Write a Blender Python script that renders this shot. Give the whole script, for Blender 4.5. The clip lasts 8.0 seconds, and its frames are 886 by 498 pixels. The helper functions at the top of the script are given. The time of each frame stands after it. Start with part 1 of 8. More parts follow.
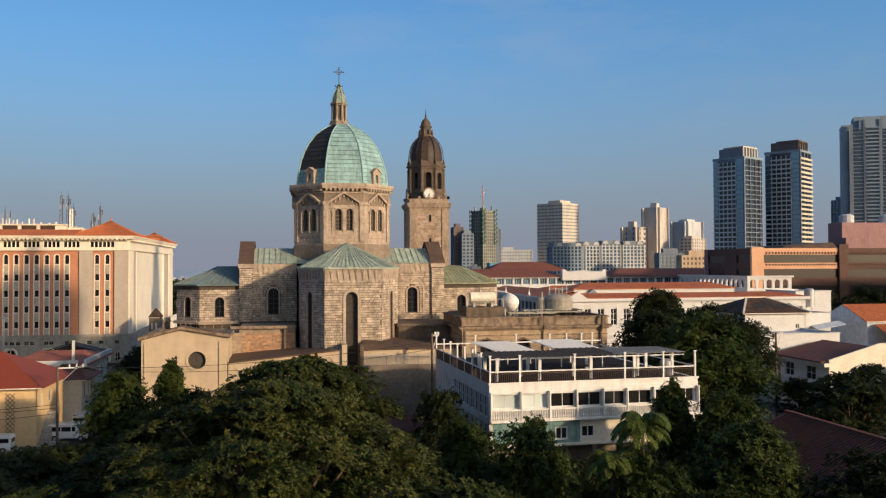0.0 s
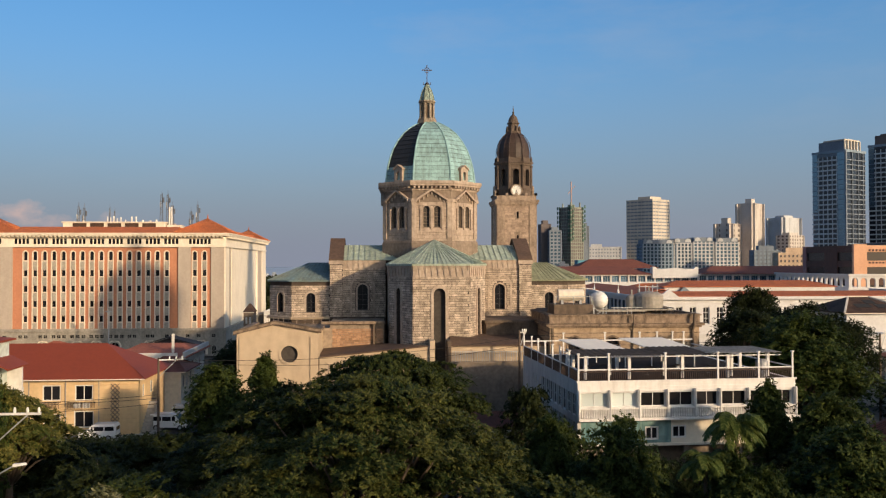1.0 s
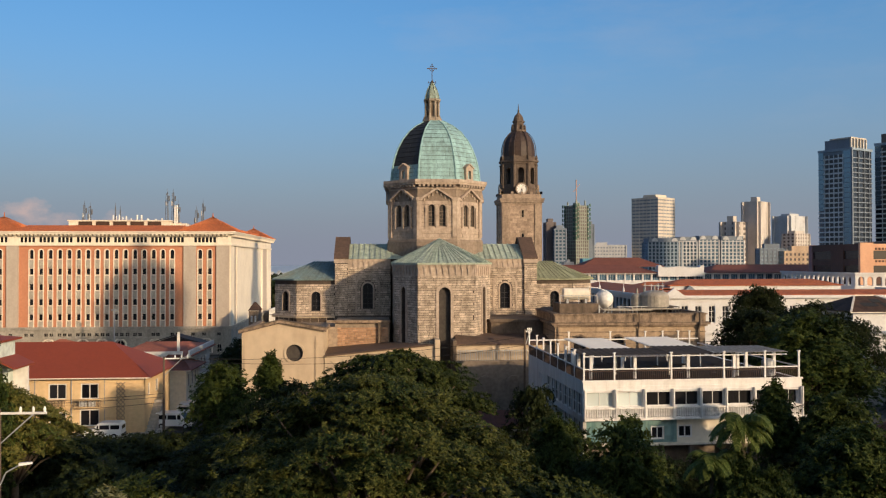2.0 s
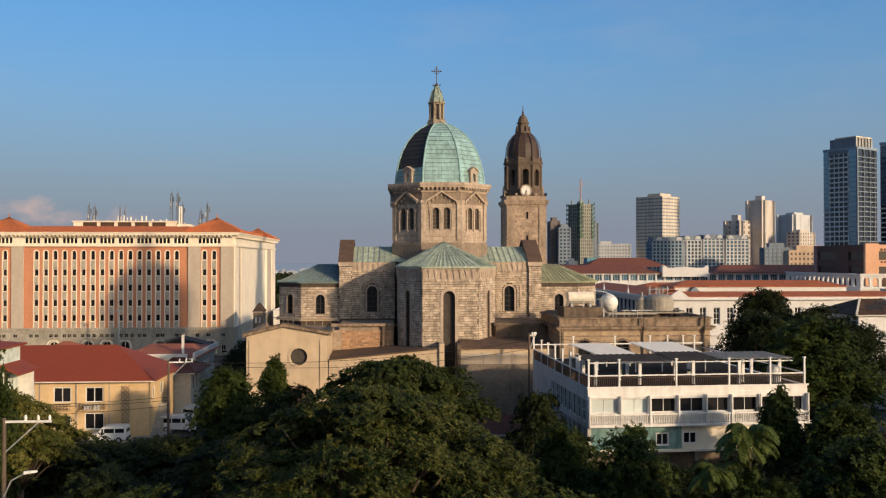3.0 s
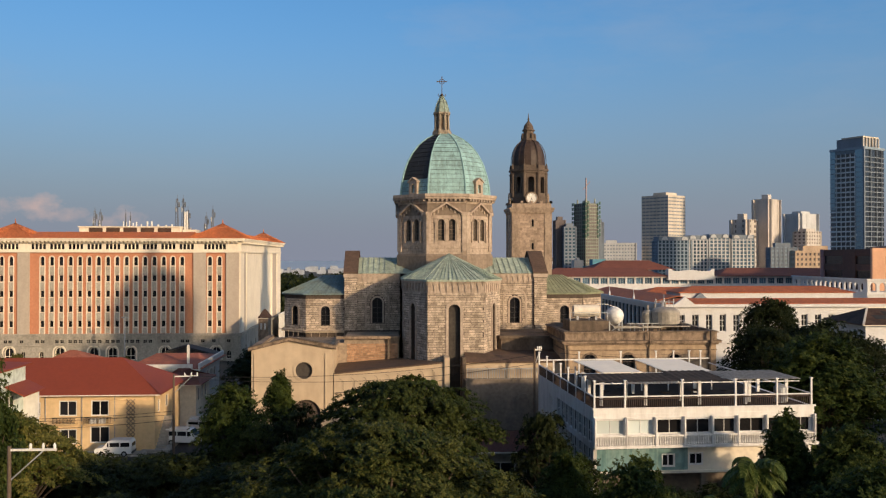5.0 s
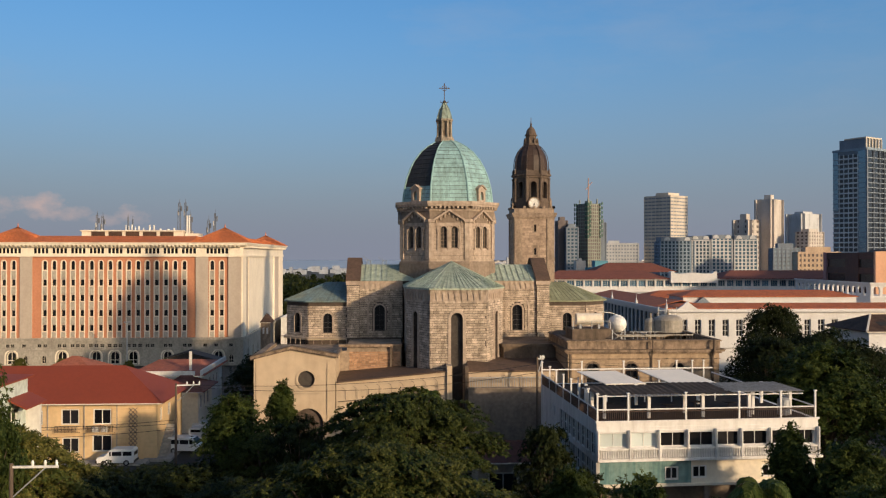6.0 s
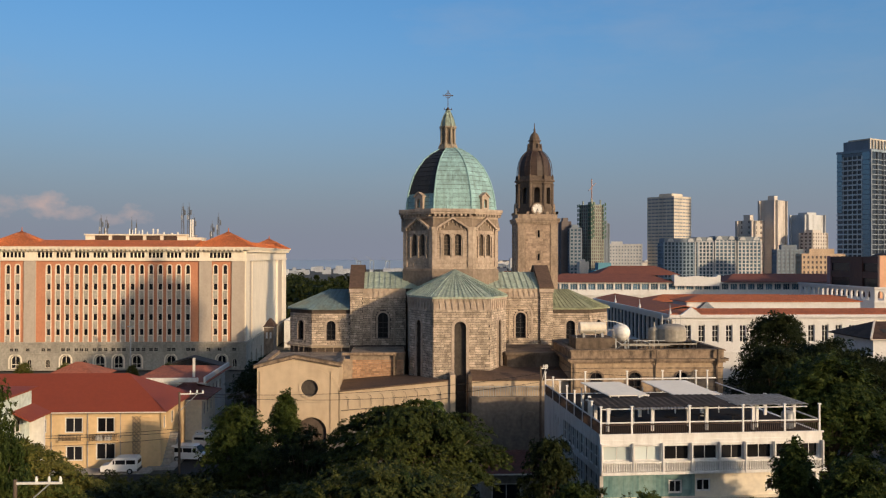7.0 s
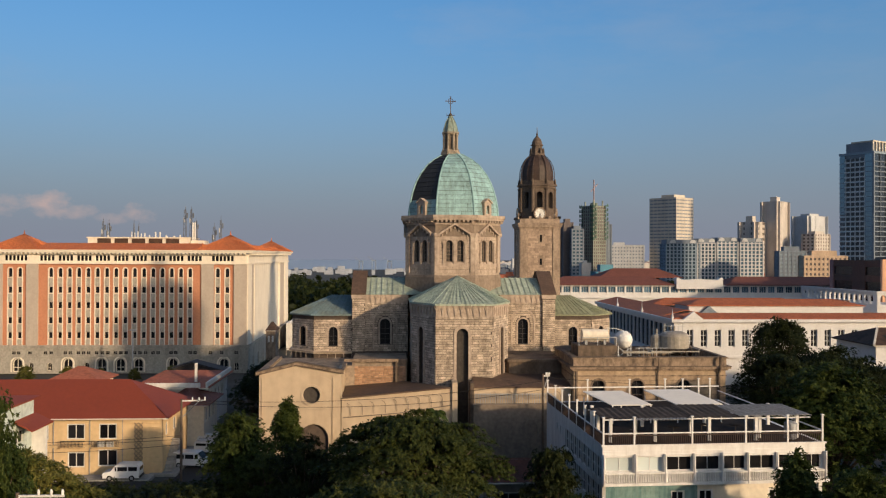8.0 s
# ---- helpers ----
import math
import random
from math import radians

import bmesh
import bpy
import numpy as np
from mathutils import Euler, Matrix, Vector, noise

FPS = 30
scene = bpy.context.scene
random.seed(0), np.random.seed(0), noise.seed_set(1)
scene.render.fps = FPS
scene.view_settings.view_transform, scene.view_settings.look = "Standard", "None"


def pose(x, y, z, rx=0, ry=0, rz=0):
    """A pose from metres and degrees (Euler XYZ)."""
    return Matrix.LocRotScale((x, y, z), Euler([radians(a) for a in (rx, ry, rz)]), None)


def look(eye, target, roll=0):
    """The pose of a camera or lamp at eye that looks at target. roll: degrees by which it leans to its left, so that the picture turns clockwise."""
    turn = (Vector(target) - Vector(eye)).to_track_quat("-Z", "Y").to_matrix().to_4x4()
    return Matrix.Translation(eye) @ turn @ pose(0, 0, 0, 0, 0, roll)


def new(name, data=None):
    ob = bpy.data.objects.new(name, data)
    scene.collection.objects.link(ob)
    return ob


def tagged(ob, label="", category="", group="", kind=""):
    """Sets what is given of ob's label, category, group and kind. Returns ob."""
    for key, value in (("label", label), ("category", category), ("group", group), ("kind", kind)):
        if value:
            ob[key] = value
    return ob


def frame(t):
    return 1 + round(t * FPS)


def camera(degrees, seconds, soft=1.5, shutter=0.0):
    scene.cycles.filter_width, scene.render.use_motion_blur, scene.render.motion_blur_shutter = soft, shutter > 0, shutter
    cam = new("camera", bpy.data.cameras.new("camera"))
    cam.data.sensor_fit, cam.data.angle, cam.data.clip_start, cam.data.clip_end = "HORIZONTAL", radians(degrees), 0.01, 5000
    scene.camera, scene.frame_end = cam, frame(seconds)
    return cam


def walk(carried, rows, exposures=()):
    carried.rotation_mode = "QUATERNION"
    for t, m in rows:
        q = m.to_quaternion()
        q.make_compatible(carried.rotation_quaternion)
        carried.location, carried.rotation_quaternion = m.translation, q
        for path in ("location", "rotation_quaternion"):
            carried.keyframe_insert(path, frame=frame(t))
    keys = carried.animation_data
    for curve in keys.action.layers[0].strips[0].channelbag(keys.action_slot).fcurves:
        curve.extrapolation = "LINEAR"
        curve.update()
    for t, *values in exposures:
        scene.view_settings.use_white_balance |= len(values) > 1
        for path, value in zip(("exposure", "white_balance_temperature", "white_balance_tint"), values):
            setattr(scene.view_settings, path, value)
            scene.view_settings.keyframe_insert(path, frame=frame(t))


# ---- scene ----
cam = camera(54.28, 8.0, soft=1.2)
# seconds, eye x y z, yaw to the left, pitch up, roll
PATH = [
    (0.0, 0.24, -0.57, 20.22, -10.087, 1.140, -0.240),
    (0.1, 0.23, -0.60, 20.22, -7.657, 1.118, -0.220),
    (0.2, 0.22, -0.64, 20.22, -5.601, 1.095, -0.199),
    (0.3, 0.21, -0.67, 20.23, -5.189, 1.073, -0.179),
    (0.4, 0.20, -0.71, 20.23, -4.890, 1.050, -0.158),
    (0.5, 0.19, -0.74, 20.23, -4.741, 1.028, -0.138),
    (1.0, 0.17, -0.69, 20.19, -4.321, 0.960, -0.091),
    (1.5, 0.17, -0.62, 20.19, -4.140, 0.905, -0.085),
    (3.0, 0.11, -0.49, 20.96, -3.726, 0.707, -0.024),
    (3.5, 0.14, -0.41, 21.44, -3.655, 0.672, -0.007),
    (4.0, 0.16, -0.41, 21.75, -3.534, 0.613, -0.019),
    (4.5, 0.15, -0.38, 22.31, -3.441, 0.561, -0.006),
    (6.0, 0.09, -0.12, 24.04, -3.234, 0.463, 0.029),
    (6.5, 0.08, -0.10, 24.54, -3.130, 0.459, 0.051),
    (7.0, 0.05, -0.08, 25.14, -3.029, 0.438, 0.111),
    (7.5, 0.03, -0.03, 25.65, -2.937, 0.428, 0.161),
    (8.0, 0.00, 0.00, 26.00, -2.900, 0.428, 0.220),
]
walk(cam, [(t, pose(x, y, z, 90 + p, 0, w) @ pose(0, 0, 0, 0, 0, r)) for t, x, y, z, w, p, r in PATH],
     exposures=[(0.0, 0.10), (3.0, 0.06), (6.0, 0.0), (8.0, -0.05)])

# ---- light: a low warm sun behind the camera's right shoulder, and the sky ----
SUN_EL, SUN_AZ = radians(12.4), math.atan2(0.657, -0.754)      # azimuth clockwise from +y
sun_way = Vector((math.sin(SUN_AZ) * math.cos(SUN_EL), math.cos(SUN_AZ) * math.cos(SUN_EL), math.sin(SUN_EL)))
sun = new("sun", bpy.data.lights.new("sun", "SUN"))
sun.data.energy, sun.data.angle, sun.data.color = 4.05, radians(1.8), (1.0, 0.74, 0.47)
sun.matrix_world = look(sun_way * 300, (0, 0, 0))

world = bpy.data.worlds.new("sky")
scene.world = world
world.use_nodes = True
wn, wl = world.node_tree.nodes, world.node_tree.links
sky = wn.new("ShaderNodeTexSky")
sky.sky_type, sky.sun_disc = "NISHITA", False
sky.sun_elevation, sky.sun_rotation = SUN_EL, SUN_AZ
sky.air_density, sky.dust_density, sky.ozone_density = 1.0, 3.0, 2.5
wbg = wn["Background"]
wbg.inputs["Strength"].default_value = 0.10


def wnode(kind, **ins):
    n = wn.new(kind)
    for k, v in ins.items():
        n.inputs[k].default_value = v
    return n


def wmath(op, a, b, clamp=False):
    n = wn.new("ShaderNodeMath")
    n.operation, n.use_clamp = op, clamp
    for i, v in enumerate((a, b)):
        if isinstance(v, (int, float)):
            n.inputs[i].default_value = v
        else:
            wl.new(v, n.inputs[i])
    return n.outputs[0]


# low cumulus over the bay to the west, thin veils high up
wtc = wn.new("ShaderNodeTexCoord")
wsep = wn.new("ShaderNodeSeparateXYZ")
wl.new(wtc.outputs["Generated"], wsep.inputs[0])
wmap = wn.new("ShaderNodeMapping")
wmap.inputs["Scale"].default_value = (1.0, 1.0, 1.6)
wl.new(wtc.outputs["Generated"], wmap.inputs[0])
puff = wnode("ShaderNodeTexNoise", Scale=42.0, Detail=8.0, Roughness=0.58)
wl.new(wmap.outputs[0], puff.inputs["Vector"])
ragged = wmath("MULTIPLY", wmath("SUBTRACT", puff.outputs[0], 0.5), 3.4)
cl = None
for cx_, cz_, cw_, ch_, much in ((-0.368, 0.051, 0.030, 0.017, 0.95), (-0.343, 0.046, 0.020, 0.010, 0.7), (-0.283, 0.044, 0.020, 0.015, 0.8), (-0.310, 0.038, 0.022, 0.007, 0.5), (-0.43, 0.050, 0.05, 0.014, 0.6), (-0.55, 0.055, 0.09, 0.02, 0.6), (-0.72, 0.06, 0.1, 0.024, 0.6)):
    du = wmath("POWER", wmath("DIVIDE", wmath("SUBTRACT", wsep.outputs[0], cx_), cw_), 2.0)
    dv = wmath("POWER", wmath("DIVIDE", wmath("SUBTRACT", wsep.outputs[2], cz_), ch_), 2.0)
    heap = wmath("ADD", wmath("SUBTRACT", 0.9, wmath("ADD", du, dv)), ragged)
    heap = wmath("MULTIPLY", wmath("MULTIPLY", heap, 0.75, True), much)
    cl = heap if cl is None else wmath("MAXIMUM", cl, heap)
cl = wmath("MULTIPLY", cl, wmath("GREATER_THAN", wsep.outputs[1], 0.0))
wmap2 = wn.new("ShaderNodeMapping")
wmap2.inputs["Scale"].default_value = (1.0, 1.0, 3.5)
wmap2.inputs["Rotation"].default_value = (0.15, 0.2, 0.0)
wl.new(wtc.outputs["Generated"], wmap2.inputs[0])
veil = wnode("ShaderNodeTexNoise", Scale=3.0, Detail=8.0, Roughness=0.62)
wl.new(wmap2.outputs[0], veil.inputs["Vector"])
vl = wmath("MULTIPLY", wmath("MULTIPLY", wmath("SUBTRACT", veil.outputs[0], 0.52, True), 1.3, True), wmath("MULTIPLY", wsep.outputs[2], 3.0, True))
# smoky haze of the city, thickest at the horizon
haze = wn.new("ShaderNodeMapRange")
haze.interpolation_type = "SMOOTHSTEP"
for i, v in ((1, -0.02), (2, 0.30), (3, 0.88), (4, 0.0)):
    haze.inputs[i].default_value = v
wl.new(wsep.outputs[2], haze.inputs[0])
tint = wn.new("ShaderNodeMix")
tint.data_type, tint.blend_type = "RGBA", "MULTIPLY"
away = wn.new("ShaderNodeMapRange")                     # clear blue away from the sun, the sun's own glow towards it
away.interpolation_type = "SMOOTHSTEP"
for i, v in ((1, -0.75), (2, 0.25), (3, 0.0), (4, 1.0)):
    away.inputs[i].default_value = v
wl.new(wsep.outputs[1], away.inputs[0])
wl.new(away.outputs[0], tint.inputs[0])
tint.inputs[7].default_value = (0.84, 1.32, 1.68, 1)
even = wn.new("ShaderNodeMapRange")                     # a touch brighter to the east
for i, v in ((1, -0.5), (2, 0.6), (3, 1.0), (4, 1.3)):
    even.inputs[i].default_value = v
wl.new(wsep.outputs[0], even.inputs[0])
glow = wn.new("ShaderNodeMapRange")                     # brighter towards the sun
for i, v in ((1, -1.0), (2, 0.0), (3, 1.4), (4, 1.0)):
    glow.inputs[i].default_value = v
wl.new(wsep.outputs[1], glow.inputs[0])
lift = wn.new("ShaderNodeVectorMath")
lift.operation = "SCALE"
wl.new(sky.outputs[0], lift.inputs[0])
wl.new(wmath("MULTIPLY", even.outputs[0], glow.outputs[0]), lift.inputs["Scale"])
wl.new(lift.outputs[0], tint.inputs[6])
hmix = wn.new("ShaderNodeMix")
hmix.data_type = "RGBA"
wl.new(haze.outputs[0], hmix.inputs[0])
wl.new(tint.outputs[2], hmix.inputs[6])
hmix.inputs[7].default_value = (2.66, 2.88, 3.66, 1)
wmix = wn.new("ShaderNodeMix")
wmix.data_type = "RGBA"
wl.new(cl, wmix.inputs[0])
wl.new(hmix.outputs[2], wmix.inputs[6])
wmix.inputs[7].default_value = (5.0, 3.9, 3.75, 1)
wmix2 = wn.new("ShaderNodeMix")
wmix2.data_type = "RGBA"
wl.new(vl, wmix2.inputs[0])
wl.new(wmix.outputs[2], wmix2.inputs[6])
wmix2.inputs[7].default_value = (4.0, 4.2, 4.8, 1)
wl.new(wmix2.outputs[2], wbg.inputs[0])

# ---- materials ----


def mat(name, c, rough=0.8, dark=None, stain=0.5, sc=0.22, fine=0.18, fs=2.5, bump=0.15, bdist=0.05, metal=0.0, streak=0.35, island=0.0, rand=0.0, spec=0.3):
    """Two scales of variation: broad stains towards the colour dark, drawn out downwards by streak, and a fine grain with relief."""
    m = bpy.data.materials.new(name)
    m.use_nodes = True
    n, l = m.node_tree.nodes, m.node_tree.links
    b = n["Principled BSDF"]
    b.inputs["Roughness"].default_value, b.inputs["Metallic"].default_value = rough, metal
    b.inputs["Specular IOR Level"].default_value = spec
    geo = n.new("ShaderNodeNewGeometry")
    mp = n.new("ShaderNodeMapping")
    mp.inputs["Scale"].default_value = (1, 1, streak)
    l.new(geo.outputs["Position"], mp.inputs[0])
    big = n.new("ShaderNodeTexNoise")
    big.inputs["Scale"].default_value, big.inputs["Detail"].default_value, big.inputs["Roughness"].default_value = sc * 2.2, 6, 0.65
    l.new(mp.outputs[0], big.inputs["Vector"])
    sm = n.new("ShaderNodeTexNoise")
    sm.inputs["Scale"].default_value, sm.inputs["Detail"].default_value = fs, 5
    l.new(geo.outputs["Position"], sm.inputs["Vector"])
    ramp = n.new("ShaderNodeMapRange")
    ramp.inputs[1].default_value, ramp.inputs[2].default_value, ramp.inputs[3].default_value, ramp.inputs[4].default_value = 0.42, 0.72, 0.0, stain
    l.new(big.outputs[0], ramp.inputs[0])
    mx = n.new("ShaderNodeMix")
    mx.data_type = "RGBA"
    d = dark or tuple(v * 0.45 for v in c)
    mx.inputs[6].default_value, mx.inputs[7].default_value = (*c, 1), (*d, 1)
    l.new(ramp.outputs[0], mx.inputs[0])
    mr = n.new("ShaderNodeMapRange")
    mr.inputs[1].default_value, mr.inputs[2].default_value, mr.inputs[3].default_value, mr.inputs[4].default_value = 0.3, 0.7, 1 - fine, 1 + fine
    l.new(sm.outputs[0], mr.inputs[0])
    val = mr.outputs[0]
    for amount, node, sock in ((island, "geo", "Random Per Island"), (rand, "info", "Random")):
        if amount:
            src = geo if node == "geo" else n.new("ShaderNodeObjectInfo")
            r2 = n.new("ShaderNodeMapRange")
            r2.inputs[3].default_value, r2.inputs[4].default_value = 1 - amount, 1 + amount
            l.new(src.outputs[sock], r2.inputs[0])
            mu = n.new("ShaderNodeMath")
            mu.operation = "MULTIPLY"
            l.new(val, mu.inputs[0]), l.new(r2.outputs[0], mu.inputs[1])
            val = mu.outputs[0]
    vm = n.new("ShaderNodeVectorMath")
    vm.operation = "SCALE"
    l.new(mx.outputs[2], vm.inputs[0]), l.new(val, vm.inputs["Scale"])
    l.new(vm.outputs[0], b.inputs["Base Color"])
    if bump:
        bp = n.new("ShaderNodeBump")
        bp.inputs["Strength"].default_value, bp.inputs["Distance"].default_value = bump, bdist
        l.new(sm.outputs[0], bp.inputs["Height"])
        l.new(bp.outputs[0], b.inputs["Normal"])
    return m


def glass(name, c, rough=0.25, metal=0.0):
    m = bpy.data.materials.new(name)
    m.use_nodes = True
    n, l = m.node_tree.nodes, m.node_tree.links
    b = n["Principled BSDF"]
    b.inputs["Roughness"].default_value = rough
    b.inputs["Metallic"].default_value = metal
    b.inputs["Specular IOR Level"].default_value = 0.3
    info = n.new("ShaderNodeObjectInfo")
    r = n.new("ShaderNodeMapRange")
    r.inputs[3].default_value, r.inputs[4].default_value = 0.5, 1.6
    l.new(info.outputs["Random"], r.inputs[0])
    vm = n.new("ShaderNodeVectorMath")
    vm.operation = "SCALE"
    vm.inputs[0].default_value = c
    l.new(r.outputs[0], vm.inputs["Scale"])
    l.new(vm.outputs[0], b.inputs["Base Color"])
    return m


def leafmat(name, c, c2, trans=0.25):
    m = bpy.data.materials.new(name)
    m.use_nodes = True
    n, l = m.node_tree.nodes, m.node_tree.links
    b = n["Principled BSDF"]
    b.inputs["Roughness"].default_value = 0.6
    b.inputs["Specular IOR Level"].default_value = 0.13
    geo = n.new("ShaderNodeNewGeometry")
    no = n.new("ShaderNodeTexNoise")
    no.inputs["Scale"].default_value, no.inputs["Detail"].default_value = 0.35, 3
    l.new(geo.outputs["Position"], no.inputs["Vector"])
    add = n.new("ShaderNodeMath")
    add.operation = "MULTIPLY_ADD"
    add.inputs[1].default_value, add.inputs[2].default_value = 0.5, -0.25
    l.new(geo.outputs["Random Per Island"], add.inputs[0])
    s = n.new("ShaderNodeMath")
    l.new(no.outputs[0], s.inputs[0]), l.new(add.outputs[0], s.inputs[1])
    r = n.new("ShaderNodeMapRange")
    r.inputs[1].default_value, r.inputs[2].default_value = 0.3, 0.8
    l.new(s.outputs[0], r.inputs[0])
    mx = n.new("ShaderNodeMix")
    mx.data_type = "RGBA"
    mx.inputs[6].default_value, mx.inputs[7].default_value = (*c, 1), (*c2, 1)
    l.new(r.outputs[0], mx.inputs[0])
    l.new(mx.outputs[2], b.inputs["Base Color"])
    tr = n.new("ShaderNodeBsdfTranslucent")
    l.new(mx.outputs[2], tr.inputs[0])
    sh = n.new("ShaderNodeMixShader")
    sh.inputs[0].default_value = trans
    l.new(b.outputs[0], sh.inputs[1]), l.new(tr.outputs[0], sh.inputs[2])
    l.new(sh.outputs[0], n["Material Output"].inputs[0])
    return m


STONE = mat("warm_limestone", (0.44, 0.35, 0.275), 0.85, (0.14, 0.105, 0.08), 0.5, island=0.0)
BLOCK = mat("limestone_blocks", (0.49, 0.395, 0.305), 0.88, (0.15, 0.115, 0.085), 0.8, sc=0.5, island=0.27, streak=0.5)
BLOCKP = mat("limestone_apse_blocks", (0.49, 0.395, 0.305), 0.88, (0.15, 0.115, 0.085), 0.8, sc=0.5, rand=0.27, streak=0.5)
JOINT = mat("mortar_and_backing", (0.10, 0.075, 0.06), 0.95, (0.05, 0.04, 0.03), 0.5)
DRUMST = mat("drum_stone", (0.43, 0.34, 0.265), 0.85, (0.13, 0.095, 0.07), 0.6, sc=0.4)
TOWERST = mat("tower_stone", (0.33, 0.25, 0.185), 0.88, (0.09, 0.065, 0.05), 0.7, sc=0.4)
LANTST = mat("stained_lantern_stone", (0.33, 0.275, 0.21), 0.9, (0.06, 0.05, 0.04), 0.9, sc=1.4, streak=0.3)
BLACKST = mat("blackened_stone", (0.17, 0.125, 0.09), 0.92, (0.03, 0.024, 0.02), 0.85)
CREAM = mat("cream_plaster", (0.51, 0.40, 0.28), 0.85, (0.33, 0.245, 0.165), 0.4, sc=0.25, fine=0.07, fs=0.9, bump=0.06, streak=0.25)
FLATROOF = mat("stained_flat_roof", (0.34, 0.265, 0.195), 0.95, (0.08, 0.062, 0.05), 0.8, sc=0.3, streak=1.0)
ROOFDK = mat("dark_brown_sheet_roof", (0.12, 0.075, 0.05), 0.7, (0.04, 0.03, 0.025), 0.6)
COPPER = mat("green_copper", (0.27, 0.43, 0.43), 0.6, (0.15, 0.25, 0.24), 0.8, sc=0.5, island=0.16, bump=0.08)
COPPERS = mat("green_copper_sheet", (0.27, 0.435, 0.435), 0.6, (0.13, 0.185, 0.17), 0.85, sc=0.55, rand=0.07, bump=0.08, streak=0.1)
COPPERG = mat("grey_green_copper", (0.41, 0.46, 0.355), 0.6, (0.18, 0.24, 0.19), 0.75, sc=0.5, island=0.14, bump=0.08)
COPPERB = mat("blue_grey_copper", (0.17, 0.235, 0.235), 0.6, (0.15, 0.14, 0.09), 0.7, island=0.12, bump=0.08)
COPPERW = mat("stained_lantern_copper", (0.25, 0.32, 0.27), 0.7, (0.09, 0.07, 0.05), 0.9, sc=1.6, streak=0.3, bump=0.08)
COPPERO = mat("olive_copper", (0.34, 0.345, 0.21), 0.6, (0.18, 0.19, 0.11), 0.6, island=0.12, bump=0.08)
COPPERK = mat("black_copper", (0.035, 0.034, 0.033), 0.65, (0.015, 0.015, 0.015), 0.6, island=0.15, bump=0.08)
COPPERR = mat("rusty_brown_copper", (0.058, 0.037, 0.028), 0.55, (0.022, 0.017, 0.015), 0.7, sc=0.6, island=0.12)
DARKGL = glass("dark_window_glass", (0.012, 0.012, 0.014))
BLUEGL = glass("blue_tinted_glass", (0.055, 0.105, 0.155))
SLATEGL = glass("slate_tower_glass", (0.13, 0.15, 0.18), 0.2, 0.8)
DUSKGL = glass("dim_balcony_glass", (0.045, 0.05, 0.055))
TOWERGL = glass("coated_blue_tower_glass", (0.22, 0.33, 0.41), 0.15, 0.8)
GREENGL = glass("pale_green_glass", (0.38, 0.42, 0.41), 0.25)
WHITE = mat("white_paint", (0.68, 0.655, 0.61), 0.6, (0.36, 0.32, 0.27), 0.4, sc=0.4, fine=0.07)
OFFWH = mat("off_white_plaster", (0.77, 0.69, 0.56), 0.75, (0.46, 0.39, 0.30), 0.35, fine=0.08, bump=0.05)
ORANGE = mat("orange_plaster", (0.51, 0.225, 0.125), 0.8, (0.38, 0.14, 0.075), 0.35, fine=0.08, bump=0.04)
GREIGE = mat("grey_beige_plaster", (0.455, 0.385, 0.315), 0.8, (0.33, 0.27, 0.22), 0.4, fine=0.06, bump=0.03)
GREYST = mat("grey_adobe_stone", (0.36, 0.33, 0.28), 0.9, (0.14, 0.13, 0.11), 0.6, sc=0.3)
SPAND = mat("pale_grey_spandrel", (0.43, 0.395, 0.335), 0.8)
ANTG = mat("grey_painted_steel", (0.13, 0.14, 0.155), 0.6)
TILE = mat("orange_clay_roof", (0.52, 0.16, 0.055), 0.75, (0.30, 0.09, 0.04), 0.45, fine=0.25)
REDROOF = mat("red_sheet_roof", (0.24, 0.05, 0.022), 0.65, (0.17, 0.038, 0.02), 0.25, sc=0.1, fine=0.05, bump=0.03, streak=1.0)
RUSTROOF = mat("weathered_red_roof", (0.36, 0.12, 0.07), 0.8, (0.17, 0.07, 0.05), 0.6)
BROWNROOF = mat("weathered_brown_roof", (0.105, 0.066, 0.05), 0.95, (0.04, 0.03, 0.026), 0.7, spec=0.1)
YELLOW = mat("yellow_plaster", (0.66, 0.475, 0.265), 0.8, (0.40, 0.28, 0.155), 0.35, sc=0.35, fine=0.06, streak=0.2)
METALG = mat("galvanised_metal", (0.42, 0.43, 0.44), 0.45, (0.26, 0.25, 0.24), 0.5, metal=0.5)
SLATW = mat("weathered_pale_slats", (0.40, 0.37, 0.33), 0.9, (0.2, 0.18, 0.16), 0.6, sc=1.0, spec=0.1)
RAILBR = mat("dark_brown_railing_paint", (0.055, 0.032, 0.024), 0.6)
DARKMET = mat("dark_painted_metal", (0.035, 0.03, 0.03), 0.5)
CANOPY = mat("grey_corrugated_sheet", (0.085, 0.066, 0.052), 0.9, (0.035, 0.03, 0.027), 0.6, spec=0.1)
DECK = mat("dark_deck_floor", (0.035, 0.029, 0.025), 0.9, spec=0.1)
WOODPOLE = mat("weathered_pole_wood", (0.13, 0.095, 0.07), 0.9)
ASPHALT = mat("asphalt", (0.033, 0.031, 0.029), 0.9, (0.03, 0.03, 0.03), 0.5)
EARTH = mat("city_ground", (0.085, 0.08, 0.07), 0.95, (0.04, 0.045, 0.03), 0.7, sc=0.03)
CONC = mat("concrete", (0.34, 0.32, 0.29), 0.9, (0.18, 0.17, 0.15), 0.6)
BARK = mat("tree_bark", (0.10, 0.075, 0.055), 0.95, fs=6, bump=0.5)
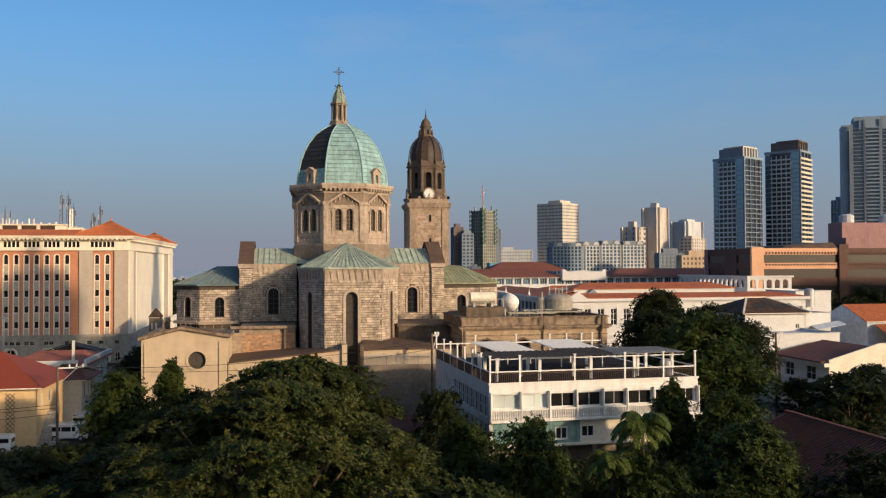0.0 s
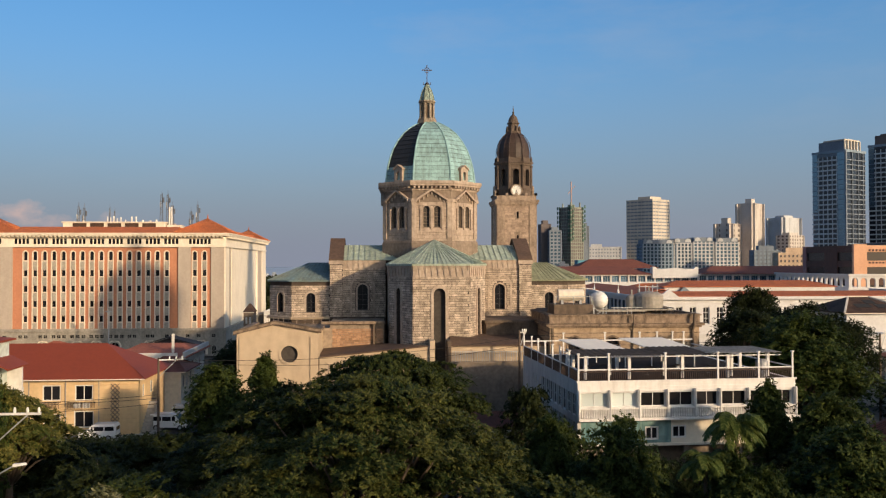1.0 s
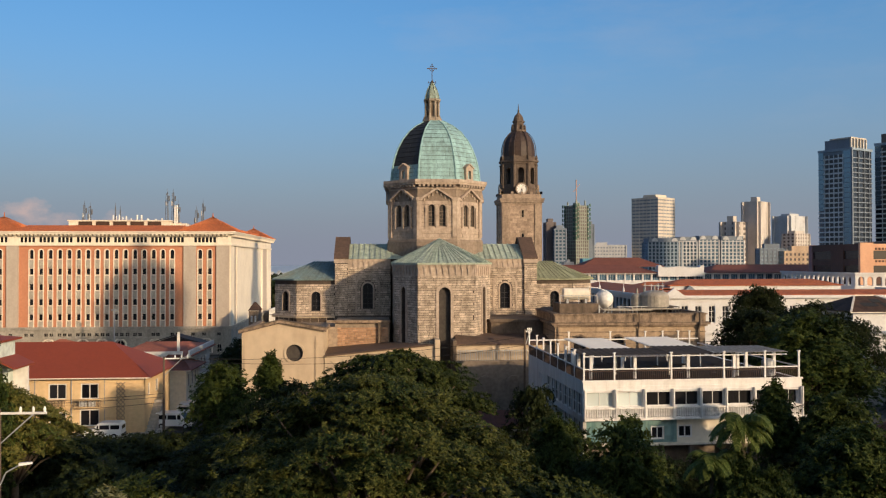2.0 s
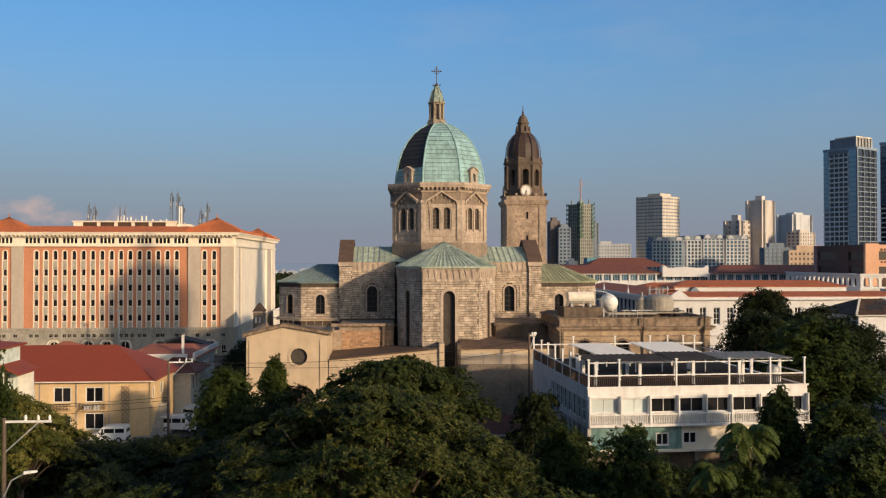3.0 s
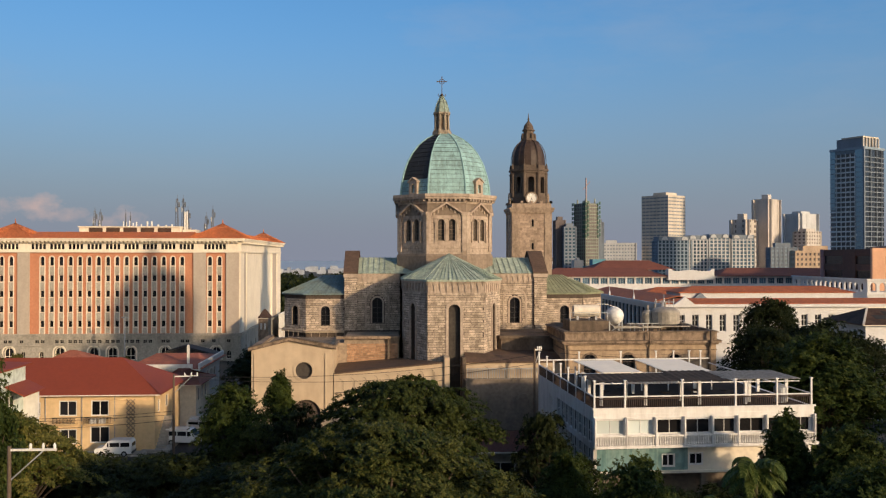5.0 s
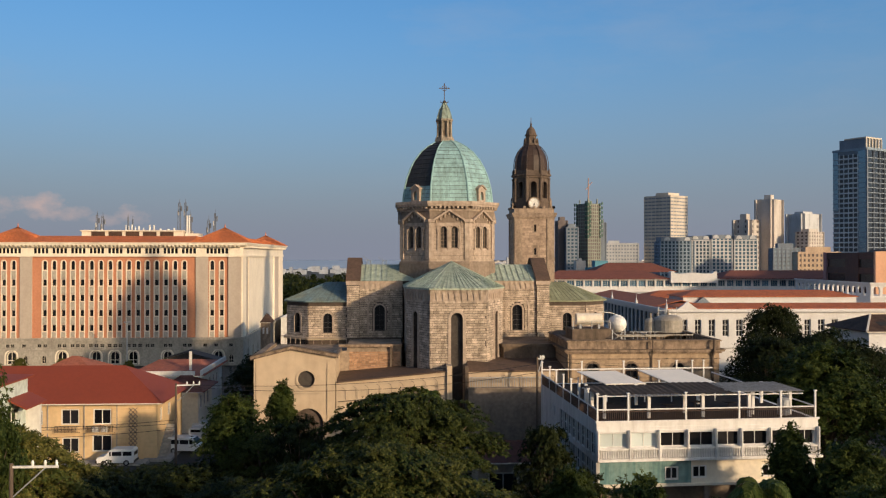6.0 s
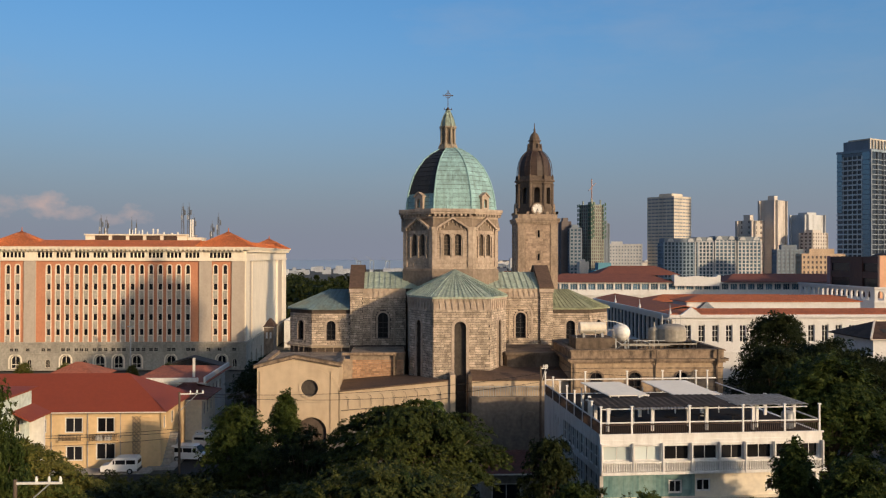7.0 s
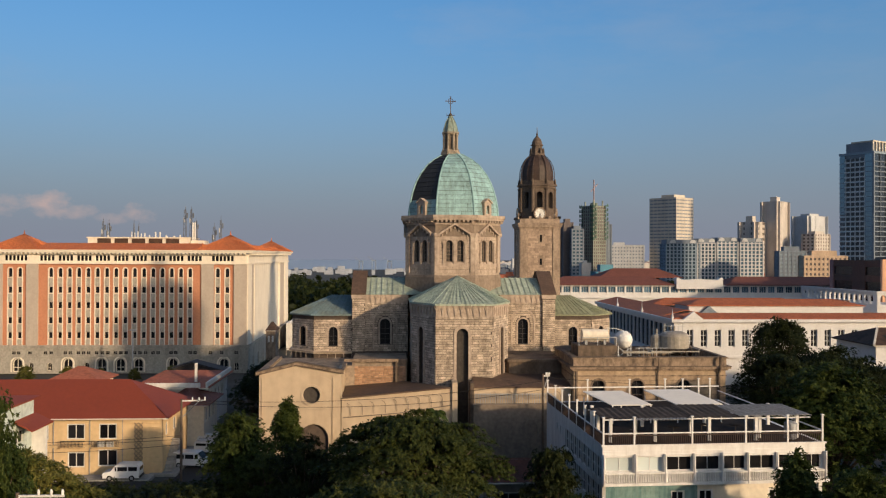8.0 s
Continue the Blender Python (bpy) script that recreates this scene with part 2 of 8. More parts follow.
TEALW = mat("faded_teal_wall", (0.20, 0.30, 0.28), 0.85, (0.05, 0.14, 0.15), 0.95, sc=0.7, streak=0.05)
BROWNCL = mat("brown_cladding", (0.095, 0.045, 0.032), 0.7, (0.05, 0.026, 0.02), 0.5)
ORANGECL = mat("sunlit_orange_cladding", (0.62, 0.345, 0.21), 0.7, (0.42, 0.2, 0.11), 0.35, fine=0.05, bump=0.03)
BROWNGL = glass("brown_tinted_glass", (0.045, 0.03, 0.024), 0.3)
LATTICE = mat("dark_weathered_lattice", (0.065, 0.055, 0.047), 0.8, (0.03, 0.026, 0.022), 0.6)
GREYBROWN = mat("grey_brown_plaster", (0.21, 0.17, 0.135), 0.9, (0.12, 0.10, 0.08), 0.6)
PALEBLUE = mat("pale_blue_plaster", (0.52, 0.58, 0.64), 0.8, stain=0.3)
# distance haze is mixed into this colour, paler and bluer
FARPALE = mat("far_pale_hazed_plaster", (0.56, 0.60, 0.63), 0.8, sc=0.05)
DARKRED = mat("dark_red_tiles", (0.13, 0.045, 0.03), 0.85, (0.06, 0.03, 0.022), 0.5)
SOOTST = mat("sooty_tower_stone", (0.125, 0.094, 0.073), 0.9, (0.06, 0.042, 0.032), 0.7)
PINK = mat("dusty_pink_plaster", (0.31, 0.175, 0.17), 0.8)
CLOCKW = mat("clock_face_white", (0.75, 0.73, 0.68), 0.5, stain=0.2)
TERRW = mat("bright_white_wall_paint", (0.74, 0.72, 0.69), 0.6, (0.40, 0.35, 0.30), 0.4, sc=0.9, streak=0.12, fine=0.05, bump=0.05)
CLEANW = mat("clean_white_wall_paint", (0.59, 0.58, 0.575), 0.65, (0.42, 0.39, 0.35), 0.3, sc=0.2, fine=0.06, bump=0.04)
# streaked white paint, also darkened to stand for the side wall's shade
SIDEW = mat("grimy_white_paint_shade_toned", (0.50, 0.48, 0.45), 0.7, (0.22, 0.20, 0.18), 0.6, sc=0.6, streak=0.15, fine=0.07)
MINT = mat("pale_mint_paint", (0.56, 0.62, 0.56), 0.7, (0.36, 0.38, 0.33), 0.4, sc=0.5)
TARP = mat("white_shade_cloth", (0.86, 0.79, 0.68), 0.8, stain=0.1, fine=0.03, bump=0.02)
CARPAINT = mat("white_car_paint", (0.75, 0.75, 0.74), 0.25, stain=0.15, fine=0.03, bump=0.0, spec=0.5)
RUBBER = mat("black_rubber", (0.02, 0.02, 0.02), 0.8)
# distance haze is painted into the white, grey, blue and shed colours below
FARBEIGE = mat("far_beige_plaster", (0.56, 0.51, 0.46), 0.8, sc=0.05)
FARWHITE = mat("far_white_hazed_plaster", (0.52, 0.53, 0.54), 0.8, sc=0.05)
FARGREY = mat("far_grey_hazed_plaster", (0.20, 0.235, 0.28), 0.8, sc=0.05)
FARBLUE = mat("far_blue_hazed_plaster", (0.24, 0.31, 0.38), 0.7, sc=0.05)
HAZEGR = mat("far_shed_haze_grey", (0.36, 0.39, 0.44), 0.9, sc=0.05)
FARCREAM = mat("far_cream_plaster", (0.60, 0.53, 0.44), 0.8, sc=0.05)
FARDARK = mat("far_brown_plaster", (0.15, 0.125, 0.12), 0.8, sc=0.05)
FARGREEN = mat("scaffold_green", (0.08, 0.14, 0.11), 0.9, sc=0.05)
LEAF = leafmat("dark_green_leaves", (0.017, 0.029, 0.006), (0.072, 0.081, 0.017))
LEAFY = leafmat("yellow_green_leaves", (0.05, 0.066, 0.014), (0.19, 0.165, 0.04))
LEAFD = leafmat("deep_green_leaves", (0.008, 0.015, 0.004), (0.036, 0.044, 0.011))
PALMLEAF = leafmat("palm_leaves", (0.04, 0.065, 0.014), (0.13, 0.15, 0.035))
LEAFM = leafmat("olive_green_leaves", (0.015, 0.028, 0.006), (0.098, 0.100, 0.024))
LEAFP = leafmat("pale_silvery_leaves", (0.07, 0.075, 0.03), (0.30, 0.28, 0.15))
LEAFG = leafmat("fresh_green_leaves", (0.016, 0.031, 0.006), (0.074, 0.092, 0.019))
COLONROOF = mat("orange_red_tile_roof", (0.47, 0.14, 0.055), 0.8, (0.24, 0.075, 0.04), 0.5, fine=0.25)
OLDROOF = mat("dark_red_old_roof", (0.20, 0.07, 0.045), 0.85, (0.10, 0.04, 0.03), 0.5)
TANK = mat("tan_weathered_tank_steel", (0.34, 0.31, 0.26), 0.55, (0.17, 0.14, 0.11), 0.6)
WINGW = mat("brown_wing_stone", (0.40, 0.295, 0.195), 0.9, (0.16, 0.11, 0.075), 0.6, sc=0.4, streak=0.35)
WINGST = mat("stained_brown_stone", (0.28, 0.205, 0.145), 0.9, (0.045, 0.034, 0.027), 0.95, sc=0.6, streak=0.5)


def water_mat():
    m = bpy.data.materials.new("haze_toned_bay_water")
    m.use_nodes = True
    n, l = m.node_tree.nodes, m.node_tree.links
    b = n["Principled BSDF"]
    # haze over the water is painted: base colour matched to the horizon
    b.inputs["Base Color"].default_value = (0.43, 0.50, 0.56, 1)
    b.inputs["Roughness"].default_value = 0.9
    b.inputs["Specular IOR Level"].default_value = 0.05
    geo = n.new("ShaderNodeNewGeometry")
    no = n.new("ShaderNodeTexNoise")
    no.inputs["Scale"].default_value, no.inputs["Detail"].default_value = 0.12, 6
    l.new(geo.outputs["Position"], no.inputs["Vector"])
    bp = n.new("ShaderNodeBump")
    bp.inputs["Strength"].default_value, bp.inputs["Distance"].default_value = 0.3, 0.6
    l.new(no.outputs[0], bp.inputs["Height"])
    l.new(bp.outputs[0], b.inputs["Normal"])
    return m


WATER = water_mat()

# ---- building blocks ----


class Shape:
    """Collects corners and faces for one mesh."""

    def __init__(self):
        self.v, self.f = [], []

    def face(self, *pts):
        i = len(self.v)
        self.v.extend(tuple(p) for p in pts)
        self.f.append(tuple(range(i, i + len(pts))))

    def hexa(self, a, b):
        """a, b: lower and upper rings of the same length."""
        i, k = len(self.v), len(a)
        self.v.extend(tuple(p) for p in a)
        self.v.extend(tuple(p) for p in b)
        self.f.append(tuple(reversed(range(i, i + k))))
        self.f.append(tuple(range(i + k, i + 2 * k)))
        for j in range(k):
            n = (j + 1) % k
            self.f.append((i + j, i + n, i + k + n, i + k + j))
        return self

    def box(self, x0, x1, y0, y1, z0, z1):
        ring = ((x0, y0), (x1, y0), (x1, y1), (x0, y1))
        return self.hexa([(x, y, z0) for x, y in ring], [(x, y, z1) for x, y in ring])

    def prism(self, poly, z0, z1, top=None):
        """poly counter-clockwise from above; top: another ring for the upper end."""
        return self.hexa([(x, y, z0) for x, y in poly], [(x, y, z1) for x, y in (top or poly)])

    def bar(self, p, q, w, up=(0, 0, 1)):
        """A square bar of width w from p to q."""
        p, q = Vector(p), Vector(q)
        d = (q - p).normalized()
        s = d.cross(Vector(up))
        if s.length < 1e-3:
            s = d.cross(Vector((1, 0, 0)))
        s = s.normalized() * w / 2
        t = s.cross(d).normalized() * w / 2
        ring = (s + t, -s + t, -s - t, s - t)
        return self.hexa([p + r for r in ring], [q + r for r in ring])

    def tube(self, pts, radii, n=8):
        rings = []
        for i, p in enumerate(pts):
            p = Vector(p)
            d = (Vector(pts[min(i + 1, len(pts) - 1)]) - Vector(pts[max(i - 1, 0)])).normalized()
            s = d.cross(Vector((0.3, 0.9, 0.1))).normalized()
            t = d.cross(s)
            base = len(self.v)
            for j in range(n):
                a = 2 * math.pi * j / n
                self.v.append(tuple(p + (s * math.cos(a) + t * math.sin(a)) * radii[i]))
            rings.append(base)
        for a, b in zip(rings, rings[1:]):
            for j in range(n):
                k = (j + 1) % n
                self.f.append((a + j, a + k, b + k, b + j))
        self.f.append(tuple(reversed(range(rings[0], rings[0] + n))))
        self.f.append(tuple(range(rings[-1], rings[-1] + n)))
        return self

    def turned(self, cx, cy, profile, n=24, phase=0.0):
        """A lathe: profile of (radius, z) from below."""
        base = len(self.v)
        for r, z in profile:
            for j in range(n):
                a = 2 * math.pi * (j + phase) / n
                self.v.append((cx + r * math.cos(a), cy + r * math.sin(a), z))
        for i in range(len(profile) - 1):
            for j in range(n):
                k = (j + 1) % n
                self.f.append((base + i * n + j, base + i * n + k, base + (i + 1) * n + k, base + (i + 1) * n + j))
        self.f.append(tuple(reversed(range(base, base + n))))
        m = base + (len(profile) - 1) * n
        self.f.append(tuple(range(m, m + n)))
        return self

    def weld(self):
        """Corners at one place become one, so that touching pieces are one mesh."""
        at, ids = {}, []
        for p in self.v:
            ids.append(at.setdefault(tuple(round(c, 4) for c in p), len(at)))
        self.v = list(at)
        self.f = [tuple(ids[i] for i in f) for f in self.f]
        return self

    def mesh(self, name, m, smooth=False):
        me = bpy.data.meshes.new(name)
        me.from_pydata(self.v, [], self.f)
        me.materials.append(m)
        if smooth:
            me.polygons.foreach_set("use_smooth", [True] * len(me.polygons))
        me.update()
        return me


def thing(name, label, category, at=(0, 0, 0), group="", kind=""):
    e = new(name)
    e.location = at
    e.empty_display_size = 0.5
    return tagged(e, label, category, group, kind)


def hold(ob, parent):
    ob.parent = parent
    m = parent.matrix_parent_inverse @ Matrix.Translation(parent.location)
    p = parent
    off = Matrix.Identity(4)
    while p is not None:
        if p.type == "EMPTY":
            off = Matrix.Translation(p.location)
        p = p.parent
    ob.matrix_parent_inverse = off.inverted() if parent.type == "EMPTY" else Matrix.Identity(4)
    return ob


def part(name, shape, m, parent, label="", smooth=False, kind=""):
    """One mesh object, in the place's own metres, under a thing or under a part that stands untransformed."""
    me = shape if isinstance(shape, bpy.types.Mesh) else shape.mesh(name, m, smooth)
    ob = hold(new(name, me), parent)
    return tagged(ob, label, kind=kind)


def single(name, shape, m, label, category, group="", kind="", smooth=False):
    return tagged(new(name, shape.mesh(name, m, smooth)), label, category, group, kind)


def placed(name, mesh, parent, matrix, label=""):
    """A part on shared mesh data at a pose of its own."""
    ob = hold(new(name, mesh), parent)
    ob.matrix_basis = matrix
    return tagged(ob, label)


def along(p0, p1):
    """Pose whose x runs from p0 to p1, y into the wall, z up."""
    d = Vector((p1[0] - p0[0], p1[1] - p0[1], 0))
    return pose(p0[0], p0[1], 0, 0, 0, math.degrees(math.atan2(d.y, d.x)))


def arch_pts(u0, u1, z1, n=8):
    r = (u1 - u0) / 2
    return [((u0 + u1) / 2 - r * math.cos(math.pi * i / n), z1 - r + r * math.sin(math.pi * i / n)) for i in range(n + 1)]


def wall(s, p0, p1, z0, z1, holes=(), thick=0.5, e=0.004):
    """A wall from p0 to p1, its outer face to the right of that way, with openings (u0, u1, z0, z1, arched) that go through it."""
    m = along(p0, p1)
    w = math.hypot(p1[0] - p0[0], p1[1] - p0[1])
    us = sorted({0.0, w, *[h[0] for h in holes], *[h[1] for h in holes]})
    zs = sorted({z0, z1, *[h[2] for h in holes], *[h[3] for h in holes]})

    def q(*pts):
        s.face(*[m @ Vector(p) for p in pts])

    for y in (0.0, thick):
        for a, b in zip(us, us[1:]):
            run = None
            for c, d in zip(zs, zs[1:]):
                mu, mz = (a + b) / 2, (c + d) / 2
                if any(h[0] < mu < h[1] and h[2] < mz < h[3] for h in holes):
                    continue
                if y == 0:
                    q((a, 0, c), (b, 0, c), (b, 0, d), (a, 0, d))
                else:
                    q((b, y, c), (a, y, c), (a, y, d), (b, y, d))
    k = max(w - thick, w * 0.5)
    q((0, 0, z1), (k, 0, z1), (k, thick, z1), (0, thick, z1))
    # the ends stand back by e, behind the face of the next wall
    q((e, thick, z0), (e, e, z0), (e, e, z1), (e, thick, z1))
    q((w - e, e, z0), (w - e, thick, z0), (w - e, thick, z1), (w - e, e, z1))
    for u0, u1, c, d, arched in holes:
        top = d - (u1 - u0) / 2 if arched else d
        q((u0, 0, c), (u0, thick, c), (u0, thick, top), (u0, 0, top))
        q((u1, thick, c), (u1, 0, c), (u1, 0, top), (u1, thick, top))
        q((u0, thick, c), (u0, 0, c), (u1, 0, c), (u1, thick, c))
        if not arched:
            q((u0, 0, d), (u0, thick, d), (u1, thick, d), (u1, 0, d))
        else:
            pts = arch_pts(u0, u1, d)
            for i, ((a, g), (b, f)) in enumerate(zip(pts, pts[1:])):
                q((a, 0, g), (a, thick, g), (b, thick, f), (b, 0, f))
                corner = u0 if i < len(pts) // 2 else u1
                s.face(*[m @ Vector(p) for p in ((a, 0, g), (b, 0, f), (corner, 0, d))])
            mid = pts[len(pts) // 2]
    return s


WINS = {}


def window_mesh(w, h, arched, bar, cols, rows, frame_m, pane_m, deep=0.08):
    """Shared meshes of a window frame with its bars, and of its pane; the origin at the sill's left end."""
    key = (round(w, 2), round(h, 2), arched, bar, cols, rows, frame_m.name, pane_m.name)
    if key in WINS:
        return WINS[key]
    s, g = Shape(), Shape()
    top = h - w / 2 if arched else h
    b3 = bar / 3
    xs = sorted({0.0, bar, w - bar, w} | {w * i / cols + d for i in range(1, cols) for d in (-b3, b3)})
    zs = sorted({0.0, bar, top} | ({top - bar} if not arched else set()) | {top * i / rows + d for i in range(1, rows) for d in (-b3, b3)})

    def solid(i, k):
        if not (0 <= i < len(xs) - 1 and 0 <= k < len(zs) - 1):
            return False
        x, z = (xs[i] + xs[i + 1]) / 2, (zs[k] + zs[k + 1]) / 2
        return (x < bar or x > w - bar or z < bar or (not arched and z > h - bar)
                or any(abs(x - w * c / cols) < b3 for c in range(1, cols)) or any(abs(z - top * c / rows) < b3 for c in range(1, rows)))

    for i, (a, b) in enumerate(zip(xs, xs[1:])):
        for k, (c, d) in enumerate(zip(zs, zs[1:])):
            if not solid(i, k):
                continue
            s.face((a, 0, c), (b, 0, c), (b, 0, d), (a, 0, d))
            s.face((b, deep, c), (a, deep, c), (a, deep, d), (b, deep, d))
            if not solid(i - 1, k):
                s.face((a, deep, c), (a, 0, c), (a, 0, d), (a, deep, d))
            if not solid(i + 1, k):
                s.face((b, 0, c), (b, deep, c), (b, deep, d), (b, 0, d))
            if not solid(i, k - 1):
                s.face((a, deep, c), (b, deep, c), (b, 0, c), (a, 0, c))
            if not solid(i, k + 1) and not (arched and k == len(zs) - 2):
                s.face((a, 0, d), (b, 0, d), (b, deep, d), (a, deep, d))
    if arched:
        out, inn = arch_pts(0, w, h), arch_pts(bar, w - bar, h - bar)
        for (a, b), (c, d), (e, f), (k, l) in zip(out, out[1:], inn[1:], inn):
            s.face((a, 0, b), (k, 0, l), (e, 0, f), (c, 0, d))
            s.face((a, deep, b), (c, deep, d), (e, deep, f), (k, deep, l))
            s.face((k, 0, l), (k, deep, l), (e, deep, f), (e, 0, f))
            s.face((a, deep, b), (a, 0, b), (c, 0, d), (c, deep, d))
        for i in range(1, cols):                            # bars run on up into the arch
            x = w * i / cols
            r = (w - 2 * bar) / 2
            z = top + math.sqrt(max(r * r - (x - w / 2) ** 2, 0.0))
            for a, b, y in ((x - b3, x + b3, 0.0), (x + b3, x - b3, deep)):
                s.face((a, y, top), (b, y, top), (b, y, z), (a, y, z))
            s.face((x - b3, deep, top), (x - b3, 0, top), (x - b3, 0, z), (x - b3, deep, z))
            s.face((x + b3, 0, top), (x + b3, deep, top), (x + b3, deep, z), (x + b3, 0, z))
        g.face(*[(bar, 0.05, bar), (w - bar, 0.05, bar)], *[(x, 0.05, z) for x, z in reversed(inn)])
    else:
        g.face((bar, 0.05, bar), (w - bar, 0.05, bar), (w - bar, 0.05, h - bar), (bar, 0.05, h - bar))
    s.weld()
    WINS[key] = (s.mesh("window", frame_m), g.mesh("pane", pane_m))
    return WINS[key]


def glaze(parent, p0, p1, hole, frame_m, pane_m, back=0.25, bar=0.08, cols=1, rows=1, label=""):
    u0, u1, z0, z1, arched = hole
    fm, pm = window_mesh(u1 - u0, z1 - z0, arched, bar, cols, rows, frame_m, pane_m)
    m = along(p0, p1) @ Matrix.Translation((u0, back, z0))
    w = placed("window", fm, parent, m, label)
    p = new("pane", pm)
    p.parent = w
    return w


def blocks(s, p0, p1, z0, z1, holes=(), bw=0.72, bh=0.30, rng=None, gap=0.03, rise=0.045):
    """Courses of dressed stones, each a little proud by its own amount."""
    rng = rng or random.Random(5)
    m = along(p0, p1)
    w = math.hypot(p1[0] - p0[0], p1[1] - p0[1])
    n = max(1, round((z1 - z0) / bh))
    h = (z1 - z0) / n
    for r in range(n):
        a, b = z0 + r * h + rise / 2, z0 + (r + 1) * h - rise / 2
        u = -rng.random() * bw
        while u < w:
            l = bw * rng.uniform(0.65, 1.35)
            u0, u1 = max(u, 0) + gap / 2, min(u + l, w) - gap / 2
            u += l
            if u1 - u0 < 0.12:
                continue
            spans = [(u0, u1)]
            for hu0, hu1, hz0, hz1, arched in holes:
                if a < hz1 and b > hz0:
                    e0, e1 = hu0 - 0.12, hu1 + 0.12
                    if arched:
                        rr = (hu1 - hu0) / 2 + 0.12
                        dz = (a + b) / 2 - (hz1 - rr + 0.12)
                        if dz > 0:
                            k = math.sqrt(max(rr * rr - dz * dz, 0))
                            e0, e1 = (hu0 + hu1) / 2 - k, (hu0 + hu1) / 2 + k
                    spans = [x for c, d in spans for x in ((c, min(d, e0)), (max(c, e1), d)) if x[1] - x[0] > 0.08]
            for c, d in spans:
                o = -rng.uniform(0.02, 0.07)
                if isinstance(s, list):
                    s.append((m, c, d, a, b, o))
                    continue
                k = [m @ Vector(p) for p in ((c, 0.01, a), (d, 0.01, a), (d, 0.01, b), (c, 0.01, b), (c, o, a), (d, o, a), (d, o, b), (c, o, b))]
                i = len(s.v)
                s.v.extend(tuple(p) for p in k)
                s.f.extend([(i + 4, i + 5, i + 6, i + 7), (i, i + 1, i + 5, i + 4), (i + 1, i + 2, i + 6, i + 5), (i + 2, i + 3, i + 7, i + 6), (i + 3, i, i + 4, i + 7)])
    return s


def ring(cx, cy, a, n=8, turn=0.5):
    """Corners of a regular polygon by its apothem, a flat side to the front."""
    r = a / math.cos(math.pi / n)
    return [(cx + r * math.sin(2 * math.pi * (i + turn) / n), cy - r * math.cos(2 * math.pi * (i + turn) / n)) for i in range(n)]


def seams(s, a, b, c, d, n, rows=1, h=0.05, w=0.05):
    """A roof slope a b (eave), c d (ridge above b, a) as n standing-seam sheets, each a plate of its own with a raised rib."""
    a, b, c, d = (Vector(p) for p in (a, b, c, d))
    nor = (b - a).cross((d - a) if (d - a).length > 0.01 else (c - a)).normalized()
    for i in range(n):
        f0, f1 = i / n, (i + 1) / n
        for r in range(rows):
            g0, g1 = r / rows, (r + 1) / rows

            def at(f, g):
                return a.lerp(b, f).lerp(d.lerp(c, f), g)

            k = [at(f0, g0), at(f1, g0), at(f1, g1), at(f0, g1)]
            up = nor * (0.012 + 0.01 * ((i + r) % 2))
            s.hexa(k, [p + up for p in k])
        e, t = a.lerp(b, f0), d.lerp(c, f0)
        if i and (t - e).length > 0.2:
            s.hexa([e - (b - a).normalized() * w / 2, e + (b - a).normalized() * w / 2, t + (b - a).normalized() * w / 2, t - (b - a).normalized() * w / 2],
                   [p + nor * h for p in (e - (b - a).normalized() * w / 2, e + (b - a).normalized() * w / 2, t + (b - a).normalized() * w / 2, t - (b - a).normalized() * w / 2)])
    return s


# ---- ground and streets ----
g = Shape()
g.face((-4500, -1500, -0.25), (4500, -1500, -0.25), (4500, 4800, -0.25), (-4500, 4800, -0.25))
single("ground", g, EARTH, "dark earth and paving of the old walled city", "ground", kind="structure")
g = Shape()
g.face((-4400, 1580, -0.1), (40, 1580, -0.1), (150, 4700, -0.1), (-4400, 4700, -0.1))
single("water", g, WATER, "water of the bay far off, coloured like the horizon haze", "water", kind="structure")
g = Shape().box(-26, -17.5, 92.5, 190, -0.4, -0.02).box(-75, -26, 92, 101, -0.4, -0.024).box(-17.5, 60, 94, 99.5, -0.4, -0.022)
single("road", g, ASPHALT, "worn dark asphalt street beside the cathedral", "road", kind="structure")
g = Shape().box(-17.4, -16.6, 93, 190, -0.4, 0.13).box(-75, -28.6, 101, 103.6, -0.4, 0.12).box(-29.4, -26.1, 103.7, 130, -0.4, 0.125)
single("pavement", g, CONC, "grey concrete pavement with a raised kerb", "pavement", kind="structure")

# ---- the cathedral ----
CX, CY = 7.55, 123.6
JOINT2 = mat("pale_mortar", (0.24, 0.185, 0.14), 0.95, (0.10, 0.075, 0.055), 0.5)
church = thing("cathedral", "warm limestone domed cathedral with green copper roofs and a bell tower", "cathedral", (CX, CY, 0))
rng = random.Random(11)
stones = Shape()


def ledge(s, poly, z0, z1, out):
    """A moulding round a ring of corners, kept outside it by out metres."""
    cx = sum(p[0] for p in poly) / len(poly)
    cy = sum(p[1] for p in poly) / len(poly)
    k = [(cx + (x - cx) * (1 + out / max(math.hypot(x - cx, y - cy), 0.1)), cy + (y - cy) * (1 + out / max(math.hypot(x - cx, y - cy), 0.1))) for x, y in poly]
    return s.prism(k, z0, z1)


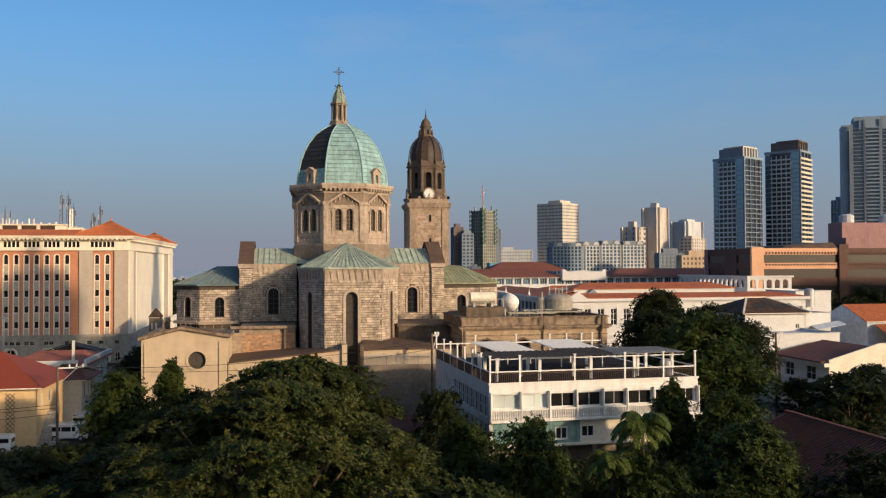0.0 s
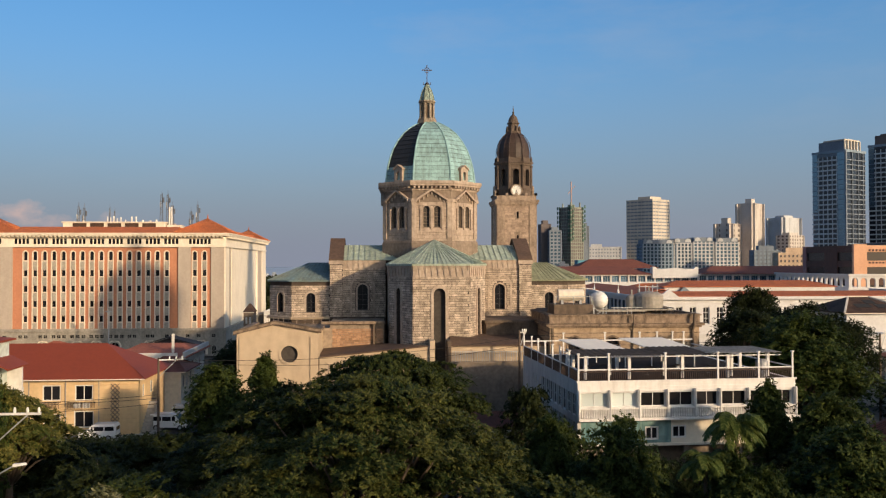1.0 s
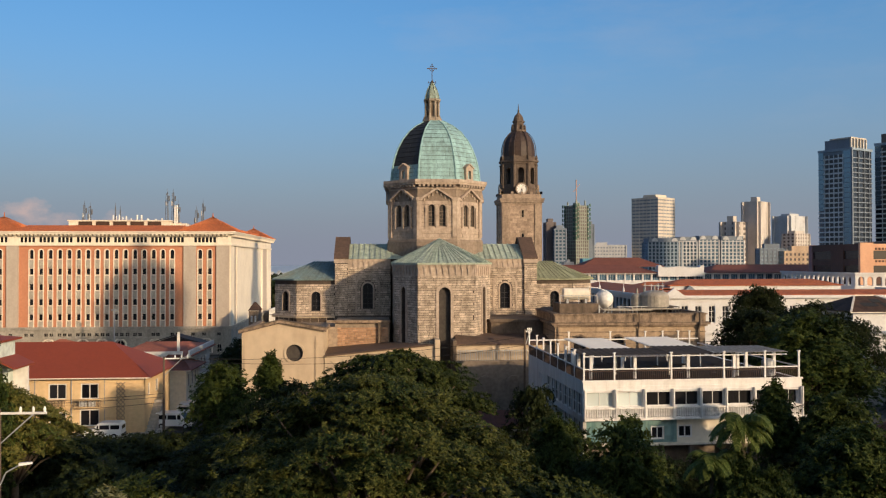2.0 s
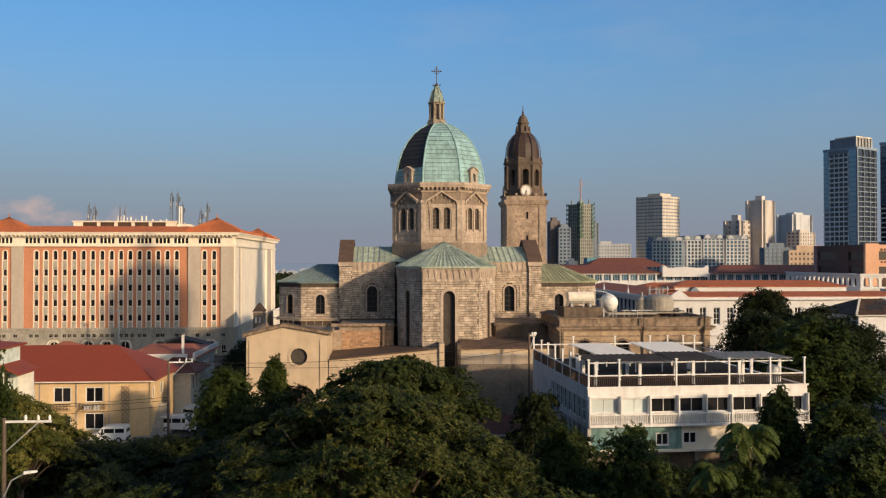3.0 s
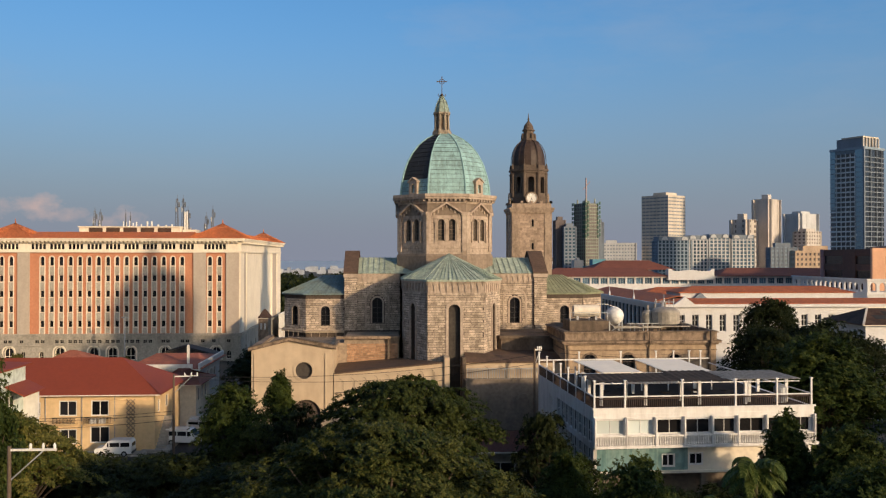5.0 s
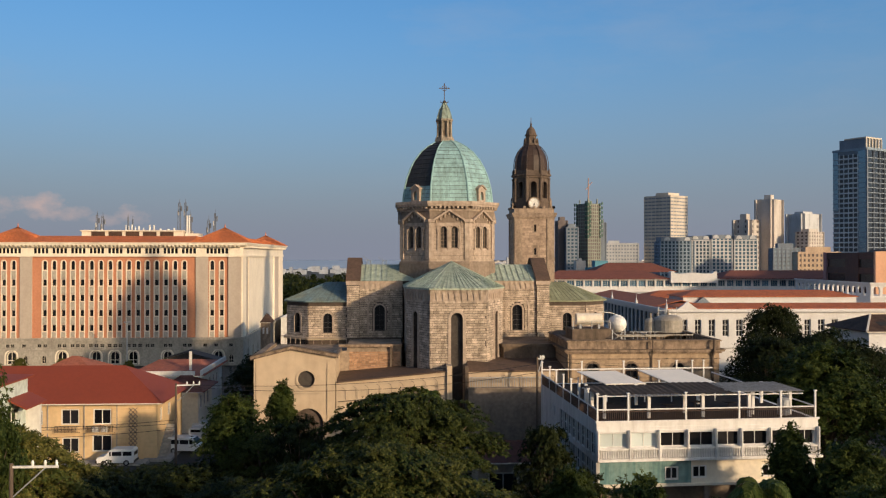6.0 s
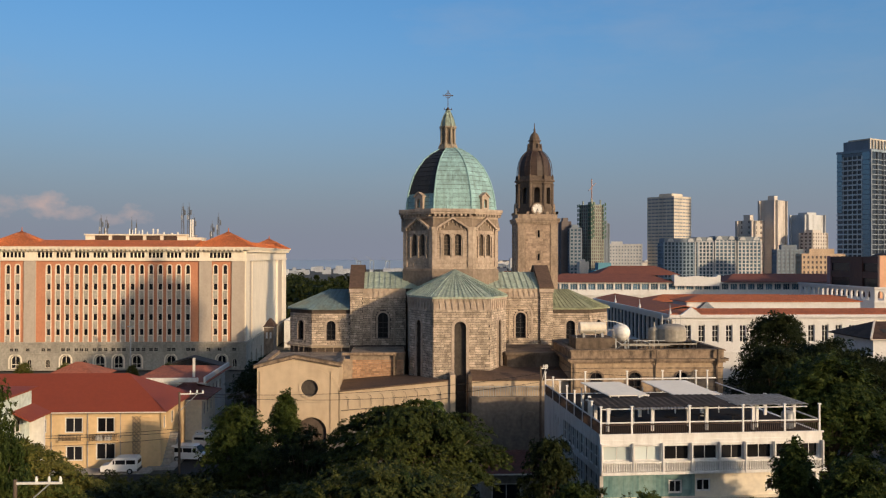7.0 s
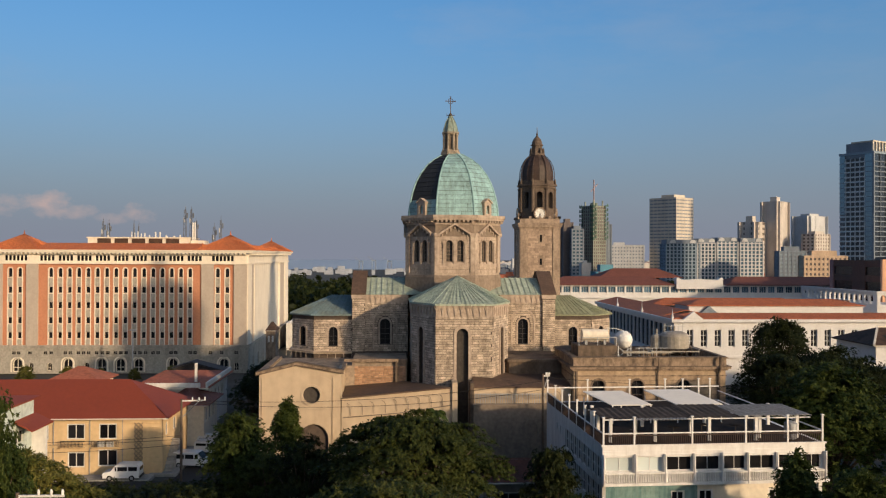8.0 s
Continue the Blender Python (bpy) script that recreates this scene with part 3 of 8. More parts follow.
def archivolt(s, p0, p1, hole, wide, proud, back=0.0):
    """A raised surround of an opening, arched or square."""
    u0, u1, z0, z1, arched = hole
    m = along(p0, p1)

    def hx(a, b):
        s.hexa([m @ Vector(p) for p in a], [m @ Vector(p) for p in b])

    top = z1 - (u1 - u0) / 2 if arched else z1
    for a, b in ((u0 - wide, u0), (u1, u1 + wide)):
        hx([(a, -proud, z0), (b, -proud, z0), (b, 0.05, z0), (a, 0.05, z0)], [(a, -proud, top), (b, -proud, top), (b, 0.05, top), (a, 0.05, top)])
    if arched:
        o, i = arch_pts(u0 - wide, u1 + wide, z1 + wide, 10), arch_pts(u0, u1, z1, 10)
        for (a, b), (c, d), (e, f), (k, l) in zip(o, o[1:], i[1:], i):
            hx([(a, -proud, b), (a, 0.05, b), (k, 0.05, l), (k, -proud, l)], [(c, -proud, d), (c, 0.05, d), (e, 0.05, f), (e, -proud, f)])
    else:
        hx([(u0 - wide, -proud, top), (u1 + wide, -proud, top), (u1 + wide, 0.05, top), (u0 - wide, 0.05, top)],
           [(u0 - wide, -proud, top + wide), (u1 + wide, -proud, top + wide), (u1 + wide, 0.05, top + wide), (u0 - wide, 0.05, top + wide)])
    return s


def corbels(s, p0, p1, z, h, n):
    """A corbel table: little arches on brackets under the eaves."""
    m = along(p0, p1)
    w = math.hypot(p1[0] - p0[0], p1[1] - p0[1])
    st = w / n
    for i in range(n):
        u = i * st
        for a, b, c, d, o in ((u, u + st * 0.34, z - h, z - h * 0.18, -0.16), (u + st * 0.05, u + st * 0.29, z - h * 1.25, z - h, -0.09)):
            ks = [(a, o, c), (b, o, c), (b, 0.05, c), (a, 0.05, c)]
            ke = [(a, o, d), (b, o, d), (b, 0.05, d), (a, 0.05, d)]
            s.hexa([m @ Vector(p) for p in ks], [m @ Vector(p) for p in ke])
        for a0, a1, zt in ((u + st * 0.34, u + st * 0.5, 0.42), (u + st * 0.84, u + st, 0.42)):
            ks = [(a0, -0.14, z - h * zt), (a1, -0.14, z - h * zt), (a1, 0.05, z - h * zt), (a0, 0.05, z - h * zt)]
            s.hexa([m @ Vector(p) for p in ks], [m @ Vector((p[0], p[1], z)) for p in ks])
    ks = [(0, -0.02, z - h * 1.3), (w, -0.02, z - h * 1.3), (w, 0.05, z - h * 1.3), (0, 0.05, z - h * 1.3)]
    s.hexa([m @ Vector(p) for p in ks], [m @ Vector((p[0], p[1], z - h * 0.18)) for p in ks])
    ks = [(0, -0.2, z - h * 0.18), (w, -0.2, z - h * 0.18), (w, 0.05, z - h * 0.18), (0, 0.05, z - h * 0.18)]
    s.hexa([m @ Vector(p) for p in ks], [m @ Vector((p[0], p[1], z + 0.12)) for p in ks])
    return s


# apse: half a hexagon, its tall windows cut through
AE = 19.9                                            # underside of the eaves
ap = [(CX - 6.0, 117.9), (CX - 5.9, 110.4), (CX - 3.1, 104.6), (CX + 3.75, 104.6), (CX + 6.4, 110.4), (CX + 6.5, 117.9)]
apse_wall, front_stones = Shape(), []
for i, (p0, p1) in enumerate(zip(ap, ap[1:])):
    w = math.hypot(p1[0] - p0[0], p1[1] - p0[1])
    c = {1: w * 0.42, 2: w * 0.475, 3: w * 0.58}.get(i)
    holes = []
    if c:
        hw = 0.72 if i == 2 else 0.62
        holes = [(c - hw, c + hw, 2.2 if i == 2 else 9.6, 17.15, True)]
    wall(apse_wall, p0, p1, 0, AE, holes, 0.7, 0.0)
    blocks(stones if i != 2 else front_stones, p0, p1, 9.5 if i != 2 else 8.0, AE - 1.35, holes, rng=rng)
    for h in holes:
        part("window_surround", archivolt(Shape(), p0, p1, h, 0.36, 0.14), STONE, church)
        glaze(church, p0, p1, h, LATTICE, LATTICE, 0.45, 0.09, 2, 9, "dark leaded lancet window in the apse")
    part("corbel_table", corbels(Shape(), p0, p1, AE, 1.15, max(3, round(w / 0.78))), STONE, church)
apse_ob = part("apse_wall", apse_wall, JOINT, church)
cop = Shape()
apex = Vector((CX + 0.1, 113.6, 23.3))
ev = [(CX - 6.3, 118.2), (CX - 6.15, 110.2), (CX - 3.25, 104.15), (CX + 3.9, 104.15), (CX + 6.7, 110.2), (CX + 6.85, 118.2)]
for (x0, y0), (x1, y1), n in zip(ev, ev[1:], (6, 11, 13, 11, 6)):
    seams(cop, (x0, y0, AE + 0.2), (x1, y1, AE + 0.2), apex, apex, n, h=0.09, w=0.11)
cop.hexa([(x, y, AE + 0.02) for x, y in ev], [(x, y, AE + 0.19) for x, y in ev])
part("apse_roof", cop, COPPERG, church, "green copper hipped roof with standing seams", kind="stuff")

# transepts: gabled blocks with coped parapets, each ending in a lower polygonal chapel
TY0, TY1, TE, TR = 118.3, 128.9, 20.5, 22.8
for sgn in (-1, 1):
    body, roof, coping = Shape(), Shape(), Shape()
    xi, xo = CX + sgn * 6.3, CX + sgn * 13.9
    xp = CX + sgn * 12.15
    a, b = sorted((xi, xo))
    wx = CX - 1.83 - 7.6 if sgn < 0 else CX + 9.5
    hole = (wx - a - 0.7, wx - a + 0.7, 13.85, 17.35, True)
    wall(body, (a, TY0), (b, TY0), 0, TE, [hole], 0.8)
    wall(body, (b, TY1), (a, TY1), 0, TE, [], 0.8)
    glaze(church, (a, TY0), (b, TY0), hole, DARKMET, DARKGL, 0.4, 0.08, 2, 4, "dark round-headed transept window")
    part("window_surround", archivolt(Shape(), (a, TY0), (b, TY0), hole, 0.22, 0.10), STONE, church)
    part("blind_arch", archivolt(Shape(), (a, TY0), (b, TY0), (hole[0] - 0.75, hole[1] + 0.75, 13.2, 18.5, True), 0.24, 0.12), STONE, church)
    blocks(stones, (a, TY0), (b, TY0), 12.9, TE - 0.95, [(hole[0] - 0.2, hole[1] + 0.2, hole[2], hole[3] + 0.2, True)], rng=rng)
    part("corbel_table", corbels(Shape(), (min(xi, xp) + 0.0, TY0), (max(xi, xp), TY0), TE, 0.9, 8), STONE, church)
    # pier with the gable parapet over it
    p, q = sorted((xp, xo))
    body.box(p, q, TY0 - 0.35, TY1 + 0.35, 0, TE + 0.05)
    blocks(stones, (p, TY0 - 0.36), (q, TY0 - 0.36), 12.9, TE - 0.5, rng=rng)
    part("pier_cap", Shape().box(p - 0.12, q + 0.12, TY0 - 0.5, TY0 + 0.3, TE - 0.4, TE + 0.12), STONE, church)
    gable = [(TY0 - 0.35, TE + 0.05), (TY1 + 0.35, TE + 0.05), ((TY0 + TY1) / 2 + 0.6, TR + 0.75), ((TY0 + TY1) / 2 - 0.6, TR + 0.75)]
    body.hexa([(p, y, z) for y, z in gable], [(q, y, z) for y, z in gable])
    mid = (TY0 + TY1) / 2
    for y0, z0, y1, z1 in ((TY0 - 0.5, TE + 0.1, mid - 0.62, TR + 0.8), (TY1 + 0.5, TE + 0.1, mid + 0.62, TR + 0.8)):
        coping.hexa([(p - 0.14, y0, z0), (q + 0.14, y0, z0), (q + 0.14, y1, z1), (p - 0.14, y1, z1)],
                    [(p - 0.14, y0, z0 + 0.2), (q + 0.14, y0, z0 + 0.2), (q + 0.14, y1, z1 + 0.2), (p - 0.14, y1, z1 + 0.2)])
    coping.box(p - 0.14, q + 0.14, mid - 0.66, mid + 0.66, TR + 0.81, TR + 1.0)
    part("transept_wall", body, JOINT, church)
    part("parapet_coping", coping, ROOFDK, church, "dark brown sheet coping on the gable")
    e0, e1 = sorted((CX, xp))
    seams(roof, (e0, TY0 - 0.35, TE + 0.14), (e1, TY0 - 0.35, TE + 0.14), (e1, mid, TR), (e0, mid, TR), 16, h=0.1, w=0.12)
    seams(roof, (e1, TY1 + 0.35, TE + 0.14), (e0, TY1 + 0.35, TE + 0.14), (e0, mid, TR), (e1, mid, TR), 16, h=0.1, w=0.12)
    part("transept_roof", roof, COPPERG, church, "green copper transept roof with standing seams", kind="stuff")
    # chapel
    ch, chr_ = Shape(), Shape()
    CE = 17.75
    far = CX + sgn * 22.4
    pts = [(xo, 118.6), (CX + sgn * 19.1, 118.6), (far, 121.9), (far, 126.0), (CX + sgn * 19.1, 129.2), (xo, 129.2)]
    if sgn > 0:
        pts = pts
    else:
        pts = pts[::-1]
    for i, (p0, p1) in enumerate(zip(pts, pts[1:])):
        w = math.hypot(p1[0] - p0[0], p1[1] - p0[1])
        hs = []
        if w > 3.9:
            hs = [(w / 2 - 0.62, w / 2 + 0.62, 13.55, 16.2, True)]
        wall(ch, p0, p1, 0, CE, hs, 0.6, 0.0)
        if (sgn > 0 and i < 3) or (sgn < 0 and i > 1):
            blocks(stones, p0, p1, 12.9, CE - 0.55, hs, rng=rng)
        for h in hs:
            part("window_surround", archivolt(Shape(), p0, p1, h, 0.26, 0.10), STONE, church)
            glaze(church, p0, p1, h, DARKMET, DARKGL, 0.35, 0.08, 2, 3, "dark round-headed chapel window")
    ov = [(x + (0.35 if x > CX else -0.35) * (abs(x - xo) > 0.1), y + (-0.45 if y < CY else 0.45)) for x, y in pts]
    top = [(CX + sgn * 13.9, CY, 20.3), (CX + sgn * 17.0, CY, 20.3)]
    for (x0, y0), (x1, y1) in zip(ov, ov[1:]):
        t0, t1 = (top[0] if abs(x0 - xo) < 1 else top[1]), (top[0] if abs(x1 - xo) < 1 else top[1])
        seams(chr_, (x0, y0, CE + 0.12), (x1, y1, CE + 0.12), t1, t0, 9, h=0.1, w=0.12)
    chr_.hexa([(x, y, CE - 0.02) for x, y in ov], [(x, y, CE + 0.11) for x, y in ov])
    part("chapel_wall", ch, JOINT, church)
    part("chapel_roof", chr_, COPPERB if sgn < 0 else COPPERO, church, "blue-grey copper roof with standing seams" if sgn < 0 else "olive weathered copper roof with standing seams")
    base = Shape()
    ledge(base, [(x, y) for x, y in pts], 12.6, 12.95, 0.5)
    part("chapel_plinth", base, CREAM, church)
    if sgn < 0:
        rr = Shape()
        line = [(xo, 117.6), (CX - 19.4, 117.6), (CX - 23.2, 121.4)]
        for (ax_, ay_), (bx_, by_) in zip(line, line[1:]):
            rr.bar((ax_, ay_, 12.95), (bx_, by_, 12.95), 0.08)
            for k in range(6):
                f_ = k / 5
                rr.bar((ax_ + (bx_ - ax_) * f_, ay_ + (by_ - ay_) * f_, 12.0), (ax_ + (bx_ - ax_) * f_, ay_ + (by_ - ay_) * f_, 12.95), 0.05)
        part("roof_rail", rr, STONE, church, "pale pipe rail at the foot of the chapel")

# nave behind the crossing, with its roof, out to the front
nave = Shape()
for p0, p1 in (((CX + 8.2, 128), (CX + 8.2, 168)), ((CX + 8.2, 168), (CX - 8.2, 168)), ((CX - 8.2, 168), (CX - 8.2, 128))):
    wall(nave, p0, p1, 0, 18.2, [], 0.8)
nave.box(CX - 14, CX + 14, 130, 166, 0, 11.0)
nave.hexa([(CX - 8.2, 167.4, 18.2), (CX + 8.2, 167.4, 18.2), (CX, 167.4, 21.4)], [(CX - 8.2, 168.2, 18.2), (CX + 8.2, 168.2, 18.2), (CX, 168.2, 21.4)])
part("nave_wall", nave, STONE, church)
nr = Shape()
seams(nr, (CX - 8.6, 168, 18.1), (CX - 8.6, 128, 18.1), (CX, 128, 21.2), (CX, 168, 21.2), 24)
seams(nr, (CX + 8.6, 128, 18.1), (CX + 8.6, 168, 18.1), (CX, 168, 21.2), (CX, 128, 21.2), 24)
part("nave_roof", nr, COPPERG, church)

# drum: an octagon, each face with a pedimented pair of windows
drum, dtrim, dent, drum_stones = Shape(), Shape(), Shape(), Shape()
DA = 6.42
oc = ring(CX, CY, DA)
base = ring(CX, CY, DA + 0.12)
drum.prism(ring(CX, CY, DA + 0.3), 19.0, 23.0).prism(ring(CX, CY, DA + 0.3), 23.0, 23.3, ring(CX, CY, DA + 0.2))
for i in range(8):
    p1, p0 = oc[i], oc[i - 1]
    w = math.hypot(p1[0] - p0[0], p1[1] - p0[1])
    hs = [(w / 2 - 1.2, w / 2 - 0.3, 25.15, 28.1, True), (w / 2 + 0.3, w / 2 + 1.2, 25.15, 28.1, True)]
    wall(drum, p0, p1, 23.2, 31.2, hs, 0.5, 0.0)
    blocks(drum_stones, p0, p1, 23.6, 28.6, hs, 1.1, 0.5, rng, 0.03, 0.04)
    m = along(p0, p1)

    def hx(u0, u1, y0, y1, z0, z1, s=dtrim):
        ks = [(u0, y0), (u1, y0), (u1, y1), (u0, y1)]
        s.hexa([m @ Vector((a, b, z0)) for a, b in ks], [m @ Vector((a, b, z1)) for a, b in ks])

    for h in hs:
        glaze(church, p0, p1, h, JOINT2, LATTICE, 0.3, 0.07, 2, 5, "dark round-headed drum window with bars")
        archivolt(dtrim, p0, p1, h, 0.13, 0.09)
    for u in (w / 2 - 1.5, w / 2, w / 2 + 1.5):           # colonnettes
        hx(u - 0.11, u + 0.11, -0.2, 0.05, 25.1, 27.5)
        hx(u - 0.17, u + 0.17, -0.24, 0.05, 27.5, 27.75)
        hx(u - 0.17, u + 0.17, -0.24, 0.05, 24.85, 25.1)
    for u in (w / 2 - 2.05, w / 2 + 1.95):                # narrow slots beside them
        hx(u, u + 0.1, -0.02, 0.04, 25.2, 26.9, dent)
    hx(0, w, -0.16, 0.05, 24.45, 24.85)
    hx(0, w, -0.10, 0.05, 23.25, 23.6)
    for u0, u1 in ((-0.1, 0.55), (w - 0.55, w + 0.1)):    # corner pilasters
        hx(u0, u1, -0.22, 0.05, 23.6, 28.6)
        hx(u0 - 0.12, u1 + 0.12, -0.4, 0.05, 28.6, 29.05)
    # raking pediment
    for k in (0, 1):
        ua, ub = (0.5, w / 2) if k == 0 else (w / 2, w - 0.5)
        za, zb = (28.75, 30.15) if k == 0 else (30.15, 28.75)
        ks = [(ua, -0.5, za), (ub, -0.5, zb), (ub, 0.05, zb), (ua, 0.05, za)]
        dtrim.hexa([m @ Vector(p) for p in ks], [m @ Vector((p[0], p[1], p[2] + 0.3)) for p in ks])
    for k in range(7):                                    # small corbels under the rake
        u = 0.95 + k * (w - 1.9) / 6
        zz = 28.65 + 1.4 * (1 - abs(u - w / 2) / (w / 2 - 0.5))
        hx(u - 0.09, u + 0.09, -0.2, 0.05, zz - 0.42, zz)
    for k in range(9):                                    # dentils
        u = (k + 0.5) * w / 9
        hx(u - 0.14, u + 0.14, -0.62, 0.0, 30.5, 30.82)
dtrim.prism(ring(CX, CY, DA + 0.16), 30.2, 30.5).prism(ring(CX, CY, DA + 0.72), 30.82, 31.1).prism(ring(CX, CY, DA + 0.86), 31.1, 31.5)
dr = part("drum", drum, JOINT2, church)
part("stonework", drum_stones, DRUMST, dr, "smooth pale dressed stone", kind="stuff")
part("cornice", dtrim, DRUMST, dr)
part("slot", dent, BLACKST, dr, kind="stuff")

# dome: eight curved faces in copper sheets between ribs
DP = [(6.2, 31.5), (6.12, 32.6), (5.95, 33.7), (5.66, 34.9), (5.22, 36.2), (4.56, 37.5), (3.64, 38.75), (2.6, 39.65), (1.6, 40.25), (1.1, 40.5)]
DX = CX
CX = DX + 0.05
sh_ = Shape()
sh_.turned(CX, CY, [((a - 0.01) / math.cos(math.pi / 8), z) for a, z in DP], 8, 0.5)
dome_ob = part("dome_shell", sh_, COPPERK, church, "tarnished copper under the dome sheets")
for i in range(8):
    s = Shape()
    for j, ((a0, z0), (a1, z1)) in enumerate(zip(DP, DP[1:])):
        r0, r1 = ring(CX, CY, a0), ring(CX, CY, a1)
        for r in range(2):
            f, gq = r / 2, (r + 1) / 2
            p, q = Vector((*r0[i - 1], z0)), Vector((*r0[i], z0))
            t, u = Vector((*r1[i], z1)), Vector((*r1[i - 1], z1))
            b0, b1, t1, t0 = p.lerp(u, f), q.lerp(t, f), q.lerp(t, gq), p.lerp(u, gq)
            nor = (b1 - b0).cross(t0 - b0).normalized()
            n = max(1, round((b1 - b0).length / 2.0))
            off = 0.5 / n if (j + r) % 2 else 0
            cuts = [0.0] + [c + off for c in [x / n for x in range(1, n)] if c + off < 0.97] + [1.0]
            for c0, c1 in zip(cuts, cuts[1:]):
                g0, g1 = (c0 + 0.003 if c0 else c0), (c1 - 0.003 if c1 < 1 else c1)
                kk = [b0.lerp(b1, g0), b0.lerp(b1, g1), t0.lerp(t1, g1), t0.lerp(t1, g0)]
                kk[2], kk[3] = kk[2].lerp(kk[1], 0.065), kk[3].lerp(kk[0], 0.065)
                # left front face: black sheets, green ones in the rows below 33.3
                low = kk[0].z < 33.3 and i == 7
                lift_ = [kk[0] + nor * 0.05, kk[1] + nor * 0.05, kk[2] + nor * 0.015, kk[3] + nor * 0.015]
                if i in (0, 1, 7):
                    part("copper_sheet", Shape().hexa(kk, lift_), COPPERK if i == 7 and not low else COPPERS, dome_ob)
                else:
                    s.hexa(kk, lift_)
    if s.v:
        part("dome_face", s, COPPER, church, "pale green copper sheets", kind="stuff")
    rb = Shape()
    rb.tube([(*ring(CX, CY, a + 0.06)[i], z) for a, z in DP], [0.14 - 0.007 * n for n in range(len(DP))], 6)
    part("dome_rib", rb, COPPER, church)
    # dormer on every other face
    if i in (1, 3, 5, 7):
        d = Shape()
        mid = Vector(((ring(CX, CY, 1)[i][0] + ring(CX, CY, 1)[i - 1][0]) / 2 - CX, (ring(CX, CY, 1)[i][1] + ring(CX, CY, 1)[i - 1][1]) / 2 - CY, 0)).normalized()
        side = Vector((-mid.y, mid.x, 0))
        c = Vector((CX, CY, 0)) + mid * 6.55
        p0, p1 = c - side * 0.75, c + side * 0.75
        wall(d, p0, p1, 31.5, 33.35, [(0.42, 1.08, 31.75, 32.95, True)], 0.9)
        m = along(p0, p1)
        for a, b in ((-0.14, 0.75), (0.75, 1.64)):
            za, zb = (33.2, 33.75) if a < 0 else (33.75, 33.2)
            ks = [(a, -0.16, za), (b, -0.16, zb), (b, 1.2, zb), (a, 1.2, za)]
            d.hexa([m @ Vector(q) for q in ks], [m @ Vector((q[0], q[1], q[2] + 0.16)) for q in ks])
        d.hexa([m @ Vector(q) for q in ((0, 0.02, 33.3), (1.5, 0.02, 33.3), (0.75, 0.02, 33.72))], [m @ Vector(q) for q in ((0, 1.2, 33.3), (1.5, 1.2, 33.3), (0.75, 1.2, 33.72))])
        dm = part("dormer", d, DRUMST, church, "small stone dormer at the foot of the dome")
        fm, pm = window_mesh(0.66, 1.2, True, 0.06, 1, 1, DARKMET, DARKGL)
        hold(new("pane", pm), dm).matrix_basis = m @ Matrix.Translation((0.42, 0.5, 31.75))

# lantern and cross
CX = DX - 0.28
lan, lan_cols = Shape(), []
lan.prism(ring(CX, CY, 1.35), 40.35, 40.75).prism(ring(CX, CY, 1.22), 40.75, 41.0).prism(ring(CX, CY, 0.72), 41.0, 43.3)
for i in range(8):
    x, y = ring(CX, CY, 0.92)[i]
    lan_cols.append(Shape().turned(x, y, [(0.2, 41.0), (0.16, 41.1), (0.15, 43.0), (0.22, 43.3)], 8))
lan.prism(ring(CX, CY, 1.05), 43.25, 43.4).prism(ring(CX, CY, 1.2), 43.4, 43.62)
for i in range(8):
    a = math.pi * (i + 0.5) / 4
    u, v = math.cos(a), math.sin(a)
    lan.bar((CX + 1.3 * u, CY + 1.3 * v, 40.75), (CX + 0.98 * u, CY + 0.98 * v, 41.45), 0.18)
ln = part("lantern", lan, LANTST, church)
for c_ in lan_cols:
    part("colonnette", c_, LANTST, ln)
sl = Shape()
for i in range(8):
    p1, p0 = ring(CX, CY, 0.735)[i], ring(CX, CY, 0.735)[i - 1]
    m = along(p0, p1)
    w = math.hypot(p1[0] - p0[0], p1[1] - p0[1])
    sl.face(*[m @ Vector(q) for q in ((w * .25, 0, 41.3), (w * .75, 0, 41.3), (w * .75, 0, 42.7), (w * .5, 0, 42.95), (w * .25, 0, 42.7))])
part("opening", sl, BLACKST, ln)
sp = Shape()
bell_ = [(1.12, 43.62), (1.03, 44.1), (0.88, 44.65), (0.66, 45.2), (0.42, 45.6), (0.3, 45.8), (0.4, 45.86), (0.4, 45.96), (0.2, 46.02)]
sp.turned(CX, CY, bell_, 8, 0.5)
for i in range(8):
    a = math.pi * (i + 0.5) / 4
    for (r0, z0), (r1, z1) in zip(bell_[:5], bell_[1:6]):
        sp.bar((CX + r0 * math.cos(a), CY + r0 * math.sin(a), z0), (CX + r1 * math.cos(a), CY + r1 * math.sin(a), z1), 0.1)
part("lantern_cap", sp, COPPERW, church, "stained grey-green copper cap")
cr = Shape()
cr.turned(CX, CY, [(0.1, 45.9), (0.28, 46.15), (0.1, 46.4)], 10)
for i in range(4):                                        # curls round the foot of the cross
    u, v = math.cos(math.pi * i / 2), math.sin(math.pi * i / 2)
    cr.bar((CX + 0.2 * u, CY + 0.2 * v, 46.1), (CX + 0.55 * u, CY + 0.55 * v, 46.05), 0.07).bar((CX + 0.55 * u, CY + 0.55 * v, 46.02), (CX + 0.5 * u, CY + 0.5 * v, 46.35), 0.07)
cr.box(CX - 0.05, CX + 0.05, CY - 0.05, CY + 0.05, 46.3, 48.75).box(CX - 0.66, CX + 0.66, CY - 0.045, CY + 0.045, 48.08, 48.18)
pts = [(CX + 0.36 * math.cos(a * math.pi / 8), CY, 48.13 + 0.36 * math.sin(a * math.pi / 8)) for a in range(17)]
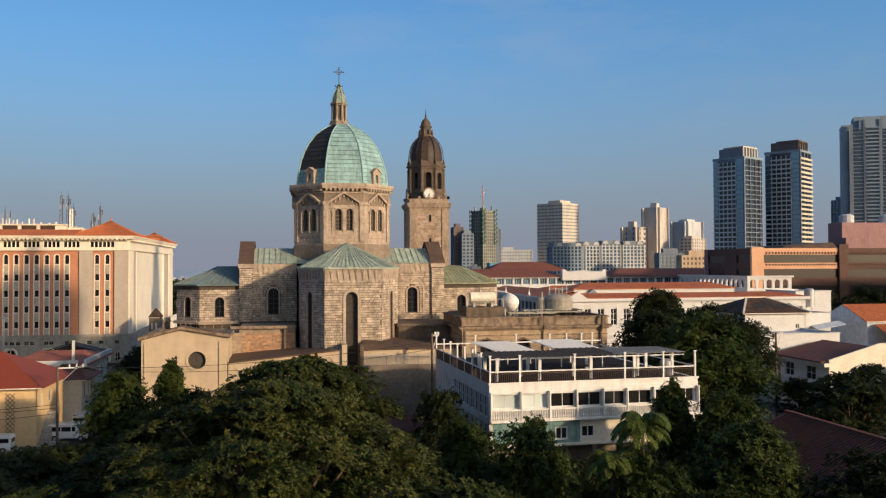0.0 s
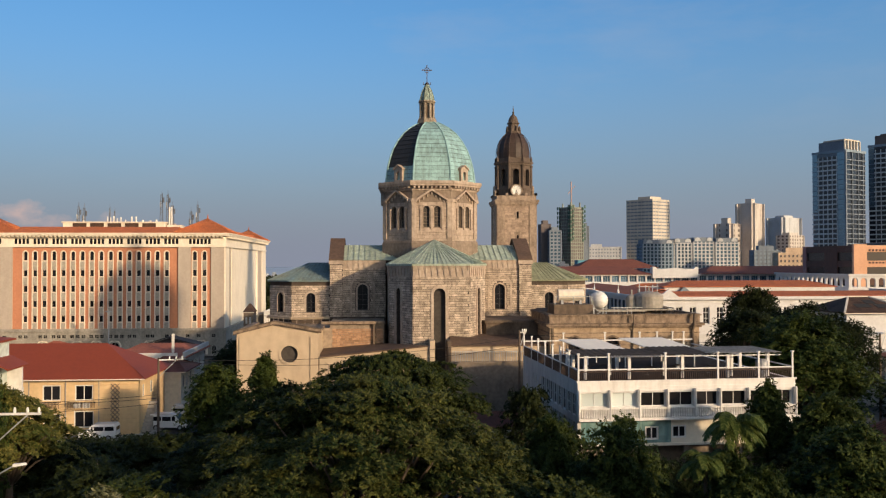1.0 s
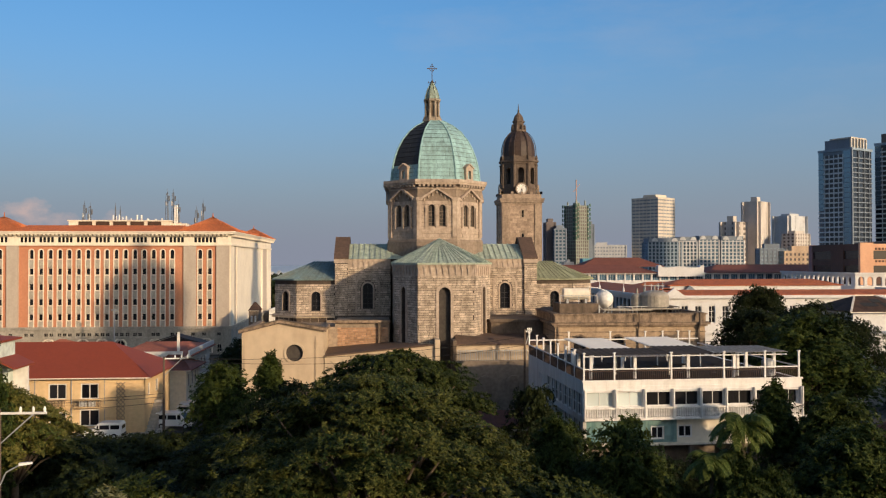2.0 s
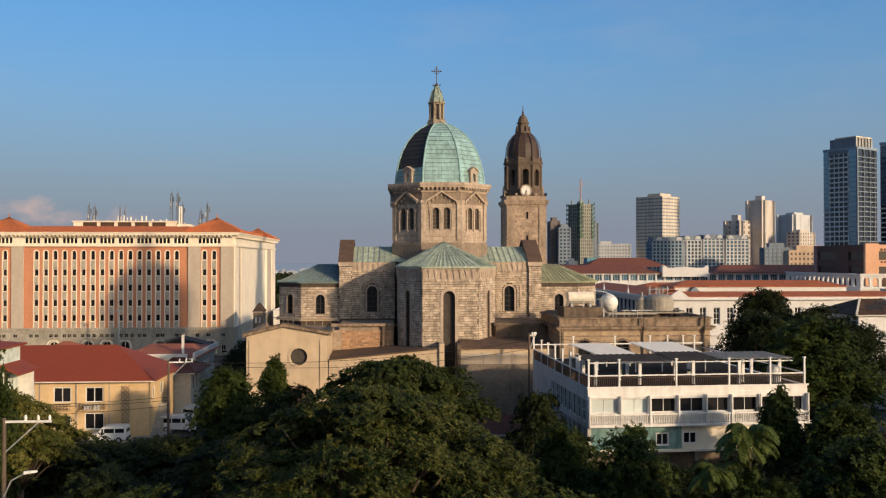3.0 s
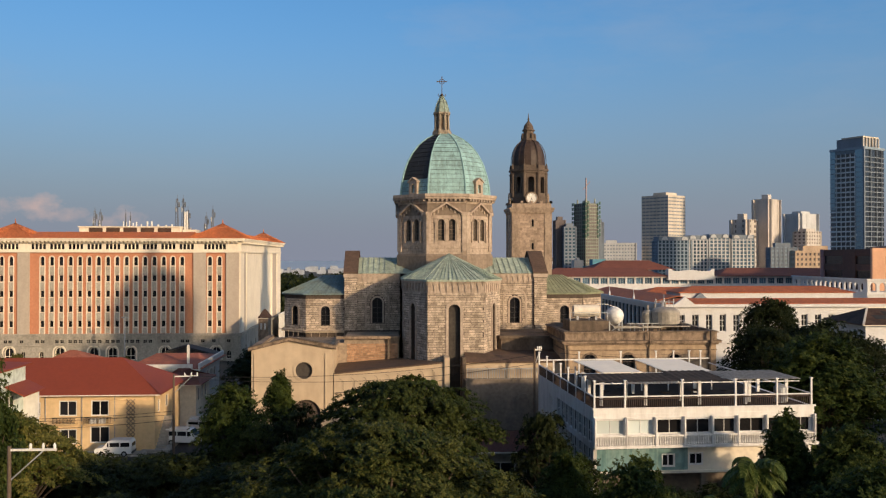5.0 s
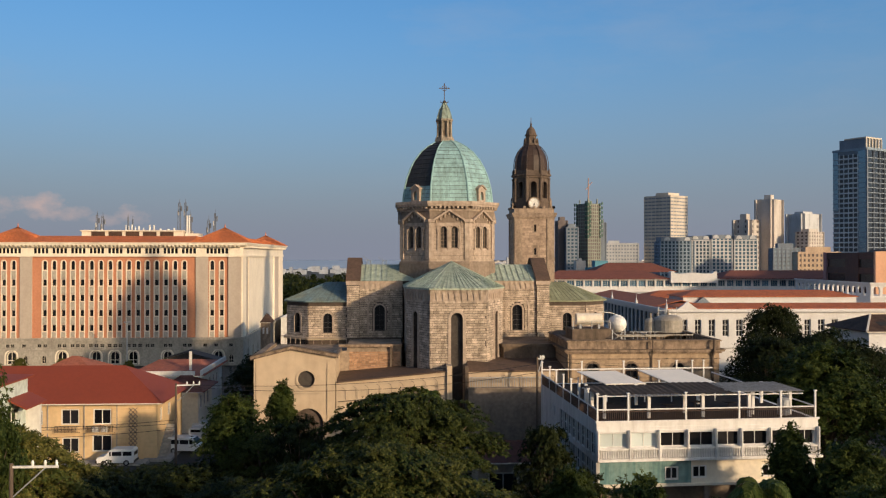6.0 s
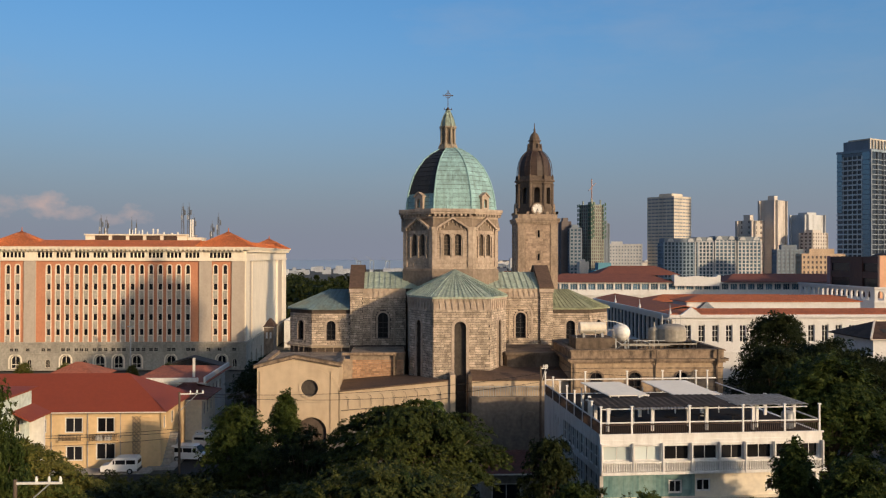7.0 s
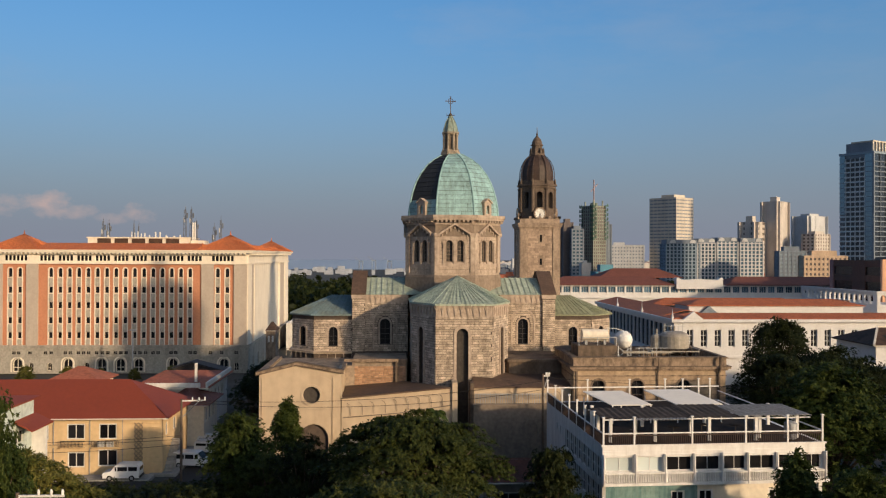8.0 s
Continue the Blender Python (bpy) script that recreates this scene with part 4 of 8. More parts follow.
for p, q in zip(pts, pts[1:]):
    cr.bar(p, q, 0.07, (0, 1, 0))
for dx, dz in ((-0.66, 0), (0.66, 0), (0, 0.62)):
    cr.box(CX + dx - 0.08, CX + dx + 0.08, CY - 0.06, CY + 0.06, 48.05 + dz, 48.21 + dz)
part("cross", cr, ROOFDK, church, "weathered metal cross with a ring")

CX = DX

# bell tower
TX, TF, TW = 26.1, 159.5, 3.66
tw, tt, tb = Shape(), Shape(), Shape()
TC = TF + TW
sq = [(TX - TW, TF), (TX + TW, TF), (TX + TW, TF + 2 * TW), (TX - TW, TF + 2 * TW)]
for i in range(4):
    p0, p1 = sq[i], sq[(i + 1) % 4]
    hs = [(TW + 0.0, TW + 0.42, 28.6, 29.9, False), (TW, TW + 0.42, 24.3, 25.5, False)]
    wall(tw, p0, p1, 0, 31.4, hs, 0.7)
    for h in hs:
        glaze(church, p0, p1, h, DARKMET, DARKGL, 0.35, 0.05, 1, 1)
        archivolt(tt, p0, p1, h, 0.14, 0.08)
    m = along(p0, p1)
    for a, b in ((0, 1.25), (2 * TW - 1.25, 2 * TW)):
        ks = [(a, -0.16), (b, -0.16), (b, 0.05), (a, 0.05)]
        tt.hexa([m @ Vector((x, y, 0)) for x, y in ks], [m @ Vector((x, y, 31.0)) for x, y in ks])
    blocks(tb, (p0[0], p0[1]), (p1[0], p1[1]), 18, 31.0, [(0, 1.3, 0, 40, False), (2 * TW - 1.3, 2 * TW, 0, 40, False), (TW - .2, TW + .6, 28.4, 30.1, False), (TW - .2, TW + .6, 24.1, 25.7, False)], 0.9, 0.45, rng)
tpart = part("tower_shaft", tw, TOWERST, church)
part("stonework", tb, mat("tower_blocks", (0.37, 0.275, 0.205), 0.9, (0.12, 0.085, 0.06), 0.6, island=0.25), tpart, kind="stuff")
for w, z0, z1 in ((TW + 0.2, 31.0, 31.3), (TW + 0.42, 31.3, 31.7), (TW + 0.55, 31.7, 32.1), (TW + 0.05, 32.1, 32.9)):
    tt.box(TX - w, TX + w, TC - w, TC + w, z0, z1)
for k in range(4):                                        # parapet piers
    for j in range(5):
        u = -TW + j * TW / 2
        x, y = ((u, -TW), (TW, u), (u, TW), (-TW, u))[k]
        tt.box(TX + x - 0.22, TX + x + 0.22, TC + y - 0.22, TC + y + 0.22, 32.9, 33.35)
belf, bt = Shape(), Shape()
bo = ring(TX, TC, 3.16)
for i in range(8):
    p1, p0 = bo[i], bo[i - 1]
    w = math.hypot(p1[0] - p0[0], p1[1] - p0[1])
    h = (w / 2 - 0.58, w / 2 + 0.58, 34.9, 38.0, True)
    wall(belf, p0, p1, 32.5, 39.3, [h], 0.5, 0.0)
    archivolt(bt, p0, p1, h, 0.16, 0.1)
    x, y = ring(TX, TC, 3.16)[i]
    bt.turned(x, y, [(0.36, 34.2), (0.3, 34.5), (0.27, 38.3), (0.4, 38.7)], 10)
    ks = along(p0, p1)
    bt.hexa([ks @ Vector(q) for q in ((0, -0.15, 34.0), (w, -0.15, 34.0), (w, 0.1, 34.0), (0, 0.1, 34.0))], [ks @ Vector(q) for q in ((0, -0.15, 34.4), (w, -0.15, 34.4), (w, 0.1, 34.4), (0, 0.1, 34.4))])
bt.prism(ring(TX, TC, 3.35), 38.7, 39.1).prism(ring(TX, TC, 3.6), 39.1, 39.45).prism(ring(TX, TC, 3.1), 39.45, 40.2)
for i in range(8):
    x, y = ring(TX, TC, 3.25)[i]
    bt.turned(x, y, [(0.2, 39.4), (0.2, 40.0), (0.05, 40.5)], 6)
belf.prism(ring(TX, TC, 1.6), 33, 39)
part("belfry", belf, SOOTST, church)
part("tower_cornice", tt, TOWERST, church)
part("belfry_trim", bt, SOOTST, church)
td = Shape()
TP = [(3.16, 40.1), (3.18, 41.1), (3.1, 42.0), (2.9, 42.9), (2.48, 43.85), (1.9, 44.6), (1.25, 45.15)]
td.turned(TX, TC, [(a, z) for a, z in TP], 16)
part("tower_dome", td, COPPERR, church, "rusty brown copper dome")
for i in range(8):
    rb = Shape()
    rb.tube([(*ring(TX, TC, a * 0.99)[i], z) for a, z in TP], [0.07] * len(TP), 5)
    part("dome_rib", rb, COPPERR, church)
tl = Shape()
tl.prism(ring(TX, TC, 1.4), 45.0, 45.4).prism(ring(TX, TC, 0.95), 45.4, 46.9).prism(ring(TX, TC, 1.15), 46.9, 47.1)
for i in range(8):
    x, y = ring(TX, TC, 1.18)[i]
    tl.turned(x, y, [(0.2, 45.4), (0.17, 46.0), (0.04, 46.5)], 6)
tl.turned(TX, TC, [(1.0, 47.1), (0.95, 47.6), (0.7, 48.2), (0.3, 48.6), (0.14, 48.9), (0.22, 49.1), (0.1, 49.35), (0.04, 50.4)], 12)
part("tower_lantern", tl, SOOTST, church)
for i in range(4):                                        # clocks
    p0, p1 = bo[(2 * i + 7) % 8], bo[(2 * i + 8) % 8]
    m = along(p0, p1)
    w = math.hypot(p1[0] - p0[0], p1[1] - p0[1])
    cfr, cfc, chd = Shape(), Shape(), Shape()
    n = 24
    for a in range(n):
        t0, t1 = 2 * math.pi * a / n, 2 * math.pi * (a + 1) / n
        quad = [(w / 2 + r * math.cos(t), 33.9 + r * math.sin(t)) for r, t in ((0.95, t0), (1.15, t0), (1.15, t1), (0.95, t1))]
        cfr.hexa([m @ Vector((u, -0.62, z)) for u, z in quad], [m @ Vector((u, -0.2, z)) for u, z in quad])
    rim = [(w / 2 + 0.97 * math.cos(2 * math.pi * a / n), 33.9 + 0.97 * math.sin(2 * math.pi * a / n)) for a in range(n)]
    cfc.hexa([m @ Vector((u, -0.5, z)) for u, z in rim], [m @ Vector((u, 0.0, z)) for u, z in rim])
    for ang, ln_ in ((-105, 0.72), (-70, 0.5)):
        e = (w / 2 + ln_ * math.cos(radians(ang)), 33.9 + ln_ * math.sin(radians(ang)))
        chd.bar(m @ Vector((w / 2, -0.54, 33.9)), m @ Vector((e[0], -0.54, e[1])), 0.09)
    for a in range(12):
        t = 2 * math.pi * a / 12
        c0, c1 = [(w / 2 + r * math.cos(t), -0.53, 33.9 + r * math.sin(t)) for r in (0.76, 0.9)]
        chd.bar(m @ Vector(c0), m @ Vector(c1), 0.06)
    ck = part("clock", cfc, CLOCKW, church, "round white clock face in a stone surround")
    part("clock_rim", cfr, TOWERST, ck)
    part("clock_dial", chd, DARKMET, ck)

# low blocks round the choir
low = Shape()
low.prism([(-15.6, 102.9), (-7.4, 102.9), (-7.4, 110.1), (1.0, 110.1), (1.0, 118.5), (-15.6, 118.5)], 0, 12.0)
low.prism([(-5.9, 110.2), (1.0, 110.2), (1.0, 118.4), (-5.9, 118.4)], 12.0, 12.7)
part("ambulatory_block", low, FLATROOF, church, "flat stained roofs beside the choir")
CREAMBRICK = mat("cream_brown_brick", (0.44, 0.26, 0.155), 0.9, (0.2, 0.12, 0.075), 0.5, island=0.3)
br = Shape()
blocks(br, (-5.6, 110.09), (0.9, 110.09), 9.3, 11.9, (), 0.55, 0.24, rng, 0.04, 0.04)
part("stonework", br, CREAMBRICK, church, kind="stuff")
dk = Shape()
dk.prism([(13.0, 110.6), (13.9, 108.5), (20.5, 108.5), (20.5, 118.4), (13.9, 118.4)], 0, 12.6)
dk.prism([(12.7, 110.4), (13.7, 108.2), (20.6, 108.2), (20.6, 118.3), (13.7, 118.3)], 12.6, 12.95)
part("ambulatory_block", dk, BLACKST, church, "soot-blackened curved wall by the choir")
# shed roofs over the low passages in front
sh = Shape()
sh.hexa([(-6.7, 102.0, 9.1), (6.2, 102.0, 10.3), (4.2, 104.7, 10.2), (0.9, 110.1, 9.9), (-6.7, 110.1, 9.3)], [(-6.7, 102.0, 9.25), (6.2, 102.0, 10.45), (4.2, 104.7, 10.35), (0.9, 110.1, 10.05), (-6.7, 110.1, 9.45)])
sh.hexa([(8.9, 102.0, 10.3), (20.6, 102.0, 10.3), (20.6, 110.5, 11.2), (12.8, 110.5, 11.2), (8.9, 104.7, 11.2)], [(8.9, 102.0, 10.45), (20.6, 102.0, 10.45), (20.6, 110.5, 11.35), (12.8, 110.5, 11.35), (8.9, 104.7, 11.35)])
part("passage_roof", sh, ROOFDK, church, "dark brown sheet lean-to roof")
pw, hooks = Shape(), []
pw.hexa([(-6.7, 102.25, 0), (6.35, 102.25, 0), (6.35, 102.75, 0), (-6.7, 102.75, 0)], [(-6.7, 102.25, 9.08), (6.35, 102.25, 10.28), (6.35, 102.75, 10.28), (-6.7, 102.75, 9.08)])
pw.box(8.75, 20.5, 102.25, 102.75, 0, 10.28)
for k in range(9):
    u = -5.6 + k * 1.35
    z = 8.5 + (u + 6.7) * 0.092
    hooks.append(Shape().tube([(u, 102.1, z - 1.5), (u, 102.05, z - 0.5), (u - 0.12, 102.0, z - 0.2), (u - 0.42, 101.95, z - 0.02)], [0.03] * 4, 6))
for k in range(5):
    u = 11.6 + k * 1.9
    hooks.append(Shape().tube([(u, 102.1, 8.4), (u, 102.05, 9.5), (u - 0.12, 102.0, 9.75), (u - 0.42, 101.95, 9.9)], [0.03] * 4, 6))
pw.box(6.35, 6.95, 101.9, 104.5, 0, 11.0)
pwo = part("passage_wall", pw, CREAM, church, "cream plastered wall under the lean-to roof")
for k_ in hooks:
    part("hook", k_, GREYBROWN, pwo, "thin bent iron hook")
part("wall_pipe", Shape().tube([(-6.5, 102.1, 6.9), (0, 102.1, 7.4), (6.2, 102.1, 8.3)], [0.06] * 3, 6), GREYBROWN, pwo)
# added black block that stands in for a shadow beside the tall window
pd = Shape().box(8.5, 8.9, 101.9, 104.4, 0, 10.9)
part("buttress", pd, BLACKST, church)
lw_ = Shape().box(8.8, 18.6, 100.9, 101.4, 0, 8.55)
lw_.box(8.7, 18.7, 100.8, 101.5, 8.4, 8.6)
for u in (12.2, 15.6):
    archivolt(lw_, (8.8, 100.9), (18.6, 100.9), (u - 8.8 - 0.7, u - 8.8 + 0.7, 4.6, 6.6, True), 0.25, 0.14)
part("yard_wall", lw_, GREYBROWN, church, "grey weathered yard wall with arched reliefs")
fe = Shape()
for k in range(33):
    fe.box(9.0 + k * 0.29, 9.06 + k * 0.29, 101.1, 101.16, 8.6, 9.85)
fe.box(8.9, 18.5, 101.1, 101.16, 9.7, 9.78)
part("railing", fe, METALG, church, "grey metal yard railing")

# gabled annex with the round window
an = Shape()
AX0, AX1, AY = -16.3, -6.8, 102.2
hz = 9.55
wall(an, (AX0, AY), (AX1, AY), 0, 11.7, [(4.9, 7.3, hz - 1.2, hz + 1.2, False), (4.6, 8.1, 0, 6.15, True)], 0.6)
n = 24
cxo = AX0 + 6.1
m = along((AX0, AY), (AX1, AY))
for a in range(n):                                        # fills the square to a round opening
    t0, t1 = 2 * math.pi * a / n, 2 * math.pi * (a + 1) / n

    def sqr(t):
        k = 1.2 / max(abs(math.cos(t)), abs(math.sin(t)))
        return (6.1 + k * math.cos(t), hz + k * math.sin(t))

    c0, c1 = [(6.1 + 1.0 * math.cos(t), hz + 1.0 * math.sin(t)) for t in (t0, t1)]
    s0, s1 = sqr(t0), sqr(t1)
    an.hexa([m @ Vector((u, 0.002, z)) for u, z in (c0, s0, s1, c1)], [m @ Vector((u, 0.5, z)) for u, z in (c0, s0, s1, c1)])
    o0, o1 = [(6.1 + 1.25 * math.cos(t), hz + 1.25 * math.sin(t)) for t in (t0, t1)]
    an.hexa([m @ Vector((u, -0.12, z)) for u, z in (c0, o0, o1, c1)], [m @ Vector((u, 0.1, z)) for u, z in (c0, o0, o1, c1)])
gb = [(AX0, 11.7), (AX1, 11.7), (AX1, 12.15), (-11.9, 13.15), (AX0, 12.0)]
an.hexa([(x, AY, z) for x, z in gb], [(x, AY + 0.6, z) for x, z in gb])
an.box(AX0, AX0 + 0.6, AY + 0.62, 118.4, 0, 12.0)
an.box(AX1 - 0.6, AX1, AY + 0.62, 110.1, 0, 12.1)
annex = part("annex_wall", an, CREAM, church, "cream plastered annex wall with a round window")
hood = Shape()
for a in range(16):                                       # broad shallow arch moulded round the window and the door
    t0, t1 = math.pi * a / 16, math.pi * (a + 1) / 16
    ks = [(6.3 + r_ * math.cos(t), z_ + r_ * math.sin(t)) for r_, t, z_ in ((3.35, t0, 8.4), (3.5, t0, 8.4), (3.5, t1, 8.4), (3.35, t1, 8.4))]
    hood.hexa([m @ Vector((u, -0.05, z)) for u, z in ks], [m @ Vector((u, 0.05, z)) for u, z in ks])
part("arch_moulding", hood.weld(), CREAM, annex)
part("door_surround", archivolt(Shape(), (AX0, AY), (AX1, AY), (4.6, 8.1, 0, 6.15, True), 0.22, 0.08), CREAM, annex)
ac = Shape()
for (xa, za), (xb, zb) in (((AX0 - 0.35, 11.95), (-11.9, 13.15)), ((-11.9, 13.15), (AX1 + 0.3, 12.15))):
    ac.hexa([(xa, AY - 0.35, za), (xb, AY - 0.35, zb), (xb, AY + 0.7, zb), (xa, AY + 0.7, za)], [(xa, AY - 0.35, za + 0.28), (xb, AY - 0.35, zb + 0.28), (xb, AY + 0.7, zb + 0.28), (xa, AY + 0.7, za + 0.28)])
ac.box(AX1 - 0.1, AX1 + 0.3, AY + 0.7, 109.8, 12.1, 12.4).box(AX1 - 0.1, 1.1, 109.7, 110.4, 12.5, 12.85).box(AX0 - 0.3, AX0 + 0.5, AY + 0.7, 118, 12.0, 12.3)
part("annex_cornice", ac, WINGST, annex)
ae = Shape()
for (xa, za), (xb, zb) in (((AX0 - 0.4, 12.24), (-11.9, 13.44)), ((-11.9, 13.44), (AX1 + 0.34, 12.44))):
    ae.hexa([(xa, AY - 0.42, za), (xb, AY - 0.42, zb), (xb, AY + 0.5, zb), (xa, AY + 0.5, za)], [(xa, AY - 0.42, za + 0.1), (xb, AY - 0.42, zb + 0.1), (xb, AY + 0.5, zb + 0.1), (xa, AY + 0.5, za + 0.1)])
    # black strip that paints the shade under the cornice
    ae.hexa([(xa, AY - 0.3, za - 0.4), (xb, AY - 0.3, zb - 0.4), (xb, AY - 0.02, zb - 0.4), (xa, AY - 0.02, za - 0.4)], [(xa, AY - 0.3, za - 0.3), (xb, AY - 0.3, zb - 0.3), (xb, AY - 0.02, zb - 0.3), (xa, AY - 0.02, za - 0.3)])
part("cornice_edge", ae, BLACKST, annex, "soot-black cornice edge with a painted shade line under it")
rd = Shape().turned(0, 0, [(1.02, 0), (1.02, 0.05)], 24)
ob = new("pane", rd.mesh("pane", LATTICE))
hold(ob, church)
ob.matrix_basis = pose(cxo, AY + 0.35, hz, 90, 0, 0)
ad = Shape().box(AX0 + 4.6, AX0 + 8.1, AY + 0.4, AY + 0.5, 0, 4.4)
ad.hexa([m @ Vector((u, 0.4, z)) for u, z in arch_pts(4.6, 8.1, 6.15)], [m @ Vector((u, 0.5, z)) for u, z in arch_pts(4.6, 8.1, 6.15)])
part("door", ad, JOINT, church, "dark timber door in the annex arch")
for x in (AX0 + 0.35, AX1 - 0.9):
    part("drainpipe", Shape().bar((x, AY - 0.1, 0), (x, AY - 0.1, 11.6), 0.08), CREAM, church)
part("drainpipe", Shape().bar((-0.3, 109.8, 9.4), (-0.3, 109.8, 12.6), 0.25), BLACKST, church)

# side wing with its arched windows and parapet
wg = Shape()
WX0, WX1, WY0, WY1 = 20.6, 38.8, 101.0, 113.0
hs = [(u - 0.75, u + 0.75, 7.6, 11.4, True) for u in (2.95, 7.6, 13.2)]
for p0, p1, hh in (((WX0, WY0), (WX1, WY0), hs), ((WX1, WY0), (WX1, WY1), []), ((WX1, WY1), (WX0, WY1), []), ((WX0, WY1), (WX0, WY0), [])):
    wall(wg, p0, p1, 0, 12.5, hh, 0.6)
for h in hs:
    glaze(church, (WX0, WY0), (WX1, WY0), h, DARKMET, DARKGL, 0.35, 0.09, 2, 3, "dark arched window of the side wing")
    part("window_surround", archivolt(Shape(), (WX0, WY0), (WX1, WY0), h, 0.2, 0.1), WINGST, church)
wg.box(WX0 + 0.6, WX1 - 0.6, WY0 + 0.6, WY1 - 0.6, 0, 12.7)
wgp = part("wing_wall", wg, WINGW, church, "stained brown stone wall of the side wing")
for z0, z1, o in ((11.8, 11.92, 0.1), (12.5, 12.72, 0.24), (12.72, 12.95, 0.5), (12.95, 13.02, 0.56), (13.02, 13.9, 0.08), (13.9, 14.02, 0.26), (14.02, 14.1, 0.14)):
    oc_ = [(WX0 - o, WY0 - o), (WX1 + o, WY0 - o), (WX1 + o, WY1 + o), (WX0 - o, WY1 + o)]
    ic_ = [(WX0 + 0.5, WY0 + 0.5), (WX1 - 0.5, WY0 + 0.5), (WX1 - 0.5, WY1 - 0.5), (WX0 + 0.5, WY1 - 0.5)]
    rim_ = Shape()
    rim_.v = [(x, y, z) for z in (z0, z1) for c in (oc_, ic_) for x, y in c]
    for i in range(4):
        k = (i + 1) % 4
        rim_.f += [(i, k, 8 + k, 8 + i), (4 + k, 4 + i, 12 + i, 12 + k), (8 + i, 8 + k, 12 + k, 12 + i), (k, i, 4 + i, 4 + k)]
    part("wing_moulding", rim_, BLACKST if z1 - z0 < 0.1 else WINGST, wgp, "soot-streaked moulding of the wing")
part("pilaster", Shape().box(WX0 + 0.25, WX0 + 0.45, WY0 - 0.18, WY0, 0, 12.5), WINGST, wgp)
for u, z1 in ((9.98, 14.1), (17.35, 14.2)):
    part("drainpipe", Shape().tube([(WX0 + u, WY0 - 0.7, z1), (WX0 + u, WY0 - 0.7, 12.9), (WX0 + u, WY0 - 0.16, 12.2), (WX0 + u, WY0 - 0.16, 0)], [0.09 if u < 12 else 0.16] * 4, 8), BLACKST, wgp, "black iron drainpipe")
for k in range(5):
    part("string_line", Shape().box(WX0 + 0.02, WX1 - 0.02, WY0 - 0.03, WY0, 7.9 + k * 0.85, 7.94 + k * 0.85), WINGST, wgp)
for x, y, w_, h_ in ((37.6, 111.9, 1.0, 0.5), (36.2, 111.6, 1.4, 0.35), (35.0, 110.6, 0.8, 0.45), (21.5, 110.8, 1.4, 0.4)):
    part("rubble_heap", Shape().prism(ring(x, y, w_, 7), 14.0, 14.0 + h_, ring(x, y, w_ * 0.4, 7)), BLACKST, wgp)
for m, c, d, a, b, o in sorted(front_stones, key=lambda k: k[3])[300:]:
    stones.hexa([m @ Vector(q) for q in ((c, o, a), (d, o, a), (d, 0.01, a), (c, 0.01, a))], [m @ Vector(q) for q in ((c, o, b), (d, o, b), (d, 0.01, b), (c, 0.01, b))])
stone_ob = part("stonework", stones, BLOCK, church, "courses of warm grey-brown stone blocks", kind="stuff")

# stones of the apse front, one by one
stone_me = Shape().box(0, 1, 0, 1, 0, 1).mesh("stone_block", BLOCKP)
front_stones.sort(key=lambda k: k[3])
for m, c, d, a, b, o in front_stones[:300]:
    ob = new("stone_block", stone_me)
    ob.parent = apse_ob
    ob.matrix_parent_inverse = Matrix.Identity(4)
    ob.matrix_basis = m @ Matrix.Translation((c, o, a)) @ Matrix.Diagonal((d - c, 0.01 - o, b - a, 1))

# ---- government palace across the square ----
PX0, PX1, PY0, PY1 = -88.2, -33.5, 192.5, 261.0
pal = thing("government_palace", "long orange and cream government building with clay tile roofs", "building", (PX0, PY0, 0))
pw_, psp, pst = Shape(), Shape(), Shape()
PB, PF, PC = 6.1, 24.0, 26.9

cols = [-84.42, -82.38, -39.87, -37.78] + [-75.77 + 1.993 * i for i in range(16)]
cols = sorted(c - PX0 for c in cols)
rows_ = [8.29, 11.55, 14.84, 18.2]
ww = 0.45
holes = []
for c in cols:
    for z in rows_:
        holes.append((c - ww, c + ww, z - 0.72, z + 0.72, False))
    holes.append((c - ww, c + ww, 20.95, 23.0, True))
wall(pw_, (PX0, PY0), (PX1, PY0), PB, PF, holes, 0.5)
part("front_wall", pw_, ORANGE, pal, "orange plastered front wall")
lab = "small dark window in a cream frame"
strips, spd = Shape(), Shape()
for h in holes:
    glaze(pal, (PX0, PY0), (PX1, PY0), h, OFFWH, DARKGL, 0.2, 0.07, 1, 1, lab)
